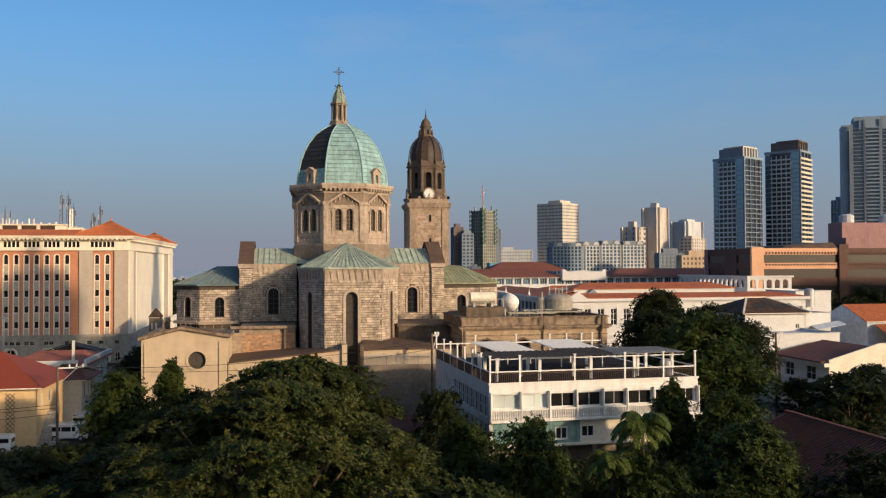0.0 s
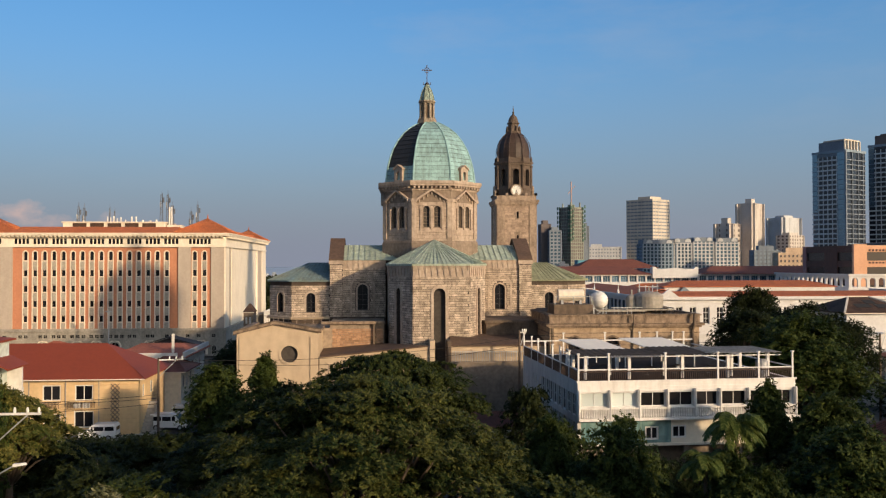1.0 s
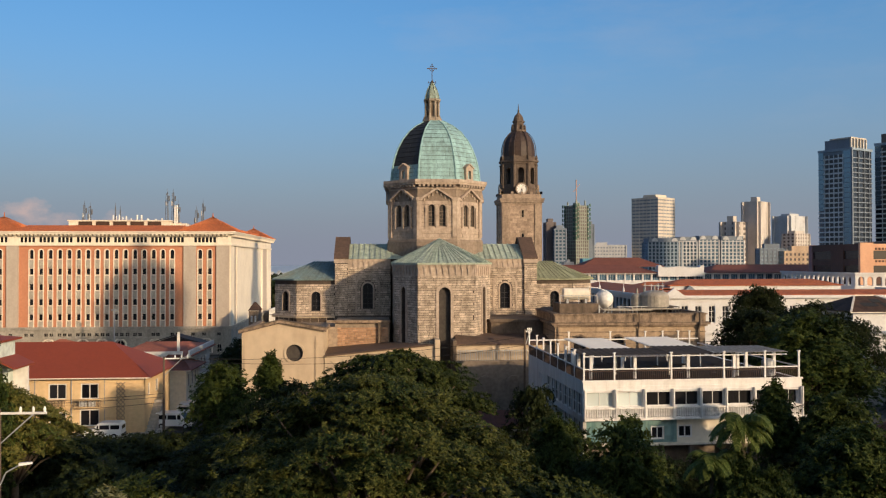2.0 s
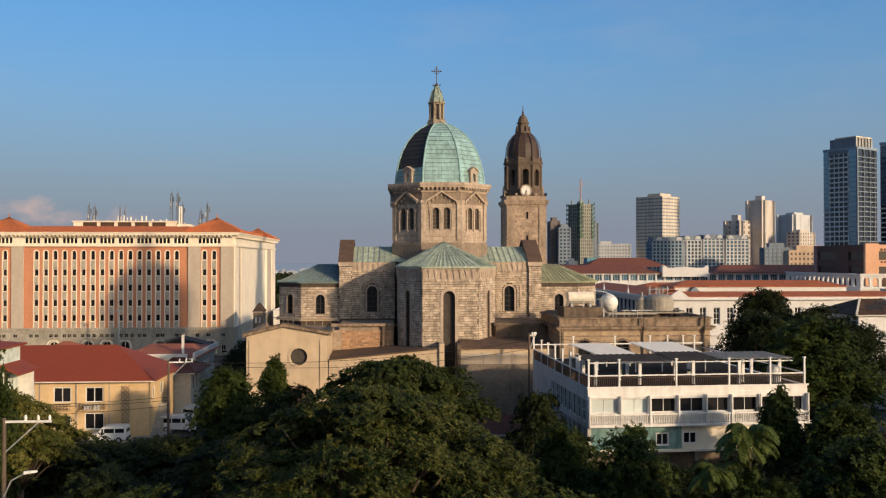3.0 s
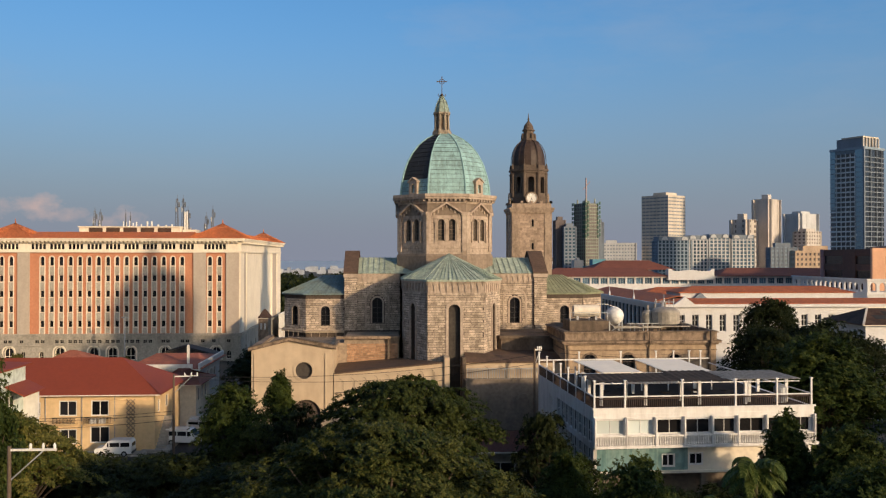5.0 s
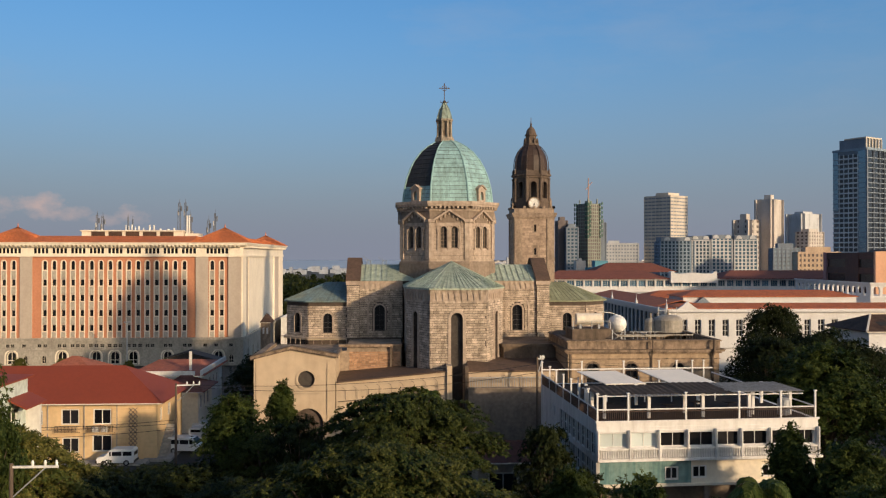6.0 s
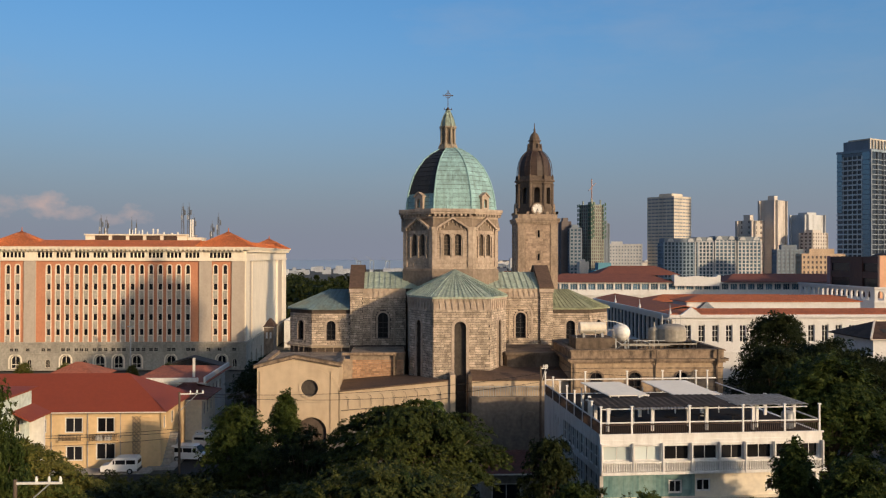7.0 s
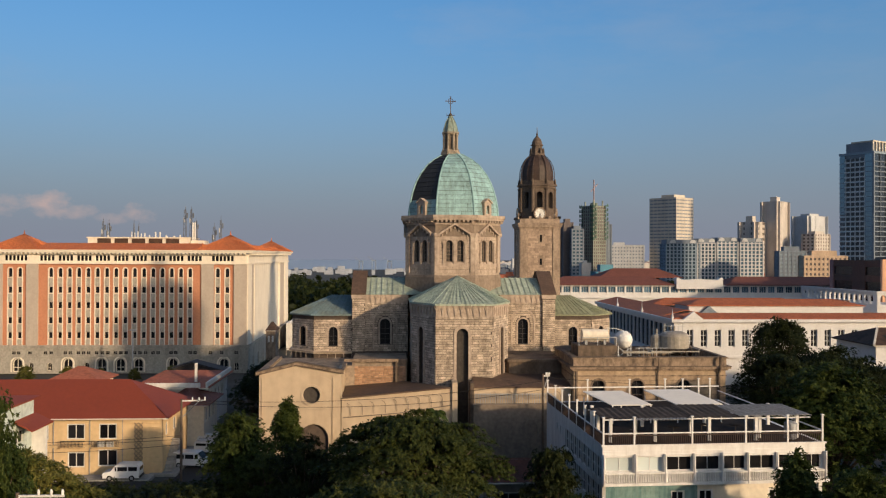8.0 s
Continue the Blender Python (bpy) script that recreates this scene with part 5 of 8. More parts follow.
for c in cols:                                            # cream surround of each window column
    x = PX0 + c
    for a, b in ((x - ww - 0.18, x - ww), (x + ww, x + ww + 0.18)):
        strips.box(a, b, PY0 - 0.14, PY0 + 0.05, PB, 22.65)
    o, i2 = arch_pts(c - ww - 0.18, c + ww + 0.18, 23.18), arch_pts(c - ww, c + ww, 23.0)
    for (a, b), (c2, d), (e, f), (k, l) in zip(o, o[1:], i2[1:], i2):
        strips.hexa([(PX0 + a, PY0 - 0.14, b), (PX0 + a, PY0 + 0.05, b), (PX0 + k, PY0 + 0.05, l), (PX0 + k, PY0 - 0.14, l)],
                    [(PX0 + c2, PY0 - 0.14, d), (PX0 + c2, PY0 + 0.05, d), (PX0 + e, PY0 + 0.05, f), (PX0 + e, PY0 - 0.14, f)])
    zz = [PB + 0.1] + [v for z in rows_ for v in (z - 0.74, z + 0.74)] + [20.9]
    for a, b in zip(zz[0::2], zz[1::2]):
        spd.box(x - ww, x + ww, PY0 - 0.05, PY0 + 0.04, a, b)
        strips.box(x - ww, x + ww, PY0 - 0.1, PY0 + 0.03, b - 0.12, b)
        for k in range(4):
            spd.box(x - ww + 0.06 + k * 0.2, x - ww + 0.14 + k * 0.2, PY0 - 0.1, PY0 - 0.05, a + 0.1, b - 0.15)
part("window_surround", strips, OFFWH, pal)
part("spandrel", spd, SPAND, pal, kind="stuff")
# broad grey-beige piers that mark off the end bays
for x0, x1 in ((-43.36, -40.67), (-36.31, PX1), (-80.94, -78.41), (PX0, -85.97)):
    part("pier", Shape().box(x0, x1, PY0 - 0.35, PY0 + 0.1, PB, PF), GREIGE, pal, "grey-beige pier")
# side and back walls
sd = Shape()
wall(sd, (PX1, PY0), (PX1, PY1), PB, PF, [], 0.5)
wall(sd, (PX1, PY1), (PX0, PY1), PB, PF, [], 0.5)
wall(sd, (PX0, PY1), (PX0, PY0), PB, PF, [], 0.5)
for y0, y1 in ((PY0, PY0 + 4.5), (PY0 + 8.3, PY0 + 9.6), (PY1 - 18.5, PY1 - 17), (PY1 - 8, PY1)):
    part("pilaster", Shape().box(PX1 + 0.002, PX1 + 0.3, y0, y1, PB, PF), OFFWH, pal)
for y0, y1 in ((PY0 + 4.5, PY0 + 8.3), (PY1 - 17, PY1 - 8)):
    part("pier", Shape().box(PX1 + 0.002, PX1 + 0.12, y0, y1, PB, PF), GREIGE, pal, "grey-beige pier")
part("side_wall", sd, OFFWH, pal, "cream plastered side wall with shallow piers")
# attic band with groups of small windows, brackets and cornice
at_, br_ = Shape(), Shape()
hs = []
groups = [(-83.17, 6), (-38.76, 6)] + [(-76.55 + 3.957 * k, 4) for k in range(9)]
for gx, n in groups:
    for i in range(n):
        u = gx - PX0 + (i - (n - 1) / 2) * 0.82
        hs.append((u - 0.34, u + 0.34, 24.5, 25.75, False))
wall(at_, (PX0 - 0.15, PY0 - 0.25), (PX1 + 0.15, PY0 - 0.25), PF, 26.2, [(a + .15, b + .15, c, d, e) for a, b, c, d, e in hs], 0.4)
for h in hs:
    glaze(pal, (PX0, PY0 - 0.25), (PX1, PY0 - 0.25), h, OFFWH, DARKGL, 0.2, 0.05, 1, 1, "small dark attic window")
at_.box(PX1 - 0.3, PX1 + 0.3, PY0, PY1, PF, 26.2).box(PX0 - 0.3, PX0 + 0.3, PY0, PY1, PF, 26.2).box(PX0, PX1, PY1 - 0.3, PY1 + 0.3, PF, 26.2)
at_.box(PX0 - 0.5, PX1 + 0.5, PY0 - 0.5, PY0 - 0.2, PF - 0.15, PF + 0.25).box(PX1 + 0.2, PX1 + 0.5, PY0 - 0.2, PY1, PF - 0.15, PF + 0.25)
for k in range(62):
    x = PX0 + 0.4 + k * (PX1 - PX0 - 0.8) / 61
    at_.hexa([(x - 0.19, PY0 - 0.25, 25.72), (x + 0.19, PY0 - 0.25, 25.72), (x + 0.19, PY0 - 0.22, 26.35), (x - 0.19, PY0 - 0.22, 26.35)],
             [(x - 0.19, PY0 - 1.2, 26.05), (x + 0.19, PY0 - 1.2, 26.05), (x + 0.19, PY0 - 1.2, 26.35), (x - 0.19, PY0 - 1.2, 26.35)])
for k in range(76):
    y = PY0 + 0.8 + k * (PY1 - PY0 - 1) / 75
    at_.box(PX1 + 0.25, PX1 + 1.15, y - 0.19, y + 0.19, 25.85, 26.35)
at_.box(PX0 - 1.3, PX1 + 1.3, PY0 - 1.3, PY1 + 1.3, 26.35, 26.7).box(PX0 - 1.5, PX1 + 1.5, PY0 - 1.5, PY1 + 1.5, 26.7, 26.95)
part("attic", at_, OFFWH, pal, "cream attic band with brackets and cornice")
# tiled roofs: long slopes and hipped ends
rf = Shape()


def tile_slope(s, a, b, c, d, n):
    """Barrel tiles as raised rolls down a slope a b (eave) to d c (ridge)."""
    a, b, c, d = (Vector(p) for p in (a, b, c, d))
    nor = (b - a).cross(((c + d) / 2 - a)).normalized()
    s.hexa([a, b, c, d], [p + nor * 0.08 for p in (a, b, c, d)])
    for i in range(n):
        f = (i + 0.5) / n
        e, t = a.lerp(b, f) + nor * 0.08, d.lerp(c, f) + nor * 0.08
        if (t - e).length > 0.4:
            s.bar(e, t, 0.13, nor)
    return s


xl, xr = -78.6, -44.0
tile_slope(rf, (xl, PY0 - 1.5, 26.95), (xr, PY0 - 1.5, 26.95), (xr, PY0 + 5, 28.4), (xl, PY0 + 5, 28.4), 60)
rf.box(PX0 + 2, PX1 - 2, PY0 + 5, PY1 - 5, 26.95, 28.3)
part("roof", rf, TILE, pal, "orange clay tile roof")
for x0, x1, y0, y1, h in ((xr - 0.4, PX1 + 1.5, PY0 - 1.5, PY0 + 13, 3.4), (PX0 - 1.5, xl + 0.4, PY0 - 1.5, PY0 + 13, 3.4), (xr + 1, PX1 + 1.5, PY1 - 12, PY1 + 1.5, 3.0)):
    s = Shape()
    ax, ay = (x0 + x1) / 2, (y0 + y1) / 2
    top = (ax, ay, 26.95 + h)
    q = [(x0, y0, 26.96), (x1, y0, 26.96), (x1, y1, 26.96), (x0, y1, 26.96)]
    for i in range(4):
        tile_slope(s, q[i], q[(i + 1) % 4], top, top, 22)
    s.turned(ax, ay, [(0.2, 26.9 + h), (0.14, 27.3 + h), (0.04, 28.0 + h)], 6)
    part("hipped_roof", s, TILE, pal, "orange clay tile hipped roof")
s = Shape()
tile_slope(s, (PX1 + 1.5, PY0 + 13, 26.95), (PX1 + 1.5, PY1 - 12, 26.95), (PX1 - 4, PY1 - 12, 28.2), (PX1 - 4, PY0 + 13, 28.2), 50)
part("roof", s, TILE, pal, "orange clay tile roof")
# penthouse with dark louvres
ph = Shape()
x0, x1 = -72.2, -49.2
ph.box(x0, x1, PY0 + 12, PY0 + 22, 28.2, 29.75)
ph.box(x0 - 0.25, x1 + 0.25, PY0 + 11.7, PY0 + 22.4, 29.75, 30.0)
ph.box(x1 + 0.3, x1 + 3.4, PY0 + 13, PY0 + 18, 28.2, 29.3)
php = part("penthouse", ph, OFFWH, pal, "cream plant room with dark louvres")
for i in range(5):
    u = -70.0 + i * 3.92
    s = Shape().box(u, u + 3.08, PY0 + 11.95, PY0 + 12.05, 28.5, 29.65)
    for k in range(5):
        s.box(u, u + 3.08, PY0 + 11.86, PY0 + 11.96, 28.55 + k * 0.22, 28.65 + k * 0.22)
    part("louvre", s.weld(), BROWNROOF, php)


def mast(x, y, top, wide, panels):
    """A lattice mast with cross rungs and upright antenna panels."""
    m_ = Shape()
    for dx, dy in ((-wide, -wide), (wide, -wide), (0, wide)):
        m_.bar((x + dx, y + dy, 28.0), (x + dx * 0.5, y + dy * 0.5, top), 0.09)
    n_ = int((top - 28) / 0.7)
    for k in range(n_):
        z = 28.4 + k * 0.7
        f_ = 1 - 0.5 * (z - 28) / (top - 28)
        a_ = wide * f_ * (1 if k % 2 else -1)
        m_.bar((x - a_, y - wide * f_, z), (x + a_, y - wide * f_, z + 0.7), 0.06)
    m_.bar((x, y, top - 0.4), (x, y, top + 0.9), 0.06)
    ob_ = part("antenna_mast", m_, ANTG, pal, "thin grey lattice antenna mast")
    for k in range(panels):
        a_ = k * 2.2
        px_, py_, pz_ = x + 0.5 * math.cos(a_), y - 0.3 + 0.3 * math.sin(a_), top - 1.4 - 1.1 * (k % 3)
        part("antenna_panel", Shape().box(px_ - 0.14, px_ + 0.14, py_ - 0.09, py_ + 0.09, pz_ - 0.6, pz_ + 0.6), WHITE if k % 2 else ANTG, ob_)


for x, top, wide, panels in ((-69.5, 33.7, 0.32, 4), (-68.2, 33.4, 0.4, 6), (-62.4, 33.2, 0.12, 0), (-61.3, 32.6, 0.12, 0), (-50.5, 36.6, 0.4, 2), (-49.1, 36.6, 0.35, 2), (-48.0, 34.0, 0.5, 9), (-43.7, 32.6, 0.4, 5), (-42.2, 34.2, 0.25, 3)):
    mast(x, 207, top, wide, panels)
for x in (-48.6, -48.1):
    part("antenna_panel", Shape().turned(x, 206.4, [(0.2, 28.3), (0.2, 33.4), (0.1, 33.6)], 8), WHITE, pal, "tall white antenna drum")
for x, w, z in ((-62.8, 0.35, 31.4), (-62.1, 0.3, 31.2), (-61.4, 0.4, 31.5), (-60.6, 0.3, 31.0), (-59.8, 0.45, 31.2), (-58.7, 0.3, 30.7), (-57.3, 0.5, 31.4), (-56.3, 0.5, 31.4), (-54.8, 0.6, 30.6), (-53.0, 0.7, 30.5), (-51.6, 0.5, 30.7)):
    part("roof_unit", Shape().turned(x, 206.6, [(w * 0.4, 30.0), (w * 0.4, z - 0.2), (w * 0.25, z - 0.1)], 8), WHITE, pal)
# rusticated grey base with arches
bs, bt_ = Shape(), Shape()
hs, small = [], []
for c in (-82.51, -71.83, -64.6, -60.61, -56.73, -49.31, -38.32):
    u = c - PX0
    if u < 56:
        hs.append((u - 1.0, u + 1.0, 0.4, 3.3, True))
for c in (-79.6, -75.7, -67.8, -35.6):
    u = c - PX0
    hs.append((u - 0.5, u + 0.5, 0.6, 2.4, True))
for c in (-83.4, -82.4, -80, -76.7, -75.5, -72.5, -71.4, -69.7, -68.6, -67.5, -65.8, -64.6, -63.4, -61.8, -60.6, -59.5, -57.7, -56.5, -55.3, -53.7, -52.6, -49.8, -48.8, -45.7, -44.6, -41.3, -38.9, -35.7):
    u = c - PX0
    small.append((u - 0.45, u + 0.45, 4.1, 4.85, False))
wall(bs, (PX0 - 0.4, PY0 - 0.6), (PX1 + 0.5, PY0 - 0.6), 0, PB, [(a + .4, b + .4, c, d, e) for a, b, c, d, e in hs + small], 0.7)
wall(bs, (PX1 + 0.5, PY0 - 0.6), (PX1 + 0.5, PY1), 0, PB, [(u, u + 1.6, 0.4, 3.3, True) for u in range(6, 54, 7)], 0.7)
bs.box(PX0 - 0.4, PX0 + 0.1, PY0 + 0.2, PY1, 0, PB).box(PX0, PX1, PY1 - 0.1, PY1 + 0.5, 0, PB)
for h in hs + small:
    glaze(pal, (PX0, PY0 - 0.6), (PX1, PY0 - 0.6), h, OFFWH if h[1] - h[0] > 0.95 else GREYST, DARKGL, 0.3, 0.16 if h[1] - h[0] > 1.5 else 0.07, 2, 2, "dark arched ground floor window" if h[4] else "small dark window in the stone base")
for u in range(6, 54, 7):
    glaze(pal, (PX1 + 0.5, PY0 - 0.6), (PX1 + 0.5, PY1), (u, u + 1.6, 0.4, 3.3, True), OFFWH, DARKGL, 0.3, 0.12, 2, 2, "dark arched side window")
bt_.box(PX0 - 0.7, PX1 + 0.8, PY0 - 0.95, PY0 - 0.55, 5.6, 6.2).box(PX1 + 0.45, PX1 + 0.85, PY0 - 0.55, PY1, 5.6, 6.2).box(PX0 - 0.6, PX1 + 0.7, PY0 - 0.8, PY0 - 0.55, 3.55, 3.8)
for h in hs:
    archivolt(bt_, (PX0, PY0 - 0.6), (PX1, PY0 - 0.6), h, 0.14, 0.1)
sur = Shape()
for h in hs:
    if h[1] - h[0] > 1.5:
        archivolt(sur, (PX0, PY0 - 0.6), (PX1, PY0 - 0.6), (h[0] - 0.14, h[1] + 0.14, h[2], h[3] + 0.14, True), 0.3, 0.16)
part("arch_surround", sur, OFFWH, pal, "white arched window surrounds", kind="stuff")
base_ob = part("base_wall", bs, GREYST, pal, "grey weathered stone ground floor")
part("string_course", bt_, GREYST, base_ob)

# ---- white building with the roof terrace ----
wb = thing("terrace_building", "white two-storey building with a covered roof terrace", "building", (0, 0, 0))
WL, WD = 19.3, 22.0
wbs, wtr = Shape(), Shape()
DK = 10.15
big = []
bays = [0.0, 2.7, 5.25, 7.75, 10.2, 12.45, 15.0, 19.3]
for i, (a, b) in enumerate(zip(bays, bays[1:])):
    if b - a > 3:
        big.append((a + 0.3, a + 2.2, 8.0, 9.2, False))
        big.append((a + 2.5, b - 0.3, 8.0, 9.2, False))
    else:
        big.append((a + 0.22, b - 0.12, 8.0, 9.2, False))
lowh = [(6.0, 7.2, 5.05, 6.2, False), (8.4, 9.7, 5.15, 6.25, False), (14.6, 15.9, 5.1, 6.2, False)]
wall(wbs, (0, 0), (WL, 0), 6.9, DK, big, 0.3)
lows = Shape()
wall(lows, (0, 0.5), (WL, 0.5), 4.75, 6.9, lowh, 0.3)
lows.box(-0.05, WL, 0.3, 3.0, 4.55, 4.75)
# undercroft added where the foot lies dark; its dark plaster stands for shade
part("undercroft_wall", Shape().box(0.3, WL - 0.3, 2.6, 2.9, -0.2, 4.55), GREYBROWN, wb, "undercroft wall, its plaster darkened for shade")
for x in (0.2, 4.9, 9.7, 14.5, 19.1):
    part("undercroft_column", Shape().box(x - 0.2, x + 0.2, 0.5, 0.9, -0.2, 4.55), GREYBROWN, wb)
sideh = [(k * 1.6 + 8.6, k * 1.6 + 9.95, 7.1, 9.0, False) for k in range(8)] + [(k * 1.6 + 8.6, k * 1.6 + 9.95, 4.7, 6.6, False) for k in range(8)] + [(6.3, 6.8, 7.9, 8.8, False), (5.0, 5.4, 8.2, 8.9, False)]
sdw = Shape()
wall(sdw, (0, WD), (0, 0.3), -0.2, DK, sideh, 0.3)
part("side_wall", sdw, SIDEW, wb, "grimy white side wall, its paint darkened for shade")
wall(wbs, (WL, 0.3), (WL, WD), -0.2, DK, [], 0.3)
wall(wbs, (WL, WD), (0, WD), -0.2, DK, [], 0.3)
part("wall", wbs, TERRW, wb, "white painted wall, streaked with dirt")
part("lower_wall", lows, OFFWH, wb, "stained cream lower wall")
tl_ = Shape()
wall(tl_, (0.1, 0.44), (8.3, 0.44), 4.8, 6.84, [(5.9, 7.1, 5.05, 6.2, False)], 0.05)
part("wall_panel", tl_, TEALW, wb, "faded teal painted patch of wall")
for i, h in enumerate(big):
    glaze(wb, (0, 0), (WL, 0), h, TERRW, GREENGL if i < 2 else DARKGL, 0.12, 0.06, 2, 1, "frosted pale window" if i < 2 else "dark sliding window in a white frame")
for h in lowh:
    glaze(wb, (0, 0.5), (WL, 0.5), h, TERRW, DARKGL, 0.05, 0.14, 2, 1, "dark window in a thick white frame")
for h in sideh:
    glaze(wb, (0, WD), (0, 0.3), h, TERRW, DARKGL, 0.1, 0.08, 2, 2, "dark window in a white frame")
fl_ = Shape().box(0.3, WL - 0.3, 0.3, WD - 0.3, 9.75, DK - 0.02)
part("terrace_floor", fl_, DECK, wb, "dark terrace floor")
for z0, z1, o in ((9.3, 9.42, 0.1), (9.42, 10.1, 0.06), (10.1, 10.24, 0.16), (9.2, 9.26, 0.16), (9.66, 9.72, 0.1), (7.92, 8.0, 0.1), (6.85, 7.08, 0.35)):
    wtr.box(-o if z0 > 9 else 0.02, WL + o, -o, 0.0, z0, z1)
for b in bays:
    wtr.box(b - 0.11, b + 0.11, -0.34 if b not in (0.0,) else -0.3, 0.0, 7.0, 9.45)
    wtr.box(b - 0.03, b + 0.05, -0.42, -0.34, 6.9, 9.5)
part("band", wtr, TERRW, wb)
bal = Shape().turned(0, 0, [(0.05, 0), (0.09, 0.12), (0.04, 0.34), (0.07, 0.5), (0.05, 0.74)], 6).mesh("baluster", TERRW)
n = 92
for k in range(n):
    x = 0.25 + k * (WL - 0.5) / (n - 1)
    placed("baluster", bal, wb, pose(x, -0.25, 7.08))
part("balcony_rail", Shape().box(0, WL, -0.35, -0.16, 7.82, 7.95), TERRW, wb)
# terrace: posts, dark railing, sheet canopy, shade cloths
post = Shape().box(-0.07, 0.07, -0.07, 0.07, 0, 2.3).box(-0.12, 0.12, -0.12, 0.12, 2.3, 2.4).mesh("post", TERRW)
fr = [0.05, 2.7, 7.7, 12.4, 16.1, 19.2]
for x in fr:
    placed("post", post, wb, pose(x, 0.1, DK))
for y in (3, 6, 9, 12, 15, 18, 21.8):
    placed("post", post, wb, pose(0.05, y, DK))
for x in (4.5, 9.2, 13.2, 15.2, 17.0, 18.3):
    placed("post", post, wb, pose(x, WD - 0.1, DK))
for x, y in ((1.1, 1.6), (5.0, 1.6), (4.2, 4.5), (9.8, 1.6), (8.9, 3.5), (13.9, 1.4), (14.7, 2.4), (18.0, 2.2), (0.5, 3.4), (18.2, 8.0), (12, 8), (6, 8), (1.2, 8)):
    placed("column", Shape().box(-0.13, 0.13, -0.13, 0.13, 0, 2.02).mesh("column", TERRW) if "column" not in bpy.data.meshes else bpy.data.meshes["column"], wb, pose(x, y, DK - 0.02))
rl = Shape()
for z in (0.95,):
    rl.box(0, WL, 0.06, 0.14, DK + z, DK + z + 0.1).box(0.02, 0.1, 0.1, WD, DK + z, DK + z + 0.1).box(0.1, WL, WD - 0.15, WD - 0.05, DK + z + 0.5, DK + z + 0.62).box(WL - 0.1, WL, 0.1, WD, DK + z, DK + z + 0.1)
part("handrail", rl, TERRW, wb)
dp = Shape()
for k in range(110):
    x = 0.1 + k * (WL - 0.2) / 109
    dp.box(x - 0.022, x + 0.022, 0.07, 0.12, DK, DK + 0.95)
for k in range(150):
    y = 0.2 + k * (WD - 0.3) / 149
    dp.box(0.03, 0.08, y - 0.04, y + 0.04, DK, DK + 0.95)
dp.box(0.1, WL - 0.1, 0.07, 0.12, DK + 0.78, DK + 0.86).box(0.03, 0.08, 0.1, WD - 0.1, DK + 0.8, DK + 0.88)
part("railing", dp, RAILBR, wb, "dark metal railing along the terrace edge")
cn = Shape()


def corrugated(s, x0, x1, y0, y1, z0, z1, step=0.3, amp=0.06):
    n = max(2, round((x1 - x0) / step))
    xs = [x0 + (x1 - x0) * i / n for i in range(n + 1)]
    for i, (a, b) in enumerate(zip(xs, xs[1:])):
        ha, hb = (amp, 0) if i % 2 else (0, amp)
        s.hexa([(a, y0, z0 + ha), (b, y0, z0 + hb), (b, y1, z1 + hb), (a, y1, z1 + ha)], [(a, y0, z0 + ha + .02), (b, y0, z0 + hb + .02), (b, y1, z1 + hb + .02), (a, y1, z1 + ha + .02)])


corrugated(cn, 0.3, 9.4, 1.4, 5.6, 12.15, 12.3)
corrugated(cn, 8.0, 12.2, 1.1, 6.2, 12.2, 12.4)
part("canopy", cn, CANOPY, wb, "grey corrugated sheet canopy")
for k in range(34):                                       # open slats of the pergola roof
    x = 12.3 + k * 0.19
    part("slat", Shape().box(x, x + 0.1, 0.9, 6.3, 12.3 + 0.02 * (k % 3), 12.36 + 0.02 * (k % 3)), SLATW, wb)
for k in range(16):
    x = 3.0 + k * 0.3
    part("slat", Shape().box(x, x + 0.13, 0.6, 1.9, 12.12, 12.18), SLATW, wb)
for y in (1.2, 3.6, 6.0):
    part("purlin", Shape().box(0.3, 18.7, y - 0.05, y + 0.05, 12.05, 12.14), TERRW, wb)
for x0, x1, y0, y1, z0, z1 in ((1.9, 6.1, 9.3, 14.0, 11.85, 12.45), (8.2, 13.0, 9.2, 14.2, 11.85, 12.5)):
    s = Shape()
    s.hexa([(x0 + 1.6, y0, z0), (x1 + 1.3, y0, z0), (x1 - 0.2, y1, z1), (x0, y1, z1)], [(x0 + 1.6, y0, z0 + .08), (x1 + 1.3, y0, z0 + .08), (x1 - 0.2, y1, z1 + .08), (x0, y1, z1 + .08)])
    part("shade_cloth", s, TARP, wb, "white stretched shade cloth")
    for x, y in ((x0 + 1.7, y0 + .1), (x1 + 1.2, y0 + .1), (x1 - 0.3, y1 - .1), (x0 + .1, y1 - .1)):
        part("shade_post", Shape().bar((x, y, DK), (x, y, 11.95), 0.1), TERRW, wb)
s = Shape().turned(17.3, 1.9, [(0.55, DK), (0.55, DK + 1.3), (0.3, DK + 1.5)], 16)
part("water_tank", s, METALG, wb, "steel water tank")
for k, (x, y) in enumerate(((2.2, 5), (4.6, 6.5), (7.5, 4), (10.5, 5), (13.5, 4.6), (15.6, 7))):
    t = thing("terrace_table", "dark round terrace table", "table", (0, 0, 0), "terrace tables")
    part("tabletop", Shape().turned(0, 0, [(0.6, 0.72), (0.6, 0.76)], 16), DECK, t)
    part("table_leg", Shape().turned(0, 0, [(0.25, 0), (0.05, 0.05), (0.05, 0.72)], 8), DARKMET, t)
    a = radians(2.5)
    t.location = (17.05 + x * math.cos(a) - y * math.sin(a), 71.4 + x * math.sin(a) + y * math.cos(a), DK - 0.02)
wb.matrix_basis = pose(17.05, 71.4, 0, 0, 0, 2.5)

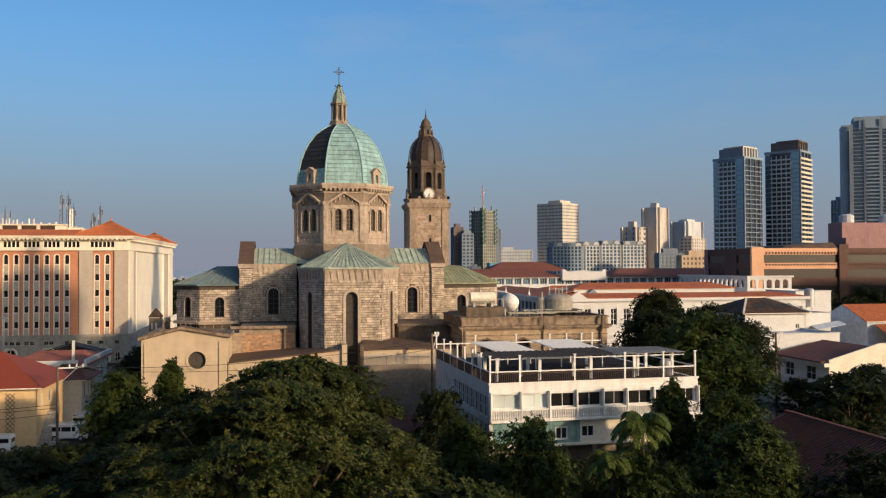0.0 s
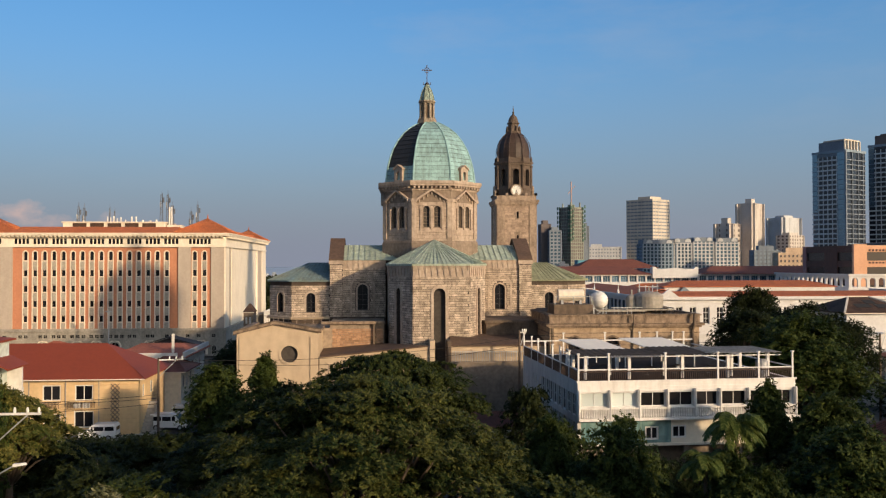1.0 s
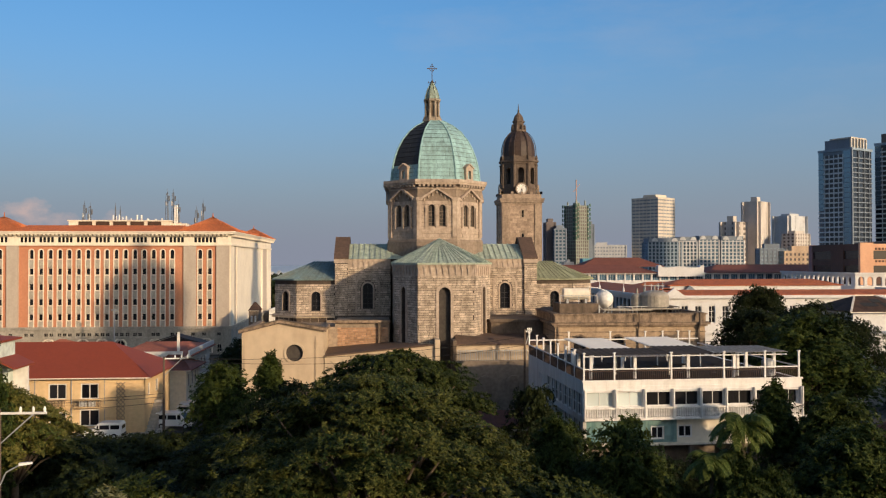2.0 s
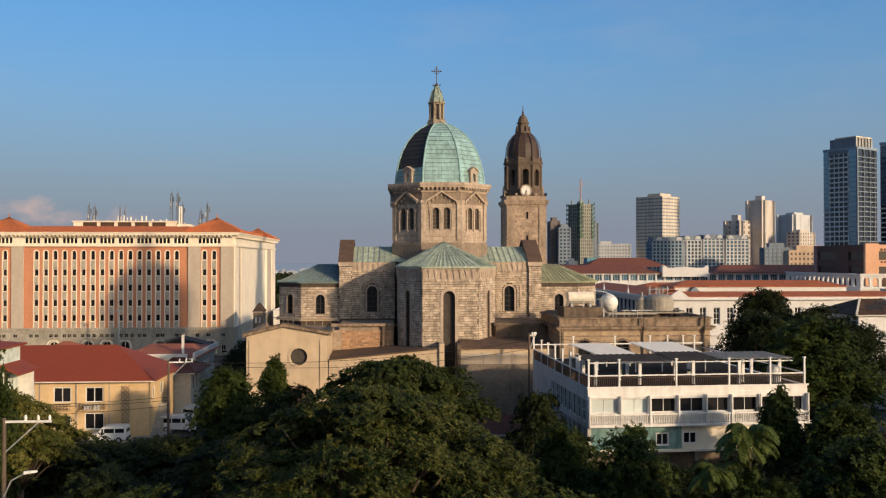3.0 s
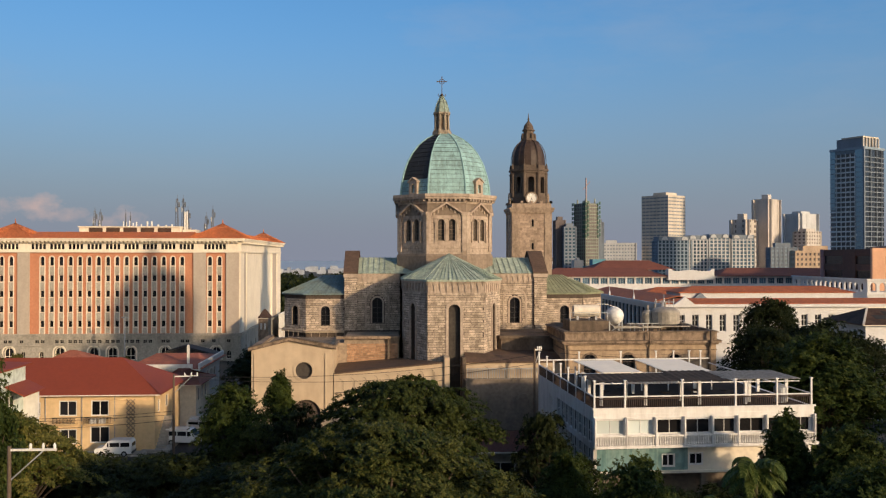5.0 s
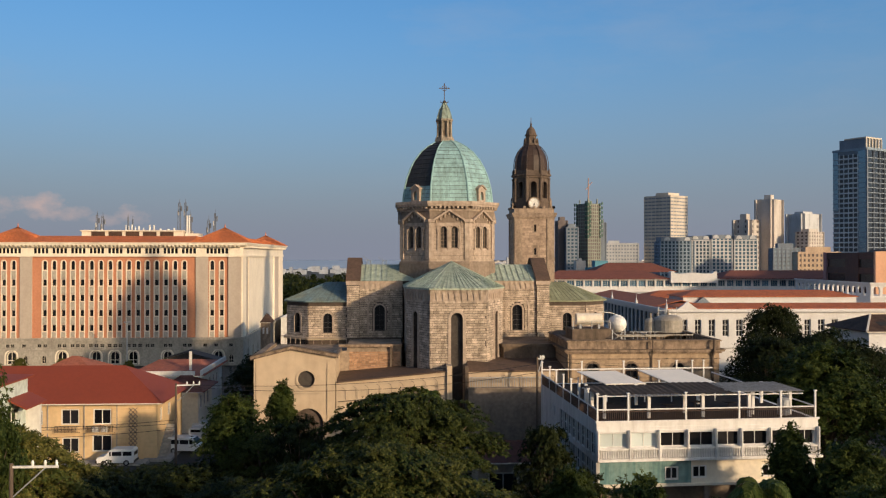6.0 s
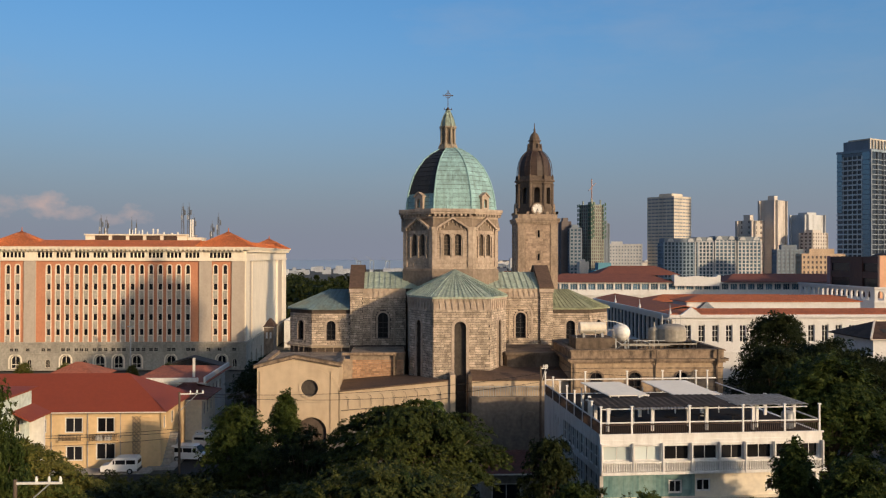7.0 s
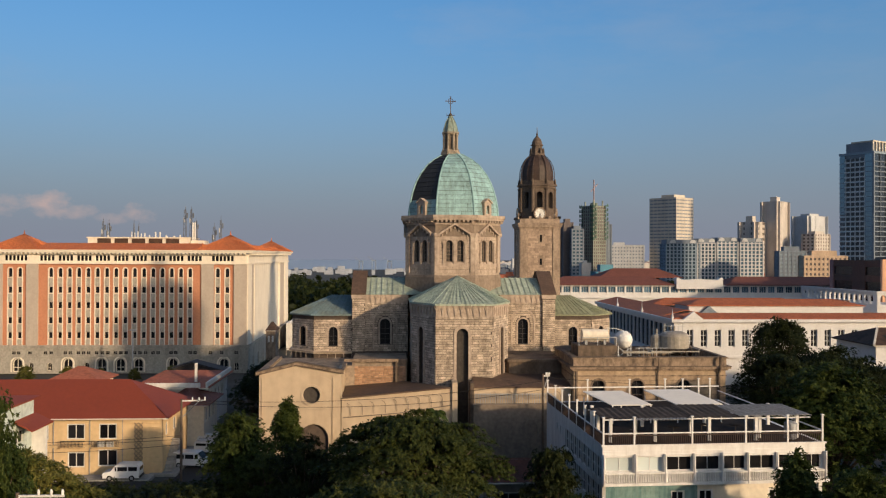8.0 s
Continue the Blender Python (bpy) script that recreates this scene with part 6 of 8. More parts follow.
# ---- yellow house and its neighbours ----


def hip_roof(s, x0, x1, y0, y1, z0, z1, hip=None, t=0.14):
    hip = hip if hip is not None else (y1 - y0) / 2
    ym = (y0 + y1) / 2
    a, b, c, d = (x0, y0, z0), (x1, y0, z0), (x1, y1, z0), (x0, y1, z0)
    e, f = (x0 + hip, ym, z1), (x1 - hip, ym, z1)
    for q in ((a, b, f, e), (b, c, f), (c, d, e, f), (d, a, e)):
        s.hexa(q, [(x, y, z + t) for x, y, z in q])
    return s


def ribs_on(s, x0, x1, y0, y1, z0, z1, hip, step=0.5):
    """Raised sheet ribs on the two long slopes of a hipped roof."""
    ym = (y0 + y1) / 2
    n = round((x1 - x0) / step)
    for i in range(1, n):
        x = x0 + (x1 - x0) * i / n
        f = min(1.0, (x - x0) / hip if hip else 1, (x1 - x) / hip if hip else 1)
        for ya in (y0, y1):
            s.bar((x, ya, z0 + 0.15), (x, ya + (ym - ya) * f, z0 + (z1 - z0) * f + 0.15), 0.06)
    return s


def house(name, label, x0, x1, y0, y1, h, wall_m, roof_m, rise, wins=(), side=(), over=0.6, gable=False, hip=None, ribs=True, roof_label="", storeys=2, group=""):
    e = thing(name, label, "house", ((x0 + x1) / 2, y0, 0), group)
    s = Shape()
    wall(s, (x0, y0), (x1, y0), -0.25, h, wins, 0.25)
    wall(s, (x1, y0), (x1, y1), -0.25, h, side, 0.25)
    wall(s, (x1, y1), (x0, y1), -0.25, h, (), 0.25)
    wall(s, (x0, y1), (x0, y0), -0.25, h, (), 0.25)
    for w in wins:
        glaze(e, (x0, y0), (x1, y0), w, WHITE, DARKGL, 0.08, 0.14, 2, 1, "dark window in a white frame")
    for w in side:
        glaze(e, (x1, y0), (x1, y1), w, WHITE, DARKGL, 0.1, 0.09, 2, 1, "dark window in a white frame")
    r = Shape()
    if rise <= 0:
        s.box(x0 + .3, x1 - .3, y0 + .3, y1 - .3, h - 0.6, h - 0.3)
        part("wall", s, wall_m, e)
        for a in ((x0 - .1, x1 + .1, y0 - .1, y0 + .2), (x0 - .1, x1 + .1, y1 - .2, y1 + .1), (x0 - .1, x0 + .2, y0 + .2, y1 - .2), (x1 - .2, x1 + .1, y0 + .2, y1 - .2)):
            r.box(*a, h, h + 0.15)
        part("parapet", r, wall_m, e)
        return e
    part("wall", s, wall_m, e)
    hh = 0.0 if gable else ((y1 - y0) / 2 if hip is None else hip)
    hip_roof(r, x0 - over, x1 + over, y0 - over, y1 + over, h, h + rise, hh)
    rp = part("roof", r, roof_m, e, roof_label)
    if ribs:
        part("roof_seam", ribs_on(Shape(), x0 - over, x1 + over, y0 - over, y1 + over, h, h + rise, hh), roof_m, rp, kind="stuff")
    if gable:
        ym = (y0 + y1) / 2
        for a in (x0 - over - 0.12, x1 + over):
            gf = Shape().hexa([(a, y0 - over, h - 0.05), (a, y1 + over, h - 0.05), (a, ym, h + rise + 0.05)], [(a + 0.12, y0 - over, h - 0.05), (a + 0.12, y1 + over, h - 0.05), (a + 0.12, ym, h + rise + 0.05)])
            part("gable", gf, wall_m, e)
    part("gutter", Shape().box(x0 - over - .08, x1 + over, y0 - over - 0.12, y0 - over, h, h + 0.11), OFFWH, e)
    return e


yh = house("yellow_house", "two-storey yellow house under a red sheet roof", -62, -28.0, 104.3, 116.5, 6.6, YELLOW, REDROOF, 3.6,
           [(62 - 42.2, 62 - 41.2, 4.1, 5.8, False), (62 - 39.1, 62 - 37.0, 4.1, 5.95, False), (62 - 35.4, 62 - 33.3, 4.1, 5.95, False), (62 - 35.5, 62 - 33.2, 0.9, 2.9, False), (62 - 39.0, 62 - 37.0, 0.8, 2.6, False), (62 - 29.9, 62 - 28.8, 0.8, 2.8, False), (62 - 48, 62 - 46, 4, 5.8, False)],
           [(1.5, 2.6, 4.2, 5.7, False), (5, 6.4, 4.2, 5.7, False), (4, 6.0, 0.6, 2.8, False)], 0.9, hip=6.5, ribs=False, roof_label="deep red sheet metal hipped roof")
s = Shape().box(-62, -28.2, 104.1, 104.3, 3.15, 3.5).box(-33.2, -27.97, 104.2, 104.31, 0, 6.45).box(-36.0, -32.8, 103.6, 104.1, 3.2, 3.3).box(-39.6, -36.8, 103.6, 104.1, 3.2, 3.3)
for k in range(12):
    s.box(-33.2, -27.96, 104.13, 104.2, 0.4 + k * 0.5, 0.46 + k * 0.5)
part("string_course", s, YELLOW, yh)
s = Shape()
for u0, u1 in ((-36.0, -32.8), (-39.6, -36.8)):
    for k in range(int((u1 - u0) / 0.16)):
        s.box(u0 + k * 0.16, u0 + k * 0.16 + 0.04, 103.62, 103.66, 3.3, 4.0)
    s.box(u0, u1, 103.6, 103.68, 4.0, 4.06)
part("balcony_railing", s, DARKMET, yh)
for x in (-35.3, -34.3):
    part("air_conditioner", Shape().box(x, x + 0.75, 103.66, 103.98, 3.32, 3.9), WHITE, yh, "white air conditioner")
for x in (-36.4, -32.6, -40.6):
    part("drainpipe", Shape().bar((x, 104.2, 0), (x, 104.2, 6.4), 0.1), CONC, yh)
s = Shape()
for k in range(9):
    z = 1.4 + k * 0.52
    for a, b in ((0.0, 0.5), (0.5, 1.0)):
        s.bar((-31.2 + a, 104.06, z), (-31.2 + b, 104.06, z + 0.52), 0.07).bar((-31.2 + b, 104.06, z), (-31.2 + a, 104.06, z + 0.52), 0.07)
part("breeze_block_screen", s, GREYBROWN, yh, "pierced breeze-block screen", kind="stuff")
# wires stretched over the wall, stair on its end
for k in range(9):
    part("stair_step", Shape().box(-28.1, -27.0, 105 + k * 0.45, 105.45 + k * 0.45, 0, 0.35 + k * 0.36), CONC, yh)

wh = thing("white_house", "tall white house with red hipped roofs among trees", "house", (-38, 58, 0))
s = Shape()
wall(s, (-31, 58), (-31, 75.3), 0, 13.7, [(13.6, 15.4, 10.5, 11.5, False), (9.0, 10.6, 10.4, 11.6, False)], 0.28)
wall(s, (-46, 58), (-31, 58), 0, 13.7, [], 0.28)
wall(s, (-31, 75.3), (-46, 75.3), 0, 13.7, [], 0.28)
wall(s, (-46, 75.3), (-46, 58), 0, 13.7, [], 0.28)
part("wall", s, MINT, wh, "pale mint-white painted wall")
for h in ((13.6, 15.4, 10.5, 11.5, False), (9.0, 10.6, 10.4, 11.6, False)):
    glaze(wh, (-31, 58), (-31, 75.3), h, WHITE, DARKGL, 0.12, 0.08, 2, 1, "dark window in a white wall")
part("roof", hip_roof(Shape(), -46.6, -30.6, 57.5, 75.8, 13.75, 15.2, 5), REDROOF, wh, "red sheet hipped roof")
s = Shape()
s.hexa([(-31.0, 71.4, 12.35), (-29.5, 71.4, 11.6), (-29.5, 75.7, 11.6), (-31.0, 75.7, 12.35)], [(-31.0, 71.4, 12.47), (-29.5, 71.4, 11.72), (-29.5, 75.7, 11.72), (-31.0, 75.7, 12.47)])
part("porch_roof", s, REDROOF, wh, "small red sheet porch roof")
part("porch_wall", Shape().box(-30.99, -29.8, 74.9, 75.2, 0, 11.7), WHITE, wh)

house("corner_house", "low house with a weathered orange tile roof", -55.2, -47.6, 139, 147, 5.7, OFFWH, RUSTROOF, 2.0, over=0.7, roof_label="weathered orange roof")
rh = house("street_house", "old street house with a rust-red roof and a white gable", -38.2, -28.6, 129, 146, 6.4, WHITE, RUSTROOF, 1.3, [(6, 8, 3.6, 5.2, False)], [(2 + k * 2.6, 3.5 + k * 2.6, 3.4, 5.2, False) for k in range(5)], over=0.9, hip=2.5, roof_label="rust-red weathered roof")
part("gable_wall", Shape().box(-38.2, -29.0, 128.1, 128.4, 6.2, 7.2).box(-28.2, -27.9, 128.1, 146, 6.2, 7.3), WHITE, rh)
part("vent_pipe", Shape().bar((-30.2, 130.8, 7), (-30.2, 130.8, 9.8), 0.35), WHITE, rh)
house("balcony_house", "dark-roofed old house along the street", -31.5, -26.3, 118.5, 127, 5.6, OFFWH, OLDROOF, 1.6, [(1, 2.2, 3.5, 5, False)], [(1 + k * 2.2, 2.4 + k * 2.2, 3.2, 5.0, False) for k in range(3)], over=0.8, roof_label="dark red-brown roof")
e = thing("gabled_shed", "dark weathered gabled shed behind the street house", "shed", (-33, 152, 0))
gab_ = [(-37.6, -0.2), (-29.6, -0.2), (-29.6, 6.5), (-34.6, 7.8), (-37.6, 6.9)]
# wall is dark throughout; on the right side the black paints shadow
part("wall", Shape().hexa([(x, 146.6, z) for x, z in gab_], [(x, 150, z) for x, z in gab_]), COPPERK, e, "dark wall, black for shadow on its right side")
for nm, (xa, za), (xb, zb) in (("roof", (-38.0, 6.88), (-34.6, 7.92)), ("roof", (-34.6, 7.92), (-29.2, 6.5))):
    part(nm, Shape().hexa([(xa, 146.2, za), (xb, 146.2, zb), (xb, 150.3, zb), (xa, 150.3, za)], [(xa, 146.2, za + 0.14), (xb, 146.2, zb + 0.14), (xb, 150.3, zb + 0.14), (xa, 150.3, za + 0.14)]), COPPERK, e, "dark weathered sheet roof")
house("gabled_house", "small dark red-brown gabled house beside the palace", -28.0, -26.0, 184, 189, 9.9, WINGST, BROWNROOF, 1.7, [(0.4, 0.8, 7.6, 8.9, False), (1.2, 1.6, 7.6, 8.9, False)], over=0.15, hip=0.95, roof_label="dark red-brown roof")
house("flat_house", "long low white building far behind the chapel", -31, -18, 240, 270, 7.0, WHITE, BROWNROOF, 0)

# ---- right side: walls, houses, offices ----
house("white_block", "plain white plastered house with a flat roof", 68.8, 82.3, 118, 128, 9.8, CLEANW, CONC, 0)
dh = house("dark_roofed_house", "white house with a patched dark hipped roof", 74.6, 85.4, 131.8, 144, 12.1, CLEANW, BROWNROOF, 2.3, [(9.0, 9.9, 9.2, 10.4, False)], over=0.7, hip=4.4, roof_label="patched dark brown hipped roof")
s = Shape()
for x, y in ((73.9, 131.1), (86.1, 131.1)):
    s.bar((x, y, 12.3), (74.6 + 3.7 if x < 80 else 85.4 - 3.7, 137.9, 14.55), 0.3)
s.bar((78.3, 137.9, 14.55), (81.7, 137.9, 14.55), 0.3)
part("ridge_cap", s, OFFWH, dh, "pale ridge capping")
for x, y, w in ((77.2, 133.2, 2.6), (80.6, 133.0, 2.2), (79.6, 134.8, 1.7), (83.2, 133.6, 1.4)):
    z = 12.1 + 2.3 * (y - 131.1) / 6.8 + 0.18
    part("roof_sheet", Shape().hexa([(x, y, z), (x + w, y, z), (x + w, y + 1.5, z + 0.5), (x, y + 1.5, z + 0.5)], [(x, y, z + .04), (x + w, y, z + .04), (x + w, y + 1.5, z + 0.54), (x, y + 1.5, z + 0.54)]), ASPHALT, dh, "dark patch of replaced sheet")
e = house("side_annex", "white annex with a parapet beside the dark roof", 85.5, 90.2, 131.8, 144, 12.0, CLEANW, CONC, 0)
s = Shape()
s.hexa([(86.5, 129.6, 9.4), (91.5, 129.6, 10.2), (91.5, 131.7, 10.7), (86.5, 131.7, 9.9)], [(86.5, 129.6, 9.5), (91.5, 129.6, 10.3), (91.5, 131.7, 10.8), (86.5, 131.7, 10.0)])
part("lean_to_roof", s, PALEBLUE, e, "pale blue sheet lean-to roof")
# bluish shade of the gable end is painted as pale blue plaster
house("gabled_house", "house with an orange tile roof, plain gable painted shade blue", 95, 118, 129.0, 141.0, 10.6, PALEBLUE, TILE, 2.6, gable=True, over=0.3, roof_label="orange tile roof")
e = thing("dormer_house", "small orange-roofed house with a white-trimmed gable", "house", (98, 118, 0))
part("wall", Shape().box(96.5, 110, 120, 128.4, -0.25, 6.2), OFFWH, e)
s = Shape()
tile_slope(s, (96, 119.4, 6.2), (110.5, 119.4, 6.2), (110.5, 128.6, 10.2), (96, 128.6, 10.2), 34)
part("roof", s, TILE, e, "orange tile roof slope")
s = Shape()
s.hexa([(97.2, 118.6, 6.4), (100.4, 118.6, 6.4), (98.8, 118.6, 8.9)], [(97.2, 125, 6.4), (100.4, 125, 6.4), (98.8, 125, 8.9)])
part("gable", s, TILE, e)
s = Shape()
s.bar((97.0, 118.5, 6.4), (98.8, 118.5, 9.05), 0.22).bar((100.6, 118.5, 6.4), (98.8, 118.5, 9.05), 0.22)
part("gable_trim", s, WHITE, e, "white gable boards")
part("gable_window", Shape().box(98.4, 99.2, 118.45, 118.62, 6.7, 7.7), DARKGL, e)
e = thing("balcony_house", "two-storey house with shaded balcony windows and a brown roof", "house", (71, 104, 0))
s = Shape()
hw = [(1.2, 3.4, 4.4, 6.3, False), (6.3, 8.6, 4.4, 6.3, False)]
wall(s, (71, 115.6), (71, 104), 0, 7.1, hw, 0.3)
wall(s, (71, 104), (86, 104), 0, 7.1, [], 0.3)
s.hexa([(71, 104, 7.1), (78.6, 104, 7.1), (78.6, 104.3, 7.1), (71, 104.3, 7.1)], [(71, 104, 7.5), (78.6, 104, 9.6), (78.6, 104.3, 9.6), (71, 104.3, 7.5)])
part("parapet", Shape().box(78.6, 86, 104, 104.3, 7.1, 9.6), OFFWH, e)
wall(s, (86, 104), (86, 115.6), 0, 7.1, [], 0.3)
wall(s, (86, 115.6), (71, 115.6), 0, 7.1, [], 0.3)
part("wall", s, OFFWH, e, "cream plastered wall")
for h in hw:
    glaze(e, (71, 115.6), (71, 104), h, WHITE, DARKGL, 0.1, 0.1, 2, 2, "dark casement window in a white frame")
for u in (106.2, 111.2):
    part("balcony", Shape().box(70.3, 71, u, u + 2.8, 3.6, 4.2), WHITE, e)
part("roof", Shape().hexa([(70.0, 104.35, 7.1), (78.5, 104.35, 8.9), (78.5, 116.5, 8.9), (70.0, 116.5, 7.1)], [(70.0, 104.35, 7.25), (78.5, 104.35, 9.05), (78.5, 116.5, 9.05), (70.0, 116.5, 7.25)]), OLDROOF, e, "brown sheet roof sloping to the street")
part("roof", Shape().hexa([(78.5, 104.35, 8.9), (86, 104.35, 7.3), (86, 116.5, 7.3), (78.5, 116.5, 8.9)], [(78.5, 104.35, 9.05), (86, 104.35, 7.45), (86, 116.5, 7.45), (78.5, 116.5, 9.05)]), OLDROOF, e)
part("eaves_band", Shape().box(70.3, 70.98, 104.0, 116.2, 6.55, 7.05), OFFWH, e)
house("small_house", "low house with a brown sheet roof", 80, 92, 94, 102, 6.6, OFFWH, RUSTROOF, 1.2, gable=True, over=0.5)
e = thing("garden_house", "house under a large dark red roof in the shade", "house", (41, 50, 0))
s = Shape()
for p0, p1 in (((35.5, 46), (50, 46)), ((50, 46), (50, 67)), ((50, 67), (35.5, 67)), ((35.5, 67), (35.5, 46))):
    wall(s, p0, p1, -0.25, 4.4, [], 0.25)
for y in (46, 66.7):
    s.hexa([(35.5, y, 4.4), (50, y, 4.4), (42.2, y, 7.4)], [(35.5, y + .3, 4.4), (50, y + .3, 4.4), (42.2, y + .3, 7.4)])
part("wall", s, OFFWH, e)
for a, b, z0 in ((34.3, 42.2, 4.0), (50.8, 42.2, 4.0)):
    s = Shape()
    q = [(a, 45.3, z0), (b, 45.3, 7.5), (b, 67.5, 7.5), (a, 67.5, z0)]
    q = q if a < b else q[::-1]
    s.hexa(q[::-1], [(x, y, z + 0.14) for x, y, z in q[::-1]])
    rp = part("roof", s, DARKRED, e, "dark red tile roof slope")
    t = Shape()
    for k in range(56):
        y = 45.5 + k * 0.39
        t.bar((a, y, z0 + 0.15), (b, y, 7.65), 0.16)
    part("tile_roll", t, DARKRED, rp, kind="stuff")
s = Shape()
for k in range(48):
    s.box(42.0, 42.42, 45.3 + k * 0.465, 45.73 + k * 0.465, 7.62, 7.78)
part("ridge_tile", s, DARKRED, e, kind="stuff")
house("shop_house", "low shop with a dull red canopy roof", 8.5, 18, 86, 95, 3.4, GREYST, DARKRED, 1.0, [(1, 4, 0.2, 2.4, False), (5, 8.4, 0.2, 2.4, False)], over=0.7, gable=True)

lb = thing("long_white_building", "long white colonial building with red tile roofs", "building", (60, 172, 0))
s = Shape()
hs = [(2.6 + k * 2.85, 3.95 + k * 2.85, 7.7, 11.2, False) for k in range(19)]
wall(s, (55.5, 172), (111.5, 172), 0, 13.1, hs, 0.5)
# wide panes and grey frames here stand in for the side's shade
hl = [(1.3 + k * 3.3, 4.0 + k * 3.3, 6.0, 11.9, False) for k in range(20)]
wall(s, (55.5, 240), (55.5, 172), 0, 13.1, hl, 0.5)
wall(s, (111.5, 172), (111.5, 240), 0, 13.1, [], 0.5)
wall(s, (111.5, 240), (55.5, 240), 0, 13.1, [], 0.5)
part("wall", s, CLEANW, lb, "white painted wall")
for h in hs:
    glaze(lb, (55.5, 172), (111.5, 172), h, CLEANW, DARKGL, 0.3, 0.14, 2, 3, "tall dark window with white shutters")
for h in hl:
    glaze(lb, (55.5, 240), (55.5, 172), h, FARGREY, DARKGL, 0.3, 0.14, 2, 3, "tall dark window, frame greyed for the shaded side")
s = Shape()
s.box(54.8, 112.1, 171.3, 172, 12.7, 13.3).box(54.8, 55.5, 172, 240, 12.7, 13.3).box(55, 111.9, 171.6, 172, 5.4, 5.9)
s.hexa([(57.2, 171.4, 13.3), (61.4, 171.4, 13.3), (60.6, 171.4, 13.9), (59.9, 171.4, 14.4), (59.3, 171.4, 14.9), (58.7, 171.4, 14.4), (58.0, 171.4, 13.9)], [(57.2, 172.1, 13.3), (61.4, 172.1, 13.3), (60.6, 172.1, 13.9), (59.9, 172.1, 14.4), (59.3, 172.1, 14.9), (58.7, 172.1, 14.4), (58.0, 172.1, 13.9)])
for k in range(3):
    s.turned(55.3, 172.5 + k * 22, [(0.3, 13), (0.3, 13.7), (0.1, 14.4), (0.02, 15.4)], 6)
part("cornice", s, CLEANW, lb)
for x0, x1, y0, y1, z, r, hip in ((55.3, 111.9, 172.1, 181, 13.25, 0.9, 4), (55.3, 67, 181, 240, 13.2, 0, 0), (66, 108, 195, 206, 14.6, 1.3, 5), (67, 111.5, 228, 240, 12.9, 1.6, 6)):
    s = Shape()
    if r:
        hip_roof(s, x0, x1, y0, y1, z, z + r, hip)
        part("roof_seam", ribs_on(Shape(), x0, x1, y0, y1, z, z + r, hip, 0.9), COLONROOF, lb, kind="stuff")
    else:
        xm = (x0 + x1) / 2
        for q in (((x0, y0, z), (x0, y1, z), (xm, y1, z + 1.3), (xm, y0, z + 1.3)), ((x1, y1, z), (x1, y0, z), (xm, y0, z + 1.3), (xm, y1, z + 1.3))):
            s.hexa(q, [(a, b, c + 0.14) for a, b, c in q])
    part("roof", s, COLONROOF, lb, "weathered orange-red tile roof")
s = Shape().box(66.5, 107.5, 195.4, 205.6, 11, 14.6)
part("clerestory", s, CLEANW, lb)
part("roof_gable", Shape().hexa([(68.9, 194.4, 13.0), (72.9, 194.4, 13.0), (70.9, 194.4, 14.7)], [(68.9, 197, 13.0), (72.9, 197, 13.0), (70.9, 197, 14.7)]), FARGREY, lb, "small grey gable on the roof")
part("roof_shed", Shape().box(100, 110, 206, 212, 12.5, 15.4), BROWNCL, lb, "dark shed on the flat roof")

l2 = thing("far_white_building", "long white galleried building with dark red roofs", "building", (95, 283, 0))
s = Shape()
hs = [(1.2 + k * 3.0, 3.6 + k * 3.0, 13.9, 16.0, False) for k in range(40)]
wall(s, (50, 283), (172, 283), 0, 16.4, hs, 0.6)
s.box(50, 172, 283.7, 300, 0, 16.2)
part("wall", s, CLEANW, l2)
for h in hs:
    glaze(l2, (50, 283), (172, 283), h, CLEANW, BLUEGL, 0.4, 0.1, 3, 1, "dark gallery opening")
s = Shape().box(49.5, 172.5, 282.4, 283, 16.0, 16.5).box(49.5, 172.5, 282.3, 283, 12.0, 12.4).box(50, 172, 282.6, 283, 9.4, 9.7)
q = [(91.6, 15.2), (107.2, 15.2), (107.2, 18.9), (106.4, 19.0), (105.6, 18.3), (103.4, 18.2), (99.4, 18.6), (95.4, 18.2), (93.2, 18.3), (92.4, 19.0), (91.6, 18.9)]
s.hexa([(x, 281.4, z) for x, z in q], [(x, 283.9, z) for x, z in q])
part("cornice", s, CLEANW, l2)
s = Shape()
hip_roof(s, 49, 92, 281.8, 301, 16.4, 19.0, 7)
hip_roof(s, 108.5, 173, 281.8, 301, 16.4, 19.0, 7)
hip_roof(s, 70, 100, 300, 316, 18.4, 21.5, 7)
part("roof", s, OLDROOF, l2, "dark red tile roof")

arc = thing("arcaded_building", "white building with an arched roof gallery", "building", (118, 215, 0))
s = Shape()
hs = [(0.8 + k * 2.4, 2.4 + k * 2.4, 13.9, 16.3, True) for k in range(5)]
wall(s, (121.5, 214), (134.5, 214), 0, 17.1, hs, 0.5)
wall(s, (121.5, 255), (121.5, 214), 0, 17.1, [(0.8 + k * 2.6, 2.6 + k * 2.6, 13.9, 16.3, True) for k in range(15)], 0.5)
s.box(122.1, 134, 214.6, 255, 0, 13.6)
part("wall", s, CLEANW, arc)
part("cornice", Shape().box(121.1, 134.9, 213.5, 214, 16.8, 17.3).box(121.1, 134.9, 213.6, 214, 13.2, 13.6).box(120.9, 121.5, 214, 255, 16.8, 17.3), CLEANW, arc)
s = Shape().turned(113.4, 173.5, [(1.1, 11.0), (1.1, 14.6), (0.7, 15.0)], 16)
for x in (112.7, 114.1):
    s.bar((x, 173.5, 0), (x, 173.5, 11.0), 0.2)
tk = single("steel_water_tower", s, METALG, "cylindrical grey water tank on a white block", "water tank")
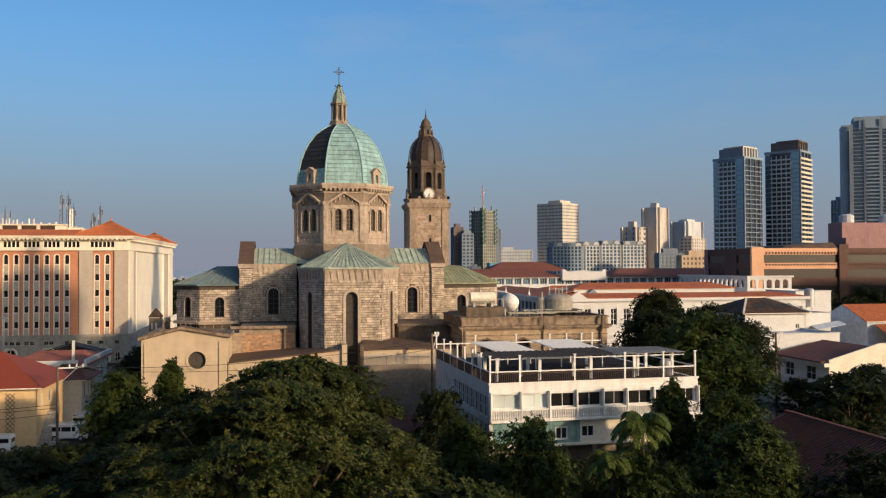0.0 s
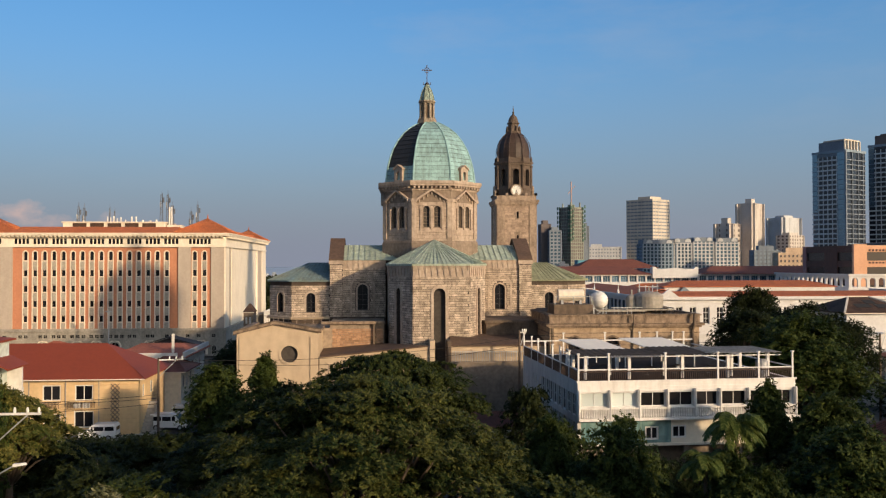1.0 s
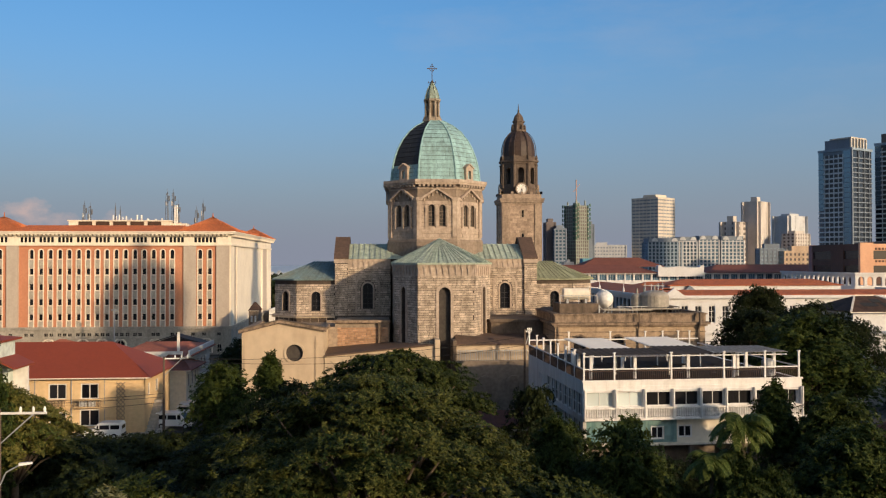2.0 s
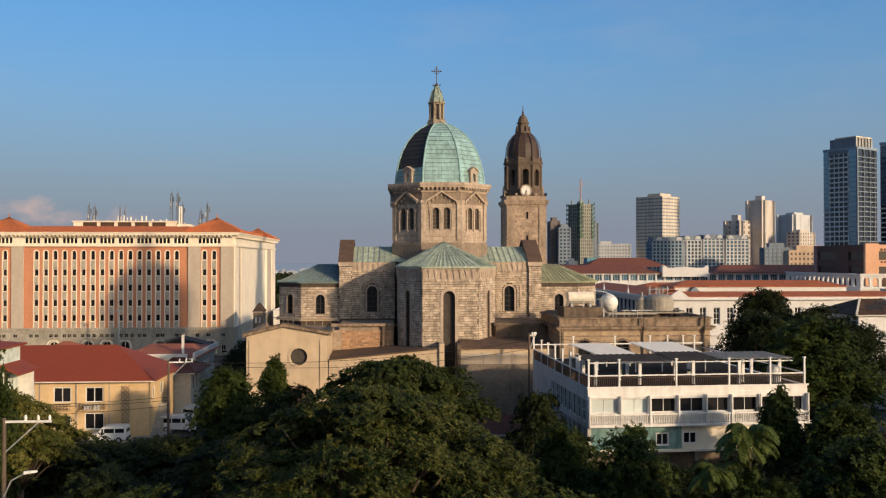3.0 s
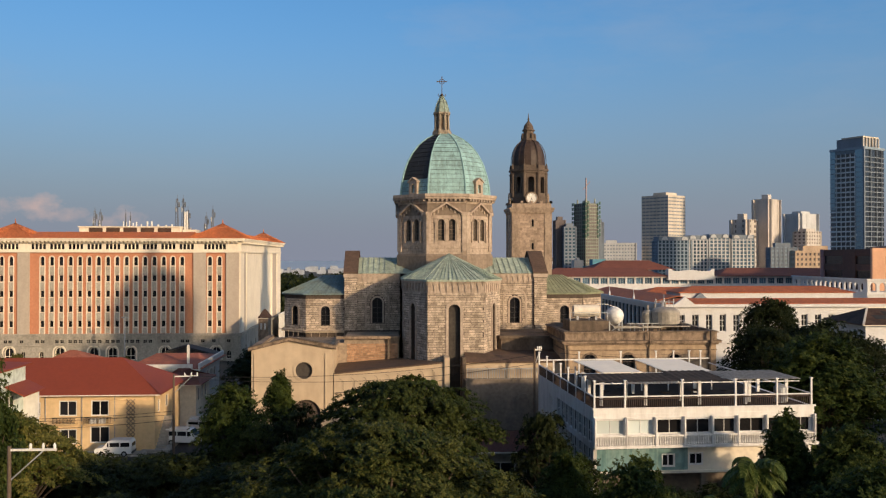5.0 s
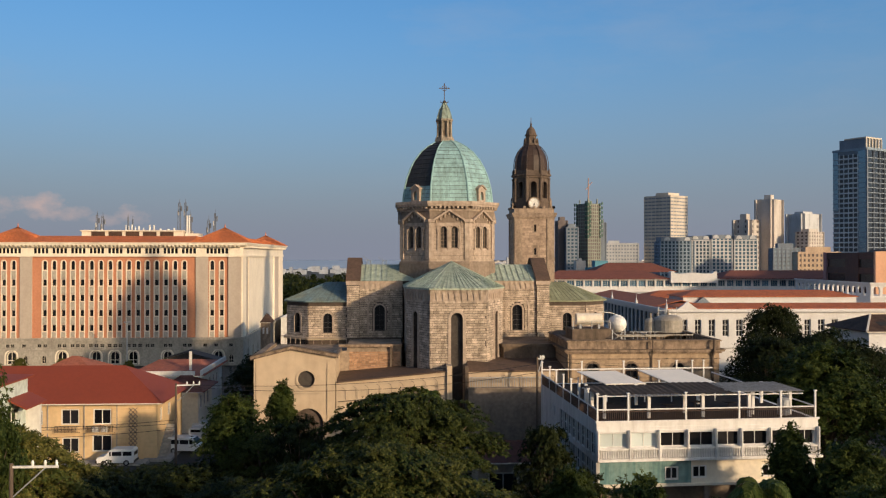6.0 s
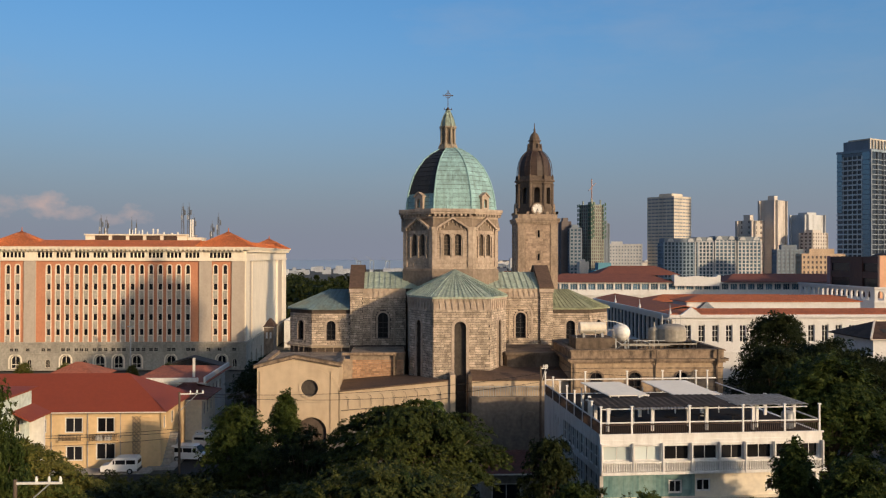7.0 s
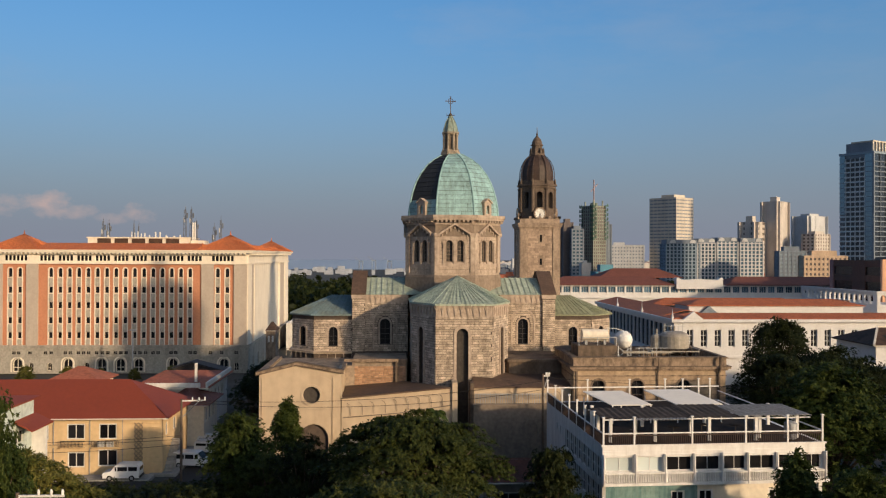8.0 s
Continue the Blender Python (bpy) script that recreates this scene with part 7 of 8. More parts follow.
bx = house("white_end_block", "plain white stair block with a flat roof", 112.6, 121.4, 177.5, 190, 14.2, CLEANW, CONC, 0)

mall = thing("brown_office", "brown and orange office block with long window bands", "building", (133, 231.5, 0))
part("core", Shape().box(133, 250, 231.7, 259, 0, 24.6), DARKGL, mall)
part("window_band", Shape().box(136.4, 250, 231.5, 231.7, 0, 24.6), BROWNGL, mall, "brown tinted window bands")
s = Shape()
for z0, z1 in ((0, 6.4), (9.0, 11.4), (14.0, 16.4), (19.0, 20.8), (23.2, 25.1)):
    # sun and shade are painted: upper left bands orange, the others brown
    part("front_band", Shape().box(136.4, 160.5, 231.2, 231.5, z0, z1), ORANGECL if z0 > 17 else BROWNCL, mall, "cladding band painted orange for sunlight" if z0 > 17 else "cladding band painted brown for shade")
    part("front_band", Shape().box(163.5, 250, 231.2, 231.5, z0, z1), BROWNCL, mall, "cladding band painted brown for shade")
s = Shape()
for z0, z1 in ((0, 6.4), (9.0, 11.4), (14.0, 16.4), (19.0, 20.8), (23.2, 25.1)):
    s.box(132.7, 133, 232, 258, z0, z1)
for x in (160.5, 185, 210):
    s.box(x, x + 3, 230.6, 231.4, 0, 26.2)
s.box(132.6, 133.02, 240, 247, 0, 25.1)
part("side_band", s, BROWNCL, mall, "brown cladding bands", kind="stuff")
part("corner_pier", Shape().box(132.5, 134, 258, 260, 0, 25.2), PINK, mall)
part("corner_pier", Shape().box(132.6, 136.4, 231.0, 232.0, 0, 25.4), ORANGECL, mall)
dn = Shape()
for k in range(60):
    dn.box(137 + k * 1.0, 137.5 + k * 1.0, 231.05, 231.25, 23.4, 24.0)
    dn.box(137 + k * 1.0, 137.5 + k * 1.0, 231.05, 231.25, 20.0, 20.5)
part("panel", dn, BROWNCL, mall, kind="stuff")
part("roof_block", Shape().box(168, 250, 240, 247, 25.1, 33.2).box(166.5, 180, 236, 240, 25.1, 28.4), PINK, mall, "dusty pink roof storeys")
part("roof_slab", Shape().hexa([(146, 236, 25.1), (163.5, 236, 25.1), (163.5, 260, 25.1), (146, 260, 25.1)], [(147, 238, 26.0), (163.5, 238, 27.0), (163.5, 258, 27.0), (147, 258, 26.0)]), ROOFDK, mall, "dark low roof")
for x in (172, 186):
    part("roof_tank", Shape().turned(x, 243.5, [(2.2, 33.2), (2.2, 35.4), (1.2, 36.0)], 12), FARWHITE, mall)


# ---- towers of the skyline ----


def tower(name, label, x, y, w, d, h, turn, wall_m, glass_m, storey=3.2, bay=3.6, band=0.45, mull=0.35, crown=None, group="skyline towers", base=0.0, crown_m=None):
    """A tower block: a glazed core, with floor bands and mullions as real ribs round it."""
    e = thing(name, label, "tower", (0, 0, 0), group)
    part("glazing", Shape().box(-w / 2, w / 2, -d / 2, d / 2, 0, h), glass_m, e)
    s = Shape()
    n = int(h / storey)
    for i in range(n + 1):
        z = i * storey
        s.box(-w / 2 - 0.3, w / 2 + 0.3, -d / 2 - 0.3, d / 2 + 0.3, z, min(z + storey * band, h + 0.4))
    part("floor_band", s, wall_m, e, kind="stuff")
    s = Shape()
    for length, ax in ((w, 0), (d, 1)):
        k = max(1, round(length / bay))
        for i in range(k + 1):
            u = -length / 2 + i * length / k
            q = bay * mull / 2
            for sg in (-1, 1):
                if ax == 0:
                    y0 = sg * d / 2
                    s.box(u - q, u + q, y0 - 0.36, y0 + 0.36, 0, h)
                else:
                    x0 = sg * w / 2
                    s.box(x0 - 0.36, x0 + 0.36, u - q, u + q, 0, h)
    part("mullion", s, wall_m, e, kind="stuff")
    s = Shape()
    for cx, cy, cw, cd, ch in crown or ((0, 0, w * 0.6, d * 0.6, 3.5),):
        s.box(cx - cw / 2, cx + cw / 2, cy - cd / 2, cy + cd / 2, h, h + ch)
    part("crown", s, crown_m or wall_m, e)
    e.matrix_basis = pose(x, y, base - 0.25, 0, 0, turn)
    return e


def residential_tower(label, x, y, w, d, h, turn, lit_side, crown_m):
    """A balcony tower: glass corner shafts, stacked balcony bands on one face, floor lines on the other, and a framed crown."""
    e = thing("twin_tower", label, "tower", (0, 0, 0), "twin towers")
    part("core", Shape().box(-w / 2, w / 2, -d / 2, d / 2, 0, h), SLATEGL, e)
    st, low = 3.3, h * 0.58
    band, dark, post, line, shaft, sunny = (Shape() for _ in range(6))
    for k in range(int(h / st)):
        z = k * st
        y1 = d * (0.5 if z < low else 0.34)
        band.box(-w / 2 - 1.0, -w / 2, -d * 0.26, y1, z, z + 0.95)
        for f in (-0.2, -0.06, 0.08, 0.22):                 # recessed balcony doors
            dark.box(-w / 2 - 0.25, -w / 2 - 0.05, d * f - 0.6, d * (f + 0.08), z + 0.95, z + st - 0.5)
        for f in (-0.26, -0.12, 0.02, 0.16, 0.3):
            post.box(-w / 2 - 0.7, -w / 2, d * f, d * f + 0.45, z + 0.95, z + st)
        line.box(-w / 2 - 0.55, -w / 2, -d * 0.5, -d * 0.26, z, z + 0.35)
        if z >= low:
            line.box(-w / 2 - 0.55, -w / 2, d * 0.34, d * 0.5, z, z + 0.35)
        # sunlight on this side is painted: cream bands instead of grey lines
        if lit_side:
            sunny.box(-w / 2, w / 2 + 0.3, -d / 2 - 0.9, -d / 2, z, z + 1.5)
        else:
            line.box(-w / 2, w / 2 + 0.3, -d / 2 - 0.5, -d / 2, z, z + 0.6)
    shaft.box(-w / 2 - 0.45, -w / 2 - 0.05, -d * 0.5, -d * 0.26, 0, h + 0.6).box(-w / 2 - 0.45, -w / 2 - 0.05, d * 0.34, d * 0.5, low, h + 0.6)
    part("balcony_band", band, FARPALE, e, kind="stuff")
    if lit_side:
        part("balcony_band", sunny, FARCREAM, e, "balcony bands painted cream for the sunlit side", kind="stuff")
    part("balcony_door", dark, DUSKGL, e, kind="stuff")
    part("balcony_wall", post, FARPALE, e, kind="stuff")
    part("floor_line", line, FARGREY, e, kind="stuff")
    part("glass_shaft", shaft, TOWERGL, e, "blue glass corner shaft")
    fins = Shape().box(-w / 2 - 0.8, -w / 2 + 0.3, -d / 2 - 0.8, -d / 2 + 0.3, 0, h + 1)
    for f in (-0.2, 0.1, 0.35):
        fins.box(w * f, w * f + 0.5, -d / 2 - 0.7, -d / 2, 0, h)
    part("corner_fin", fins, FARGREY, e, kind="stuff")
    part("roof_parapet", Shape().box(-w / 2 - 0.6, w / 2 + 0.4, -d / 2 - 0.6, d / 2 + 0.4, h, h + 1.6), FARBLUE, e)
    part("crown", Shape().box(-w * 0.42, w * 0.3, -d * 0.42, d * 0.36, h + 1.6, h + 8.0), crown_m, e, "dark plant storeys")
    cap = Shape().box(-w * 0.44, w * 0.33, -d * 0.45, d * 0.2, h + 8.0, h + 8.9)
    for k in range(6):
        u = -w * 0.44 + k * w * 0.77 / 5
        cap.box(u - 0.4, u + 0.4, -d * 0.46, -d * 0.42, h + 1.6, h + 8.0)
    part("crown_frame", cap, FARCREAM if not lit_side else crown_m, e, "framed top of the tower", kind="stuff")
    e.matrix_basis = pose(x, y, -0.25, 0, 0, turn)
    return e


residential_tower("tall grey-white residential tower with blue glass", 315.0, 568, 23, 24, 94.5, 29, False, FARGREY)
residential_tower("tall residential tower, one side painted cream for sunlight", 359.5, 576, 22, 25, 101.0, 37, True, FARDARK)
# the tallest tower: glass shafts between pale piers
e = thing("glass_tower", "very tall dark blue-grey glass tower", "tower", (0, 0, 0), "skyline towers")
part("core", Shape().box(-20, 22, -14, 14, 0, 141), SLATEGL, e)
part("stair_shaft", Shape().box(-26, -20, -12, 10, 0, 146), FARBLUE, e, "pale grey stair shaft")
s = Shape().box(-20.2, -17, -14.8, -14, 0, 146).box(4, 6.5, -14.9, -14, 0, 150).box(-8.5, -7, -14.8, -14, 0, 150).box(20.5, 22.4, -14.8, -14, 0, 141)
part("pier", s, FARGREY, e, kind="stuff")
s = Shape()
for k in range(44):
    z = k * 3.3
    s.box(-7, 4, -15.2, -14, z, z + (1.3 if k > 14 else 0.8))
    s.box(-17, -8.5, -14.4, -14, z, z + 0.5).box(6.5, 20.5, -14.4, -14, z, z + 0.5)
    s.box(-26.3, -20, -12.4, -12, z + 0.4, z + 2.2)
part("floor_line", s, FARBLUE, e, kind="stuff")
part("crown", Shape().box(-16, 18, -11, 11, 141, 153).box(-12, 12, -14, -11, 141, 150), FARBLUE, e)
e.matrix_basis = pose(520, 700, -0.25, 0, 0, -30)
tower("glass_tower", "dark slab beside the glass tower", 506, 725, 9, 14, 80, 20, FARGREY, SLATEGL, 3.2, 4, 0.3, 0.3)
tower("white_tower", "white office tower with dark window bands", 292, 915, 31, 33, 88, 38, FARCREAM, FARGREY, 3.6, 5, 0.62, 0.12, ((3, 0, 20, 16, 4),))
tower("beige_tower", "beige stepped apartment tower", 439, 990, 24, 18, 90, 40, FARBEIGE, FARBEIGE, 6, 13, 0.5, 0.5, ((0, 0, 8, 8, 6),))
tower("beige_tower", "lower beige wing of the apartment tower", 411, 985, 26, 18, 66, 40, FARBEIGE, FARDARK, 6, 12, 0.5, 0.6, ((-6, 0, 8, 8, 7),))
tower("white_tower", "pale tower with sunlit white cladding", 495, 1020, 33, 20, 75, 30, FARWHITE, FARWHITE, 7, 14, 0.5, 0.5, ((0, 0, 18, 12, 3),))
tower("beige_block", "beige block in front of the pale tower", 478, 970, 28, 16, 52, 30, FARBEIGE, FARDARK, 4, 5, 0.5, 0.5)
e = tower("unfinished_tower", "concrete tower under construction with green netting", 193, 850, 16.5, 16.5, 76, 30, mat("netted_concrete", (0.28, 0.31, 0.26), 0.9, sc=0.05), FARDARK, 3.4, 2.7, 0.26, 0.26, ((-6, -6, 1, 1, 5), (6, 6, 1, 1, 6), (6, -6, 1, 1, 5), (-6, 6, 1, 1, 4), (0, 0, 5, 5, 3)))
s = Shape()
for k in (0, 1, 6, 7):
    for j in range(8):
        s.box(-9.6 + k * 2.6, -8.2 + k * 2.6, -10.1, -9.5, 42 + j * 4.5 + (k % 2) * 1.5, 45 + j * 4.5 + (k % 2) * 1.5)
        s.box(-10.1, -9.5, -9.6 + k * 2.6, -8.2 + k * 2.6, 42 + j * 4.5, 45 + j * 4.5)
ob = tagged(new("safety_netting", s.mesh("safety_netting", FARGREEN)), "green safety netting", kind="stuff")
ob.parent = e
s = Shape()
s.bar((0, 0, 74), (0, 0, 102), 0.8).bar((-4, 0, 90), (5, 0, 98), 0.5)
ob = new("crane", s.mesh("crane", mat("faded_crane_paint", (0.42, 0.27, 0.23), 0.8)))
ob.parent = e
tower("slab_block", "dark brown slab block beside the tower", 164, 840, 8.5, 14, 59, 0, FARDARK, FARDARK, 4, 5)
tower("slab_block", "blue-grey slab block with glass bands", 171.5, 830, 11, 12, 52, 0, FARGREY, BLUEGL, 3.4, 4)
tower("slab_block", "plain grey slab block far off", 211, 870, 6, 12, 58, 0, FARGREY, FARGREY, 3.4, 4)
tower("white_block", "low white office block far off", 247, 925, 34, 20, 38, -15, FARWHITE, FARGREY, 3.6, 3.2, 0.6, 0.5, ((-9, 0, 12, 10, 3),))
for x, w, h, m, t in ((242, 29, 37, FARBLUE, 0), (262.5, 15.5, 38, FARWHITE, 0), (281, 17.5, 39, FARWHITE, 0), (302, 20, 38.5, FARWHITE, 0)):
    e = tower("apartment_block", "white and blue apartment block with arched gables", x, 735, w, 16, h, t, FARBLUE if m is FARBLUE else FARWHITE, BLUEGL, 3.1, 3.4, 0.27, 0.34, ((0, 0, w * 0.96, 15, 3.6),), "apartment blocks", crown_m=FARGREY)
    for k in (-0.3, 0.3):
        a = Shape()
        pts = [(k * w + 2.6 * math.cos(math.pi * i / 8), h + 0.6 + 3.0 * math.sin(math.pi * i / 8)) for i in range(9)]
        a.hexa([(u, -8.4, z) for u, z in pts], [(u, -6.5, z) for u, z in pts])
        ob = new("arched_gable", a.mesh("arched_gable", FARWHITE))
        ob.parent = e
tower("orange_block", "orange-tinted low block with many windows", 270.5, 540, 25.5, 12, 26.7, -10, mat("far_orange_plaster", (0.54, 0.40, 0.28), 0.8, sc=0.05), FARDARK, 3.2, 2.6, 0.5, 0.5)
tower("grey_block", "pale blue-grey block among towers", 314, 680, 20, 14, 31, -10, FARGREY, FARBLUE, 3.2, 3.6)
tower("teal_block", "low teal-painted concrete block", 103.5, 430, 11, 12, 18.5, 0, mat("far_teal_plaster", (0.10, 0.26, 0.34), 0.8, sc=0.05), FARDARK, 3.2, 3.6)

# far city: low blocks out to the horizon, too many to count
rg = random.Random(21)
fc = {m.name: Shape() for m in (FARWHITE, FARBEIGE, FARGREY, FARDARK, RUSTROOF)}
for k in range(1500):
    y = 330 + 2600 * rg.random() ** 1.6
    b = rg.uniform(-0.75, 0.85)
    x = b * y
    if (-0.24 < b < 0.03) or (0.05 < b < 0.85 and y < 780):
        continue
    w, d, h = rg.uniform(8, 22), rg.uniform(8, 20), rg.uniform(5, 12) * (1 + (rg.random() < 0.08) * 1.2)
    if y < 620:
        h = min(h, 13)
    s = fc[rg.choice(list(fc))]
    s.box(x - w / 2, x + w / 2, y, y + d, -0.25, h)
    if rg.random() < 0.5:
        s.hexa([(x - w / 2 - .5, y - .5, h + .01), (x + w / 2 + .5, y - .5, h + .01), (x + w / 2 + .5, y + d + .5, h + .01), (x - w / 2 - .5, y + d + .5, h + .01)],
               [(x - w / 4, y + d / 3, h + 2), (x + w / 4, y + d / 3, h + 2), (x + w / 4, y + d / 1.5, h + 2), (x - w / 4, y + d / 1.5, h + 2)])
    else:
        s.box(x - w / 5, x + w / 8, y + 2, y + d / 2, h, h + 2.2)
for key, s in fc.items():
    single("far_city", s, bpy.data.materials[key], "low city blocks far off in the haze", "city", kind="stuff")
# harbour cranes and pale sheds beyond the woods
for x, y, h in ((-70, 1520, 22), (-48, 1540, 24), (-20, 1530, 22)):
    e = thing("harbour_crane", "pale harbour crane far off by the water", "crane", (x, y, 0), "harbour cranes")
    part("mast", Shape().bar((x, y, -0.25), (x, y, h * 0.7), 1.2).bar((x + 6, y, -0.25), (x + 6, y, h * 0.7), 1.2).box(x - 1, x + 7, y - 1, y + 1, h * 0.66, h * 0.72), FARGREY, e)
    part("jib", Shape().bar((x + 3, y, h * 0.7), (x - 8, y, h), 0.8), FARGREY, e)
rg = random.Random(4)
s = Shape()
for k in range(34):
    x, y = rg.uniform(-190, 40), rg.uniform(1100, 1450)
    w = rg.uniform(4, 16)
    s.box(x - w / 2, x + w / 2, y, y + 10, -0.25, rg.uniform(4, 9))
single("harbour_sheds", s, HAZEGR, "harbour sheds far off, painted haze grey", "sheds", kind="stuff")

single("harbour_hall", Shape().box(-150, -126, 1000, 1016, -0.25, 9).box(-143, -130, 1001, 1014, 9, 12), FARWHITE, "white harbour hall far off beyond the trees", "hall")

# ---- trees ----


def tree_mesh(seed, radius, height, crown_low, pads, leaf, per, leaf_m, thick=0.16, droop=0.35, cone=0.9, size=(0.15, 0.26), lay=0.25, full=2, rough=1.1, rays=0):
    """Trunk with limbs, and a crown of single leaves that lie in spreading sprays, layer over layer. Returns two meshes."""
    r = random.Random(seed)
    t = Shape()
    fork = max(crown_low * 0.75, 1.2)
    t.tube([(0, 0, -0.4), (0.1, 0, fork * 0.5), (0.05, 0.1, fork)], [radius * 0.05 + 0.12, radius * 0.042 + 0.08, radius * 0.036 + 0.06], 9)
    v, f = [], []
    gold = math.pi * (3 - math.sqrt(5))
    for k in range(pads):
        q = math.sqrt((k + 0.5) / pads)
        a = k * gold + r.uniform(-0.3, 0.3)
        inner = r.random() < 0.3
        rad = radius * q * (0.94 + 0.22 * noise.noise(Vector((math.cos(a) * 1.5, math.sin(a) * 1.5, seed)))) * (0.8 if inner else 0.93)
        z = crown_low + (height - crown_low) * (1 - cone * q ** full) * (r.uniform(0.45, 0.8) if inner else r.uniform(0.86, 1.0)) + rough * noise.noise(Vector((rad * math.cos(a) * 0.3, rad * math.sin(a) * 0.3, seed + 5)))
        out = Vector((math.cos(a), math.sin(a), 0))
        side = Vector((-out.y, out.x, 0))
        c = out * rad + Vector((0, 0, z))
        pr = radius * r.uniform(*size)
        long = r.uniform(1.2, 1.9)
        if k % 3 == 0:
            m = Vector((c.x * 0.5, c.y * 0.5, fork + (z - fork) * 0.62))
            t.tube([(0.05, 0.1, fork - 0.2), m, c - Vector((0, 0, 0.15))], [radius * 0.016 + 0.04, radius * 0.01 + 0.03, 0.02], 5)
        tilt = r.uniform(-0.25, lay)
        for j in range(per // 7):                           # tufts of leaves over the spray
            d = math.sqrt(r.random())
            b = r.uniform(0, 2 * math.pi)
            if rays:                                        # twigs that fan out from the limb's end
                b = (round(b / 6.2832 * rays) + 0.5 * (k % 2)) / rays * 6.2832 + r.gauss(0, 0.17)
            u, w_ = d * math.cos(b) * pr * long, d * math.sin(b) * pr * 0.85
            p = c + out * u + side * w_ + Vector((0, 0, -droop * (u * u + w_ * w_) / max(pr, 0.1) * 0.5 + tilt * u + r.gauss(0, thick) * pr))
            lean = (out * 0.35 + Vector((r.gauss(0, 0.35), r.gauss(0, 0.35), 0.85))).normalized()
            e1 = lean.cross(Vector((r.gauss(0, 1), r.gauss(0, 1), r.gauss(0, 1)))).normalized()
            e2 = lean.cross(e1)
            turn0 = r.uniform(0, 6.28)
            for q2 in range(7):
                b = turn0 + q2 * gold
                w = (e1 * math.cos(b) + e2 * math.sin(b) + lean * r.uniform(-0.35, 0.5) + Vector((0, 0, -0.2))).normalized()
                l = leaf * r.uniform(0.7, 1.45)
                s = w.cross(lean + Vector((r.gauss(0, .3), r.gauss(0, .3), 0))).normalized() * l * r.uniform(0.2, 0.28)
                n = s.cross(w).normalized() * l * 0.10
                i = len(v)
                v += [tuple(p), tuple(p + w * l * 0.5 + s - n), tuple(p + w * l), tuple(p + w * l * 0.5 - s - n)]
                f += [(i, i + 1, i + 2), (i, i + 2, i + 3)]
    cm = bpy.data.meshes.new("crown")
    cm.from_pydata(v, [], f)
    cm.materials.append(leaf_m)
    return t.mesh("trunk", BARK, True), cm


def tree(meshes, label, at, turn=0, scale=1.0, group=""):
    e = new("tree")
    tagged(e, label, "tree", group)
    for name, me in zip(("trunk", "crown"), meshes):
        ob = new(name, me)
        ob.parent = e
    w, h = scale if isinstance(scale, tuple) else (scale, scale)
    e.matrix_basis = pose(*at, 0, 0, turn) @ Matrix.Diagonal((w, w, h, 1))
    return e


broad = tree_mesh(1, 10.0, 14.4, 4.0, 240, 0.20, 735, LEAFM, thick=0.05, cone=0.62, size=(0.10, 0.19), rays=7)
spread = tree_mesh(11, 9.6, 12.9, 3.4, 210, 0.22, 560, LEAF, thick=0.05, cone=0.5, size=(0.10, 0.19), full=3, rays=7)
pale = tree_mesh(12, 1.5, 12.5, 7.0, 34, 0.2, 210, LEAFP, thick=0.3, cone=0.5, size=(0.22, 0.4))
broad2 = tree_mesh(2, 7.0, 11.8, 2.0, 110, 0.27, 385, LEAF, thick=0.10, cone=0.8, size=(0.12, 0.22))
golden = tree_mesh(3, 5.4, 11.2, 4.6, 120, 0.24, 300, LEAFY, thick=0.08, droop=0.75, cone=0.62, size=(0.13, 0.24), lay=0.1, rough=2.2)
dense = tree_mesh(4, 8.6, 17.0, 1.5, 170, 0.27, 560, LEAFD, thick=0.2, cone=0.6, size=(0.13, 0.24), full=4)
shrub = tree_mesh(5, 3.0, 6.0, 0.6, 50, 0.30, 220, LEAFY, thick=0.35)
darker = tree_mesh(9, 8.6, 17.0, 1.5, 75, 0.6, 203, LEAFD, thick=0.2, cone=0.6, size=(0.16, 0.3), full=4)
lower = tree_mesh(10, 7.0, 11.8, 1.2, 80, 0.32, 301, LEAFD, thick=0.12, cone=0.8, size=(0.15, 0.27))
hedge = tree_mesh(8, 1.9, 3.4, 0.3, 26, 0.26, 210, LEAFD, thick=0.3, cone=0.7, size=(0.3, 0.5))
bushy = tree_mesh(7, 4.2, 10.4, 0.8, 110, 0.25, 364, LEAFG, thick=0.25, cone=0.62, size=(0.18, 0.3))
column_ = tree_mesh(6, 1.9, 10.4, 1.2, 80, 0.26, 280, LEAFG, thick=0.5, cone=0.35, size=(0.28, 0.42))
G1 = "trees in the garden before the cathedral"
G2 = "dense trees by the houses"
tree(broad, "broad dark green shade tree with a layered crown", (-0.4, 45.0, 0), 10, 1.0, G1)
tree(spread, "broad dark green shade tree before the choir", (1.3, 72.0, 0), 130, (0.86, 0.98), G1)
tree(broad2, "dark green garden tree", (-10.5, 40, 0), 80, 0.9, G1)
tree(broad2, "dark green garden tree in the shade", (8.5, 40, 0), 200, 0.85, G1)
tree(dense, "tall dense dark tree behind the terrace building", (45.4, 101, 0), 0, (0.72, 0.84), G2)
tree(dense, "dense dark tree beside the houses", (55.4, 100, 0), 230, (0.62, 0.8), G2)
tree(dense, "tall dense dark tree behind the terrace building", (51.2, 101, 0), 130, (0.66, 0.88), G2)
tree(dense, "tall dense dark tree by the wing", (60.2, 134, 0), 40, (0.64, 0.94), G2)
tree(bushy, "dense leafy tree beside the terrace building", (45.6, 89, 0), 60, (1.5, 1.46), G2)
tree(darker, "dark tree close beside the terrace building", (13.4, 74, 0), 60, (0.3, 0.55), G1)
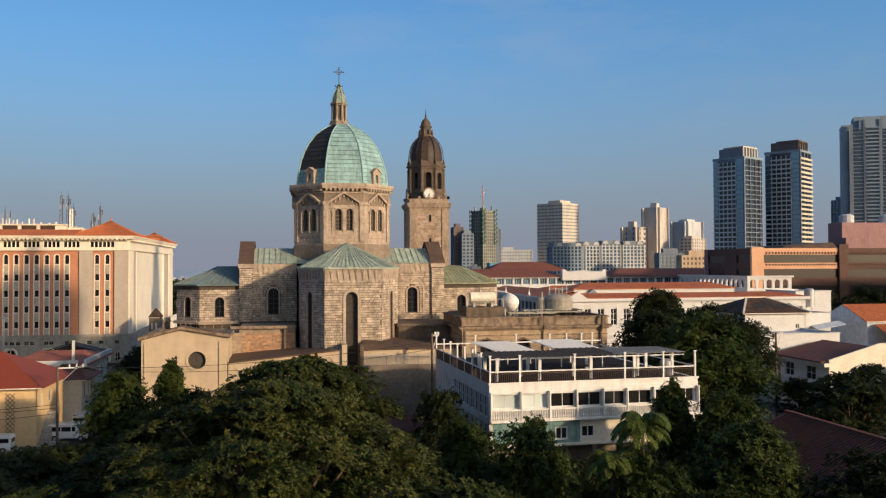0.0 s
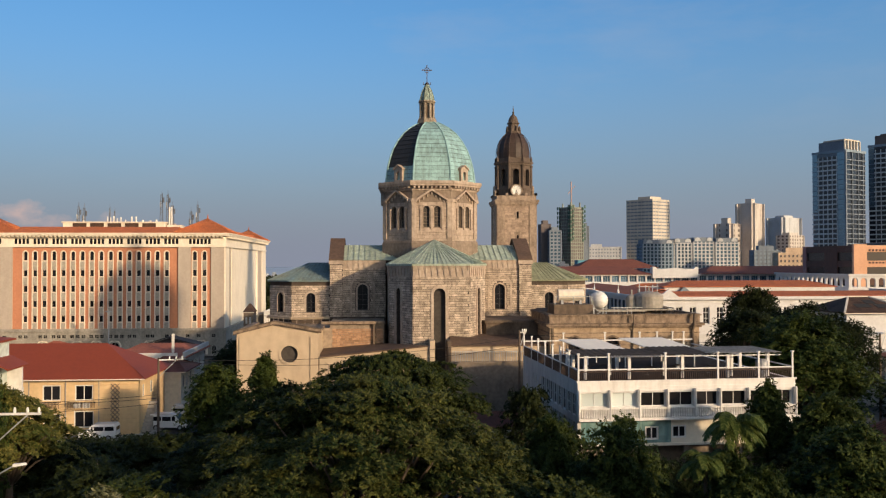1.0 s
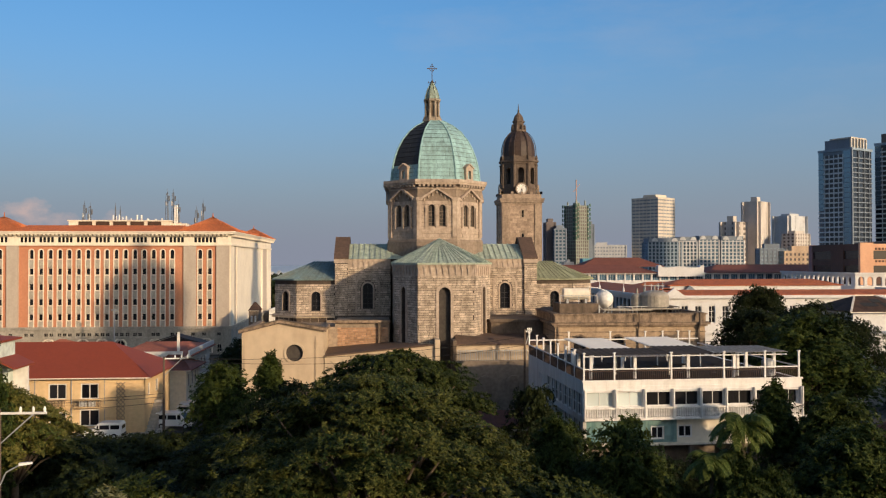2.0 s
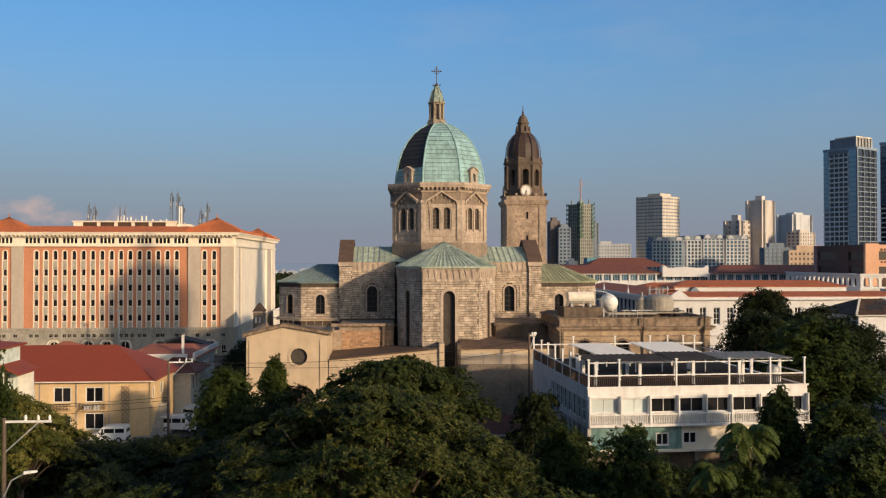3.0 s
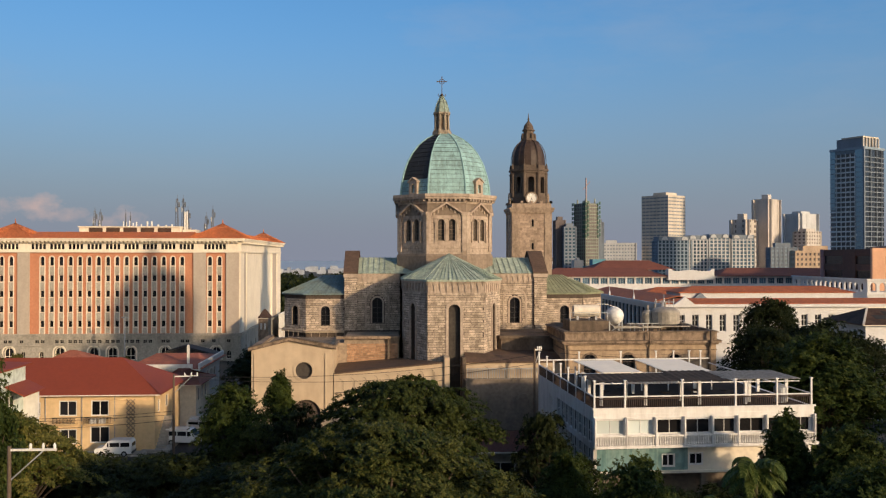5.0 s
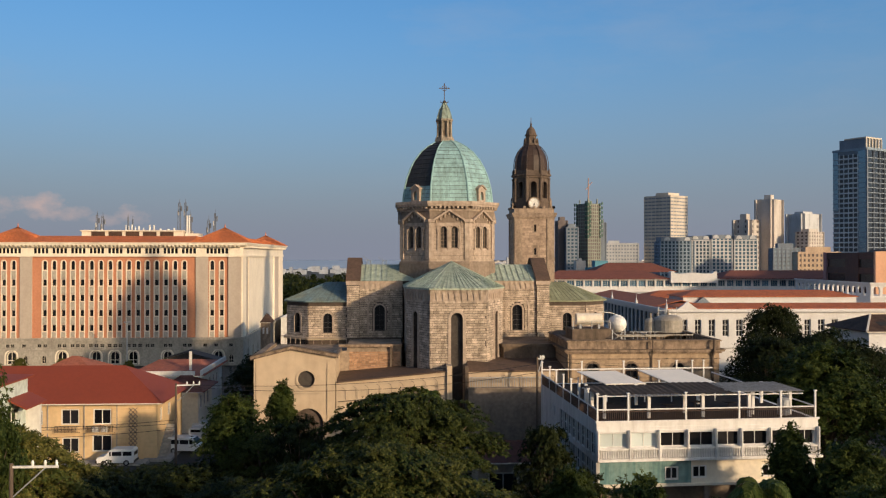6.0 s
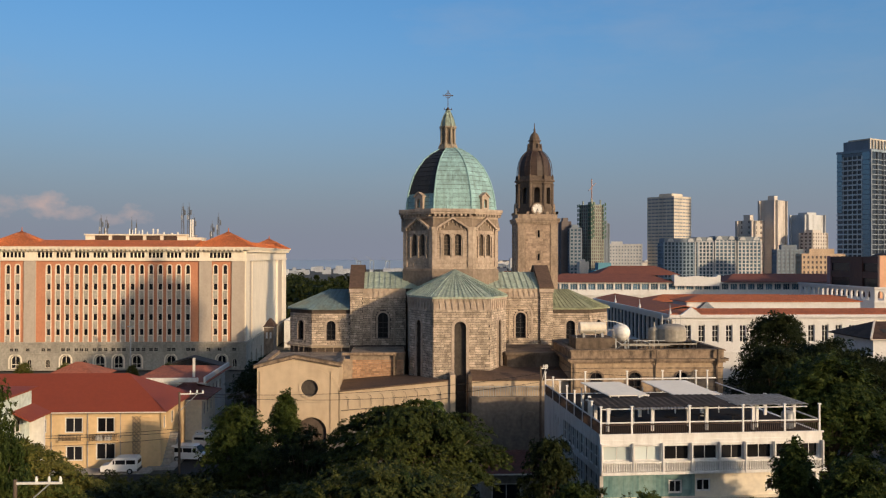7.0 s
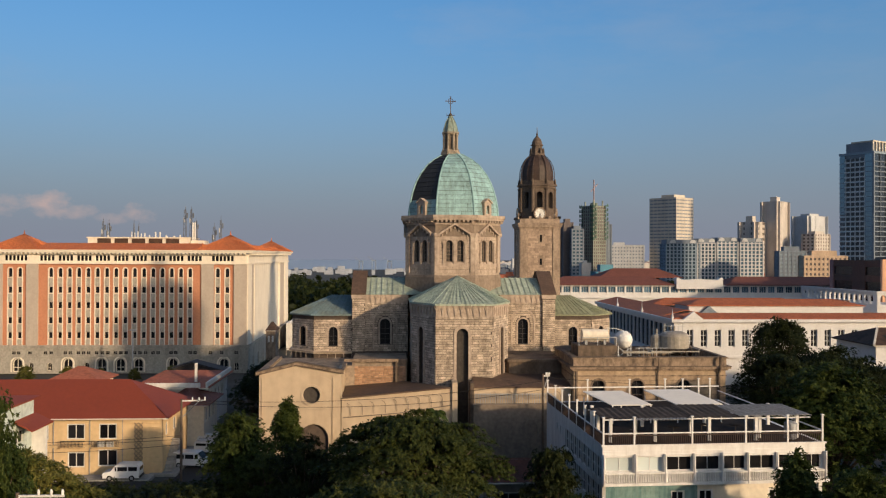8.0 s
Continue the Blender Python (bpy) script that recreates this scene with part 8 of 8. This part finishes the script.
tree(golden, "feathery yellow-green tree lit by low sun", (-28.0, 68, 0), 0, (0.97, 0.97), G1)
tree(bushy, "round leafy green garden tree beside the street", (-15.6, 88, 0), 33, (0.88, 1.0), G1)
tree(broad2, "dark tree beside the annex", (-12.6, 84, 0), 150, (0.58, 0.6), G1)
tree(lower, "dark shrub before the annex door", (-9.3, 94.5, 0), 77, (0.4, 0.4), G1)
tree(lower, "dark shrub before the annex door", (-6.2, 93, 0), 177, (0.4, 0.42), G1)
tree(column_, "upright bright green tree by the annex wall", (-11.9, 93.5, 0), 0, (0.78, 1.0), G1)
tree(lower, "dark leafy tree before the annex door", (-8.7, 80, 0), 35, (0.54, 0.84), G1)
tree(lower, "dark tree in the shaded garden", (-12, 66, 0), 250, (0.8, 0.66), G1)
tree(lower, "dark tree in the shaded garden", (-17, 54, 0), 290, 0.75, G1)
tree(bushy, "leafy tree before the terrace building", (12.3, 58, 0), 20, (0.62, 0.96), G1)
tree(bushy, "leafy tree before the terrace building", (15.0, 52, 0), 120, (0.75, 1.06), G1)
tree(column_, "slender leafy tree against the terrace building", (31.2, 66.0, 0), 0, (0.85, 1.02), G1)
tree(bushy, "dark green tree beside the terrace building", (34.6, 62.5, 0), 40, (0.85, 1.02), G1)
tree(bushy, "dark green tree in the garden", (28.6, 50, 0), 170, (0.95, 1.02), G1)
tree(broad2, "dark green tree in the garden", (22, 40, 0), 300, 0.75, G1)
tree(darker, "dark green tree near the houses", (55, 77, 0), 220, 0.55, G1)
tree(lower, "dark broad tree among the houses", (66, 88, 0), 190, 0.8, G1)
tree(lower, "dark tree among the houses", (35, 46, 0), 100, 0.8, G1)
tree(bushy, "dark leaning tree in front of the white house", (-29.0, 63.0, 0), 10, (0.66, 1.66), G1)
for x, y, w, h in ((14.9, 66, 0.4, 0.68), (18.2, 66.2, 0.46, 0.46), (21.5, 65, 0.46, 0.47), (24.6, 65.6, 0.46, 0.47), (28, 66, 0.46, 0.48), (31.5, 63, 0.5, 0.55), (-21, 66, 0.5, 0.5), (-20, 76, 0.5, 0.42)):
    tree(lower, "low dark shaded garden tree", (x, y, 0), x * 31, (w, h), G1)
for x, y, k in ((62.5, 97, 0.36), (69.5, 95, 0.34), (76, 98, 0.3)):
    tree(darker, "dark street tree by the houses", (x, y, 0), x * 5, k, "street trees")
for k in range(26):
    x, y = -31 + (k * 7 % 26) * 0.56, 74 + (k * 11 % 26) * 0.68
    tree(hedge, "dark leafy shrub in the shaded garden", (x, y, 0), k * 37, (1.0 + (92 - y) * 0.02, (2.1 + (92 - y) * 0.17 + (k % 4) * 0.25) / 3.4), "garden shrubs")
for y, k in ((134, 0.42), (147, 0.45), (158, 0.42)):
    tree(darker, "dark street tree beside the annex", (-22.5 + k, y, 0), y * 3, k, "street trees")
tree(pale, "slender pale-leaved tree with sunlit tips", (-9.4, 30, 0), 60, 1.0, G1)
tree(pale, "slender pale-leaved tree with sunlit tips", (-7.9, 30.6, 0), 200, (0.8, 0.955), G1)
tree(bushy, "leafy garden tree around the palm", (20.8, 49.6, 0), 70, (0.5, 0.84), G1)
tree(lower, "dark tree in the yard", (13.5, 77, 0), 10, (0.5, 0.45), G1)
for x, y, s in ((-66, 176, .6), (-60, 178, .5), (-54, 180, .45), (-75, 178, .6), (-47, 182, .5)):
    tree(shrub, "green shrub before the palace", (x, y, 0), x * 7, s, "shrubs before the palace")


def palm_tree(at, h, n, l, label, seed):
    r = random.Random(seed)
    e = thing("palm", label, "palm", (0, 0, 0), "palms in the garden")
    t = Shape()
    t.tube([(0, 0, -0.3), (0.15, 0, h * 0.5), (0.1, 0.1, h)], [0.17, 0.12, 0.1], 8)
    part("trunk", t, BARK, e, smooth=True)
    for k in range(n):
        a = 2 * math.pi * k / n * 1.618 * 2
        up = r.uniform(-0.15, 1.25)
        ln2 = l * r.uniform(0.8, 1.15)
        s = Shape()
        pts = []
        for i in range(11):
            f = i / 10
            q = ln2 * f * (1 - 0.22 * f)
            pts.append(Vector((0.1 + q * math.cos(a + 0.25 * f), 0.1 + q * math.sin(a + 0.25 * f), h + ln2 * (up * f - (0.55 + 0.55 * up) * f * f))))
        s.tube([tuple(p) for p in pts], [0.03 - 0.002 * i for i in range(11)], 4)
        for i in range(1, 10):
            for half in (0, 0.33, 0.66):
                p = pts[i].lerp(pts[i + 1], half)
                d = (pts[i + 1] - pts[i]).normalized()
                sd_ = d.cross(Vector((0, 0, 1))).normalized()
                ll = ln2 * 0.36 * math.sin(math.pi * (0.2 + 0.72 * (i + half) / 10)) * r.uniform(0.75, 1.2)
                for sg in (-1, 1):
                    way = (sd_ * sg * 0.75 + d * 0.5 + Vector((0, 0, -0.75 - r.random() * 0.5))).normalized()
                    mid = p + (sd_ * sg * 0.8 + d * 0.45).normalized() * ll * 0.4
                    tip = mid + way * ll * 0.65
                    wv = d * r.uniform(0.03, 0.055)
                    s.face(p - wv, p + wv, mid + wv * 1.2, mid - wv * 1.2)
                    s.face(mid - wv * 1.2, mid + wv * 1.2, tip)
        part("frond", s, PALMLEAF, e)
    e.location = at
    return e


palm_tree((19.8, 45.7, 0), 11.3, 22, 2.2, "palm with drooping sunlit fronds", 1)
palm_tree((3.4, 84, 0), 10.6, 14, 1.7, "small dark palm before the choir", 4)
palm_tree((17.9, 45.4, 0), 9.3, 22, 1.9, "smaller palm among the garden trees", 2)
tree(bushy, "leafy dark tree below the palms", (18.9, 43.2, 0), 210, (0.62, 0.9), G1)
tree(bushy, "leafy dark tree below the palms", (20.9, 43.8, 0), 15, (0.46, 0.93), G1)
tree(column_, "leafy dark tree below the palms", (19.6, 44.9, 0), 75, (0.62, 0.96), G1)

# far woods behind the chapel and among the city
fw = []
r = random.Random(9)
v, f = [], []
for k in range(520):
    if k < 260:
        x, y, h = r.uniform(-130, -10), r.uniform(300, 520), r.uniform(9, 15)
    else:
        y = r.uniform(240, 900)
        x = r.uniform(-0.65, 0.75) * y
        h = r.uniform(5, 9)
        if -34 > x > -100 and y < 300:
            continue
    q = h * r.uniform(0.5, 0.75)
    for j in range(95):
        d = Vector((r.gauss(0, 1), r.gauss(0, 1), r.gauss(0, 1))).normalized()
        c = Vector((x, y, h * 0.55)) + Vector((d.x * q, d.y * q, d.z * h * 0.45)) * r.uniform(0.75, 1.05)
        a, b = Vector((r.gauss(0, 1), r.gauss(0, 1), r.gauss(0, 1))).normalized() * 1.1, Vector((r.gauss(0, 1), r.gauss(0, 1), r.gauss(0, 1))).normalized() * 1.1
        i = len(v)
        v += [tuple(c - a), tuple(c + b), tuple(c + a), tuple(c - b)]
        f.append((i, i + 1, i + 2, i + 3))
me = bpy.data.meshes.new("far_woods")
me.from_pydata(v, [], f)
me.materials.append(LEAFD)
tagged(new("far_woods", me), "dark green park trees far off", "trees", kind="stuff")
# low planting that covers the garden floor
r = random.Random(19)
v, f = [], []
for k in range(26000):
    x, y = r.uniform(-26, 60), r.uniform(16, 98)
    if -26.5 < x < -17 and y > 60:
        continue
    if 16 < x < 38 and y > 70:
        continue
    z = 0.2 + 1.6 * max(0, noise.noise(Vector((x * 0.15, y * 0.15, 3)))) + r.random() * 0.5
    a = Vector((r.gauss(0, 1), r.gauss(0, 1), r.gauss(0, 0.5))).normalized() * 0.32
    b = Vector((r.gauss(0, 1), r.gauss(0, 1), r.gauss(0, 0.5))).normalized() * 0.2
    c = Vector((x, y, z - 0.2))
    i = len(v)
    v += [tuple(c - a), tuple(c + b), tuple(c + a), tuple(c - b)]
    f.append((i, i + 1, i + 2, i + 3))
me = bpy.data.meshes.new("undergrowth")
me.from_pydata(v, [], f)
me.materials.append(LEAFD)
tagged(new("undergrowth", me), "low dark garden undergrowth", "plants", kind="stuff")

# ---- vehicles ----


def van(at, turn, label, length=4.7, w=1.8, h=1.95):
    e = thing("van", label, "van", (0, 0, 0), "parked vehicles")
    prof = [(-length / 2, 0.35), (length / 2 - 0.1, 0.35), (length / 2, 0.75), (length / 2 - 0.15, 1.0), (length / 2 - 0.95, 1.12), (length / 2 - 1.55, h - 0.08), (length / 2 - 1.9, h), (-length / 2 + 0.2, h), (-length / 2, h - 0.25)]
    s = Shape()
    s.hexa([(x, w / 2, z) for x, z in prof], [(x, -w / 2, z) for x, z in prof])
    body = part("body", s, CARPAINT, e)
    for k, (x0, x1) in enumerate(((-length / 2 + 0.25, -0.85), (-0.72, 0.35), (0.48, length / 2 - 1.45))):
        for sg in (-1, 1):
            y = sg * (w / 2 + 0.004)
            g_ = Shape().box(x0, x1, min(y, y - sg * 0.02), max(y, y - sg * 0.02), 1.15, h - 0.28)
            part("side_window", g_, DARKGL, e)
    ws = Shape()
    ws.face(*[(x, y, z) for x, y, z in ((length / 2 - 0.96, -w / 2 + .1, 1.15), (length / 2 - 0.96, w / 2 - .1, 1.15), (length / 2 - 1.5, w / 2 - .12, h - .13), (length / 2 - 1.5, -w / 2 + .12, h - .13))])
    ws.v = [(x + 0.03, y, z + 0.02) for x, y, z in ws.v]
    part("windscreen", ws, DARKGL, e)
    part("rear_window", Shape().box(-length / 2 - 0.01, -length / 2 + 0.03, -w / 2 + .2, w / 2 - .2, 1.15, h - .35), DARKGL, e)
    for x in (-length / 2 + 0.85, length / 2 - 0.85):
        for sg in (-1, 1):
            t = Shape()
            n = 14
            rimp = [(x + 0.33 * math.cos(2 * math.pi * i / n), 0.33 + 0.33 * math.sin(2 * math.pi * i / n)) for i in range(n)]
            t.hexa([(a, sg * (w / 2 - 0.2), b) for a, b in rimp], [(a, sg * (w / 2 + 0.03), b) for a, b in rimp])
            wheel = part("wheel", t, RUBBER, e)
            t = Shape()
            rimp = [(x + 0.18 * math.cos(2 * math.pi * i / n), 0.33 + 0.18 * math.sin(2 * math.pi * i / n)) for i in range(n)]
            t.hexa([(a, sg * (w / 2 + 0.0), b) for a, b in rimp], [(a, sg * (w / 2 + 0.045), b) for a, b in rimp])
            part("rim", t, METALG, wheel)
    for sg in (-1, 1):
        part("headlight", Shape().box(length / 2 - 0.05, length / 2 + 0.01, sg * 0.6 - 0.16, sg * 0.6 + 0.16, 0.72, 0.92), METALG, e)
    part("front_bumper", Shape().box(length / 2 - 0.06, length / 2 + 0.1, -w / 2, w / 2, 0.35, 0.6), DARKMET, e)
    part("rear_bumper", Shape().box(-length / 2 - 0.1, -length / 2 + 0.05, -w / 2, w / 2, 0.38, 0.6), DARKMET, e)
    e.matrix_basis = pose(*at, 0, 0, turn)
    return e


van((-31.8, 101.8, -0.02), 181, "white passenger van parked before the yellow house", 4.2, 1.75, 1.9)
van((-25.1, 107.6, -0.02), -8, "white utility van turned towards the street")
van((-24.0, 114.6, -0.02), -8, "white pick-up style van in the row", 4.9, 1.8, 1.75)
van((-25.0, 119.5, -0.02), 5, "white parked car in the row", 4.5, 1.75, 1.5)
van((13.5, 82.0, -0.22), 95, "white car under the trees", 4.4, 1.75, 1.5)
van((16.2, 57.0, -0.22), 80, "silver car half hidden by trees", 4.4, 1.75, 1.5)

# ---- poles, wires, roof tanks ----


def utility_pole(x, y, h, arm, label, turn=0):
    e = thing("utility_pole", label, "utility pole", (0, 0, 0), "utility poles")
    part("pole", Shape().tube([(0, 0, -0.4), (0, 0, h)], [0.17, 0.12], 8), WOODPOLE, e)
    part("crossarm", Shape().box(-0.1, arm, -0.06, 0.06, h - 0.3, h - 0.16), WHITE, e)
    part("brace", Shape().bar((0, 0, h - 2.2), (arm * 0.72, 0, h - 0.3), 0.08), METALG, e)
    for f in (0.45, 0.72, 0.96):
        part("insulator", Shape().turned(arm * f, 0, [(0.07, h - 0.16), (0.1, h), (0.05, h + 0.18)], 8), CLOCKW, e)
    e.matrix_basis = pose(x, y, 0, 0, 0, turn)
    return e


lit = utility_pole(-23.9, 55.7, 11.0, 2.9, "wooden utility pole with a metal crossarm and insulators")
arm_ = Shape().tube([(0, -0.15, 6.0), (0.5, -0.15, 7.1), (1.4, -0.15, 7.6)], [0.05, 0.05, 0.045], 8)
hd = Shape().hexa([(1.3, -0.3, 7.5), (2.1, -0.27, 7.62), (2.1, -0.03, 7.62), (1.3, 0.0, 7.5)], [(1.3, -0.26, 7.68), (2.05, -0.22, 7.74), (2.05, -0.08, 7.74), (1.3, -0.04, 7.68)])
for nm, sh2, lb2 in (("lamp_arm", arm_, "grey bent lamp arm"), ("lamp_head", hd, "pale street lamp head")):
    ob = tagged(new(nm, sh2.mesh(nm, CLOCKW if nm == "lamp_head" else METALG)), lb2)
    ob.parent = lit
utility_pole(-24.9, 100.8, 9.4, 2.7, "utility pole with crossarm and wires at the corner", 8)
utility_pole(16.6, 99, 12.4, 0.8, "utility pole beside the yard wall")
utility_pole(60.6, 99.5, 11.7, 0.9, "grey utility pole among the houses")


def wires(pts, name="overhead_wire"):
    for p, q, sag in pts:
        s = Shape()
        p, q = Vector(p), Vector(q)
        k = [p.lerp(q, i / 10) - Vector((0, 0, sag * 4 * (i / 10) * (1 - i / 10))) for i in range(11)]
        s.tube([tuple(a) for a in k], [0.026] * 11, 6)
        single(name, s, RUBBER, "thin black overhead wire between poles", "wire", "overhead wires")


wires([((-23.2, 100.9, 9.2), (16.8, 99, 11.6), 1.0), ((-23.8, 100.8, 9.0), (16.8, 99, 10.6), 1.2), ((-24.9, 100.8, 5.2), (-62, 102.5, 5.0), 0.8), ((-24.9, 100.8, 4.8), (-62, 102.4, 4.4), 0.6), ((-24.9, 100.8, 4.2), (-62, 102.6, 3.8), 0.9), ((16.8, 99, 12.0), (60.6, 99.5, 11.4), 0.9)])
s = Shape()
lp = thing("flood_lamp_mast", "thin grey lamp mast in the square", "lamp post", (-54.4, 180, 0))
part("mast", s.bar((-54.4, 180, -0.2), (-54.4, 180, 10.5), 0.22), METALG, lp)
part("lamp_head", Shape().box(-55.0, -53.8, 179.8, 180.2, 10.4, 10.6), METALG, lp)

tk = thing("spherical_tank", "white round-ended pressure tank on a steel frame", "tank", (28.2, 107.6, 12.7))
s = Shape()
prof = [(1.15 * math.sin(math.pi * i / 14), 1.15 * -math.cos(math.pi * i / 14)) for i in range(15)]
s.turned(0, 0, [(max(r_, 0.01), z) for r_, z in prof], 20)
for i, (x, y, z) in enumerate(s.v):
    s.v[i] = (28.2 + x, 107.6 + z * 1.3, 15.5 + y)
part("shell", s, CLOCKW, tk, smooth=True)
s = Shape()
for x in (27.4, 29.0):
    for y in (106.9, 108.4):
        part("leg", Shape().bar((x, y, 12.7), (x, y, 14.9), 0.14), METALG, tk)
s.bar((27.4, 106.9, 13.4), (29.0, 106.9, 14.6), 0.08).bar((29.0, 106.9, 13.4), (27.4, 106.9, 14.6), 0.08)
part("brace", s, METALG, tk)
tk = thing("horizontal_tank", "cream cylindrical tank lying on saddles", "tank", (24.4, 106, 12.7))
part("platform", Shape().box(21.8, 26.6, 104.2, 108.5, 12.7, 15.1), BLACKST, tk, "grey stained concrete platform")
part("shell", Shape().tube([(22.6, 106, 16.2), (25.8, 106, 16.2)], [0.75, 0.75], 18), OFFWH, tk, smooth=False)
s = Shape().box(22.9, 23.2, 105.4, 106.6, 15.1, 15.6).box(25.2, 25.5, 105.4, 106.6, 15.1, 15.6)
for x in (21.9, 24.2, 26.5):
    s.bar((x, 104.3, 15.1), (x, 104.3, 16.1), 0.07)
s.bar((21.9, 104.3, 16.1), (26.5, 104.3, 16.1), 0.07)
part("saddle_and_rail", s, METALG, tk)
for x, y, rr, h in ((34.7, 107.5, 1.8, 2.1), (32.6, 108, 0.75, 1.7), (33.7, 108.6, 0.8, 1.8)):
    e = thing("roof_tank", "weathered steel water tank on the wing roof", "tank", (x, y, 12.7), "roof tanks")
    part("shell", Shape().turned(x, y, [(rr, 14.5), (rr, 14.5 + h * 0.7), (rr * 0.88, 14.5 + h * 0.85), (rr * 0.6, 14.5 + h * 0.96), (rr * 0.15, 14.5 + h), (0.12, 14.5 + h), (0.12, 15.1 + h)], 24), TANK, e)
    f = Shape()
    for dx in (-0.7, 0.7):
        for dy in (-0.6, 0.6):
            f.bar((x + dx * rr, y + dy * rr, 12.7), (x + dx * rr, y + dy * rr, 14.5), 0.12)
    f.box(x - rr, x + rr, y - rr, y + rr, 14.42, 14.5)
    part("stand", f, DARKMET, e)
s = Shape()
for k in range(6):
    x = 29.8 + k * 0.55
    s.bar((x, 106, 12.7), (x, 106, 14.6), 0.06)
s.bar((29.4, 106, 14.6), (33.4, 106, 14.6), 0.08).bar((29.4, 106, 14.2), (33.4, 106, 14.2), 0.08)
for k, (x0, y0, x1, y1) in enumerate(((27.0, 103.0, 33.0, 103.0), (27.0, 103.4, 36.5, 103.4), (30.5, 103.0, 30.5, 108.0), (36.5, 103.4, 36.5, 108.5))):
    p_ = thing("roof_pipe", "grey weathered pipe on short legs", "pipe", (x0, y0, 12.7), "pipes on the wing roof")
    part("pipe", Shape().bar((x0, y0, 14.35 + 0.1 * k), (x1, y1, 14.35 + 0.1 * k), 0.13), TANK, p_)
    for f in (0.05, 0.5, 0.95):
        part("leg", Shape().bar((x0 + (x1 - x0) * f, y0 + (y1 - y0) * f, 12.7), (x0 + (x1 - x0) * f, y0 + (y1 - y0) * f, 14.35 + 0.1 * k), 0.08), DARKMET, p_)
for dx in (-1.2, -0.4, 0.5, 1.1):
    s.bar((34.7 + dx, 107.5, 16.3), (34.7 + dx, 107.5, 17.3 + 0.3 * abs(dx)), 0.07)
s.bar((33.3, 107.5, 17.2), (36.0, 107.5, 17.2), 0.07)
s.bar((27.0, 106.2, 17.0), (25.6, 106.0, 17.1), 0.07).bar((27.0, 106.2, 17.0), (28.2, 106.6, 16.6), 0.07)
single("pipe_rack", s, METALG, "grey steel pipe rack on the wing roof", "pipes")

# trees before the brown office
for x, y, k, h in ((128, 196, 0.5, 0.7), (136, 203, 0.55, 0.8), (143, 200, 0.5, 0.72), (150, 204, 0.6, 0.85), (158, 201, 0.55, 0.8), (133, 190, 0.35, 0.55)):
    tree(darker, "dark park tree before the brown office", (x, y, 0), x * 9, (k, h), "trees before the office")
# unseen blocks added behind the camera, to close the square and shade the garden
# the last one stands unseen at the right, added to shade the office
for x0, x1, y0, y1, h in ((30, 132, -46, -20, 25.0), (-60, 20, -75, -50, 17), (196, 300, 150, 178, 31)):
    house("unseen_block", "plain plastered block, unseen, added to close and shade the place", x0, x1, y0, y1, h, OFFWH, CONC, 0)
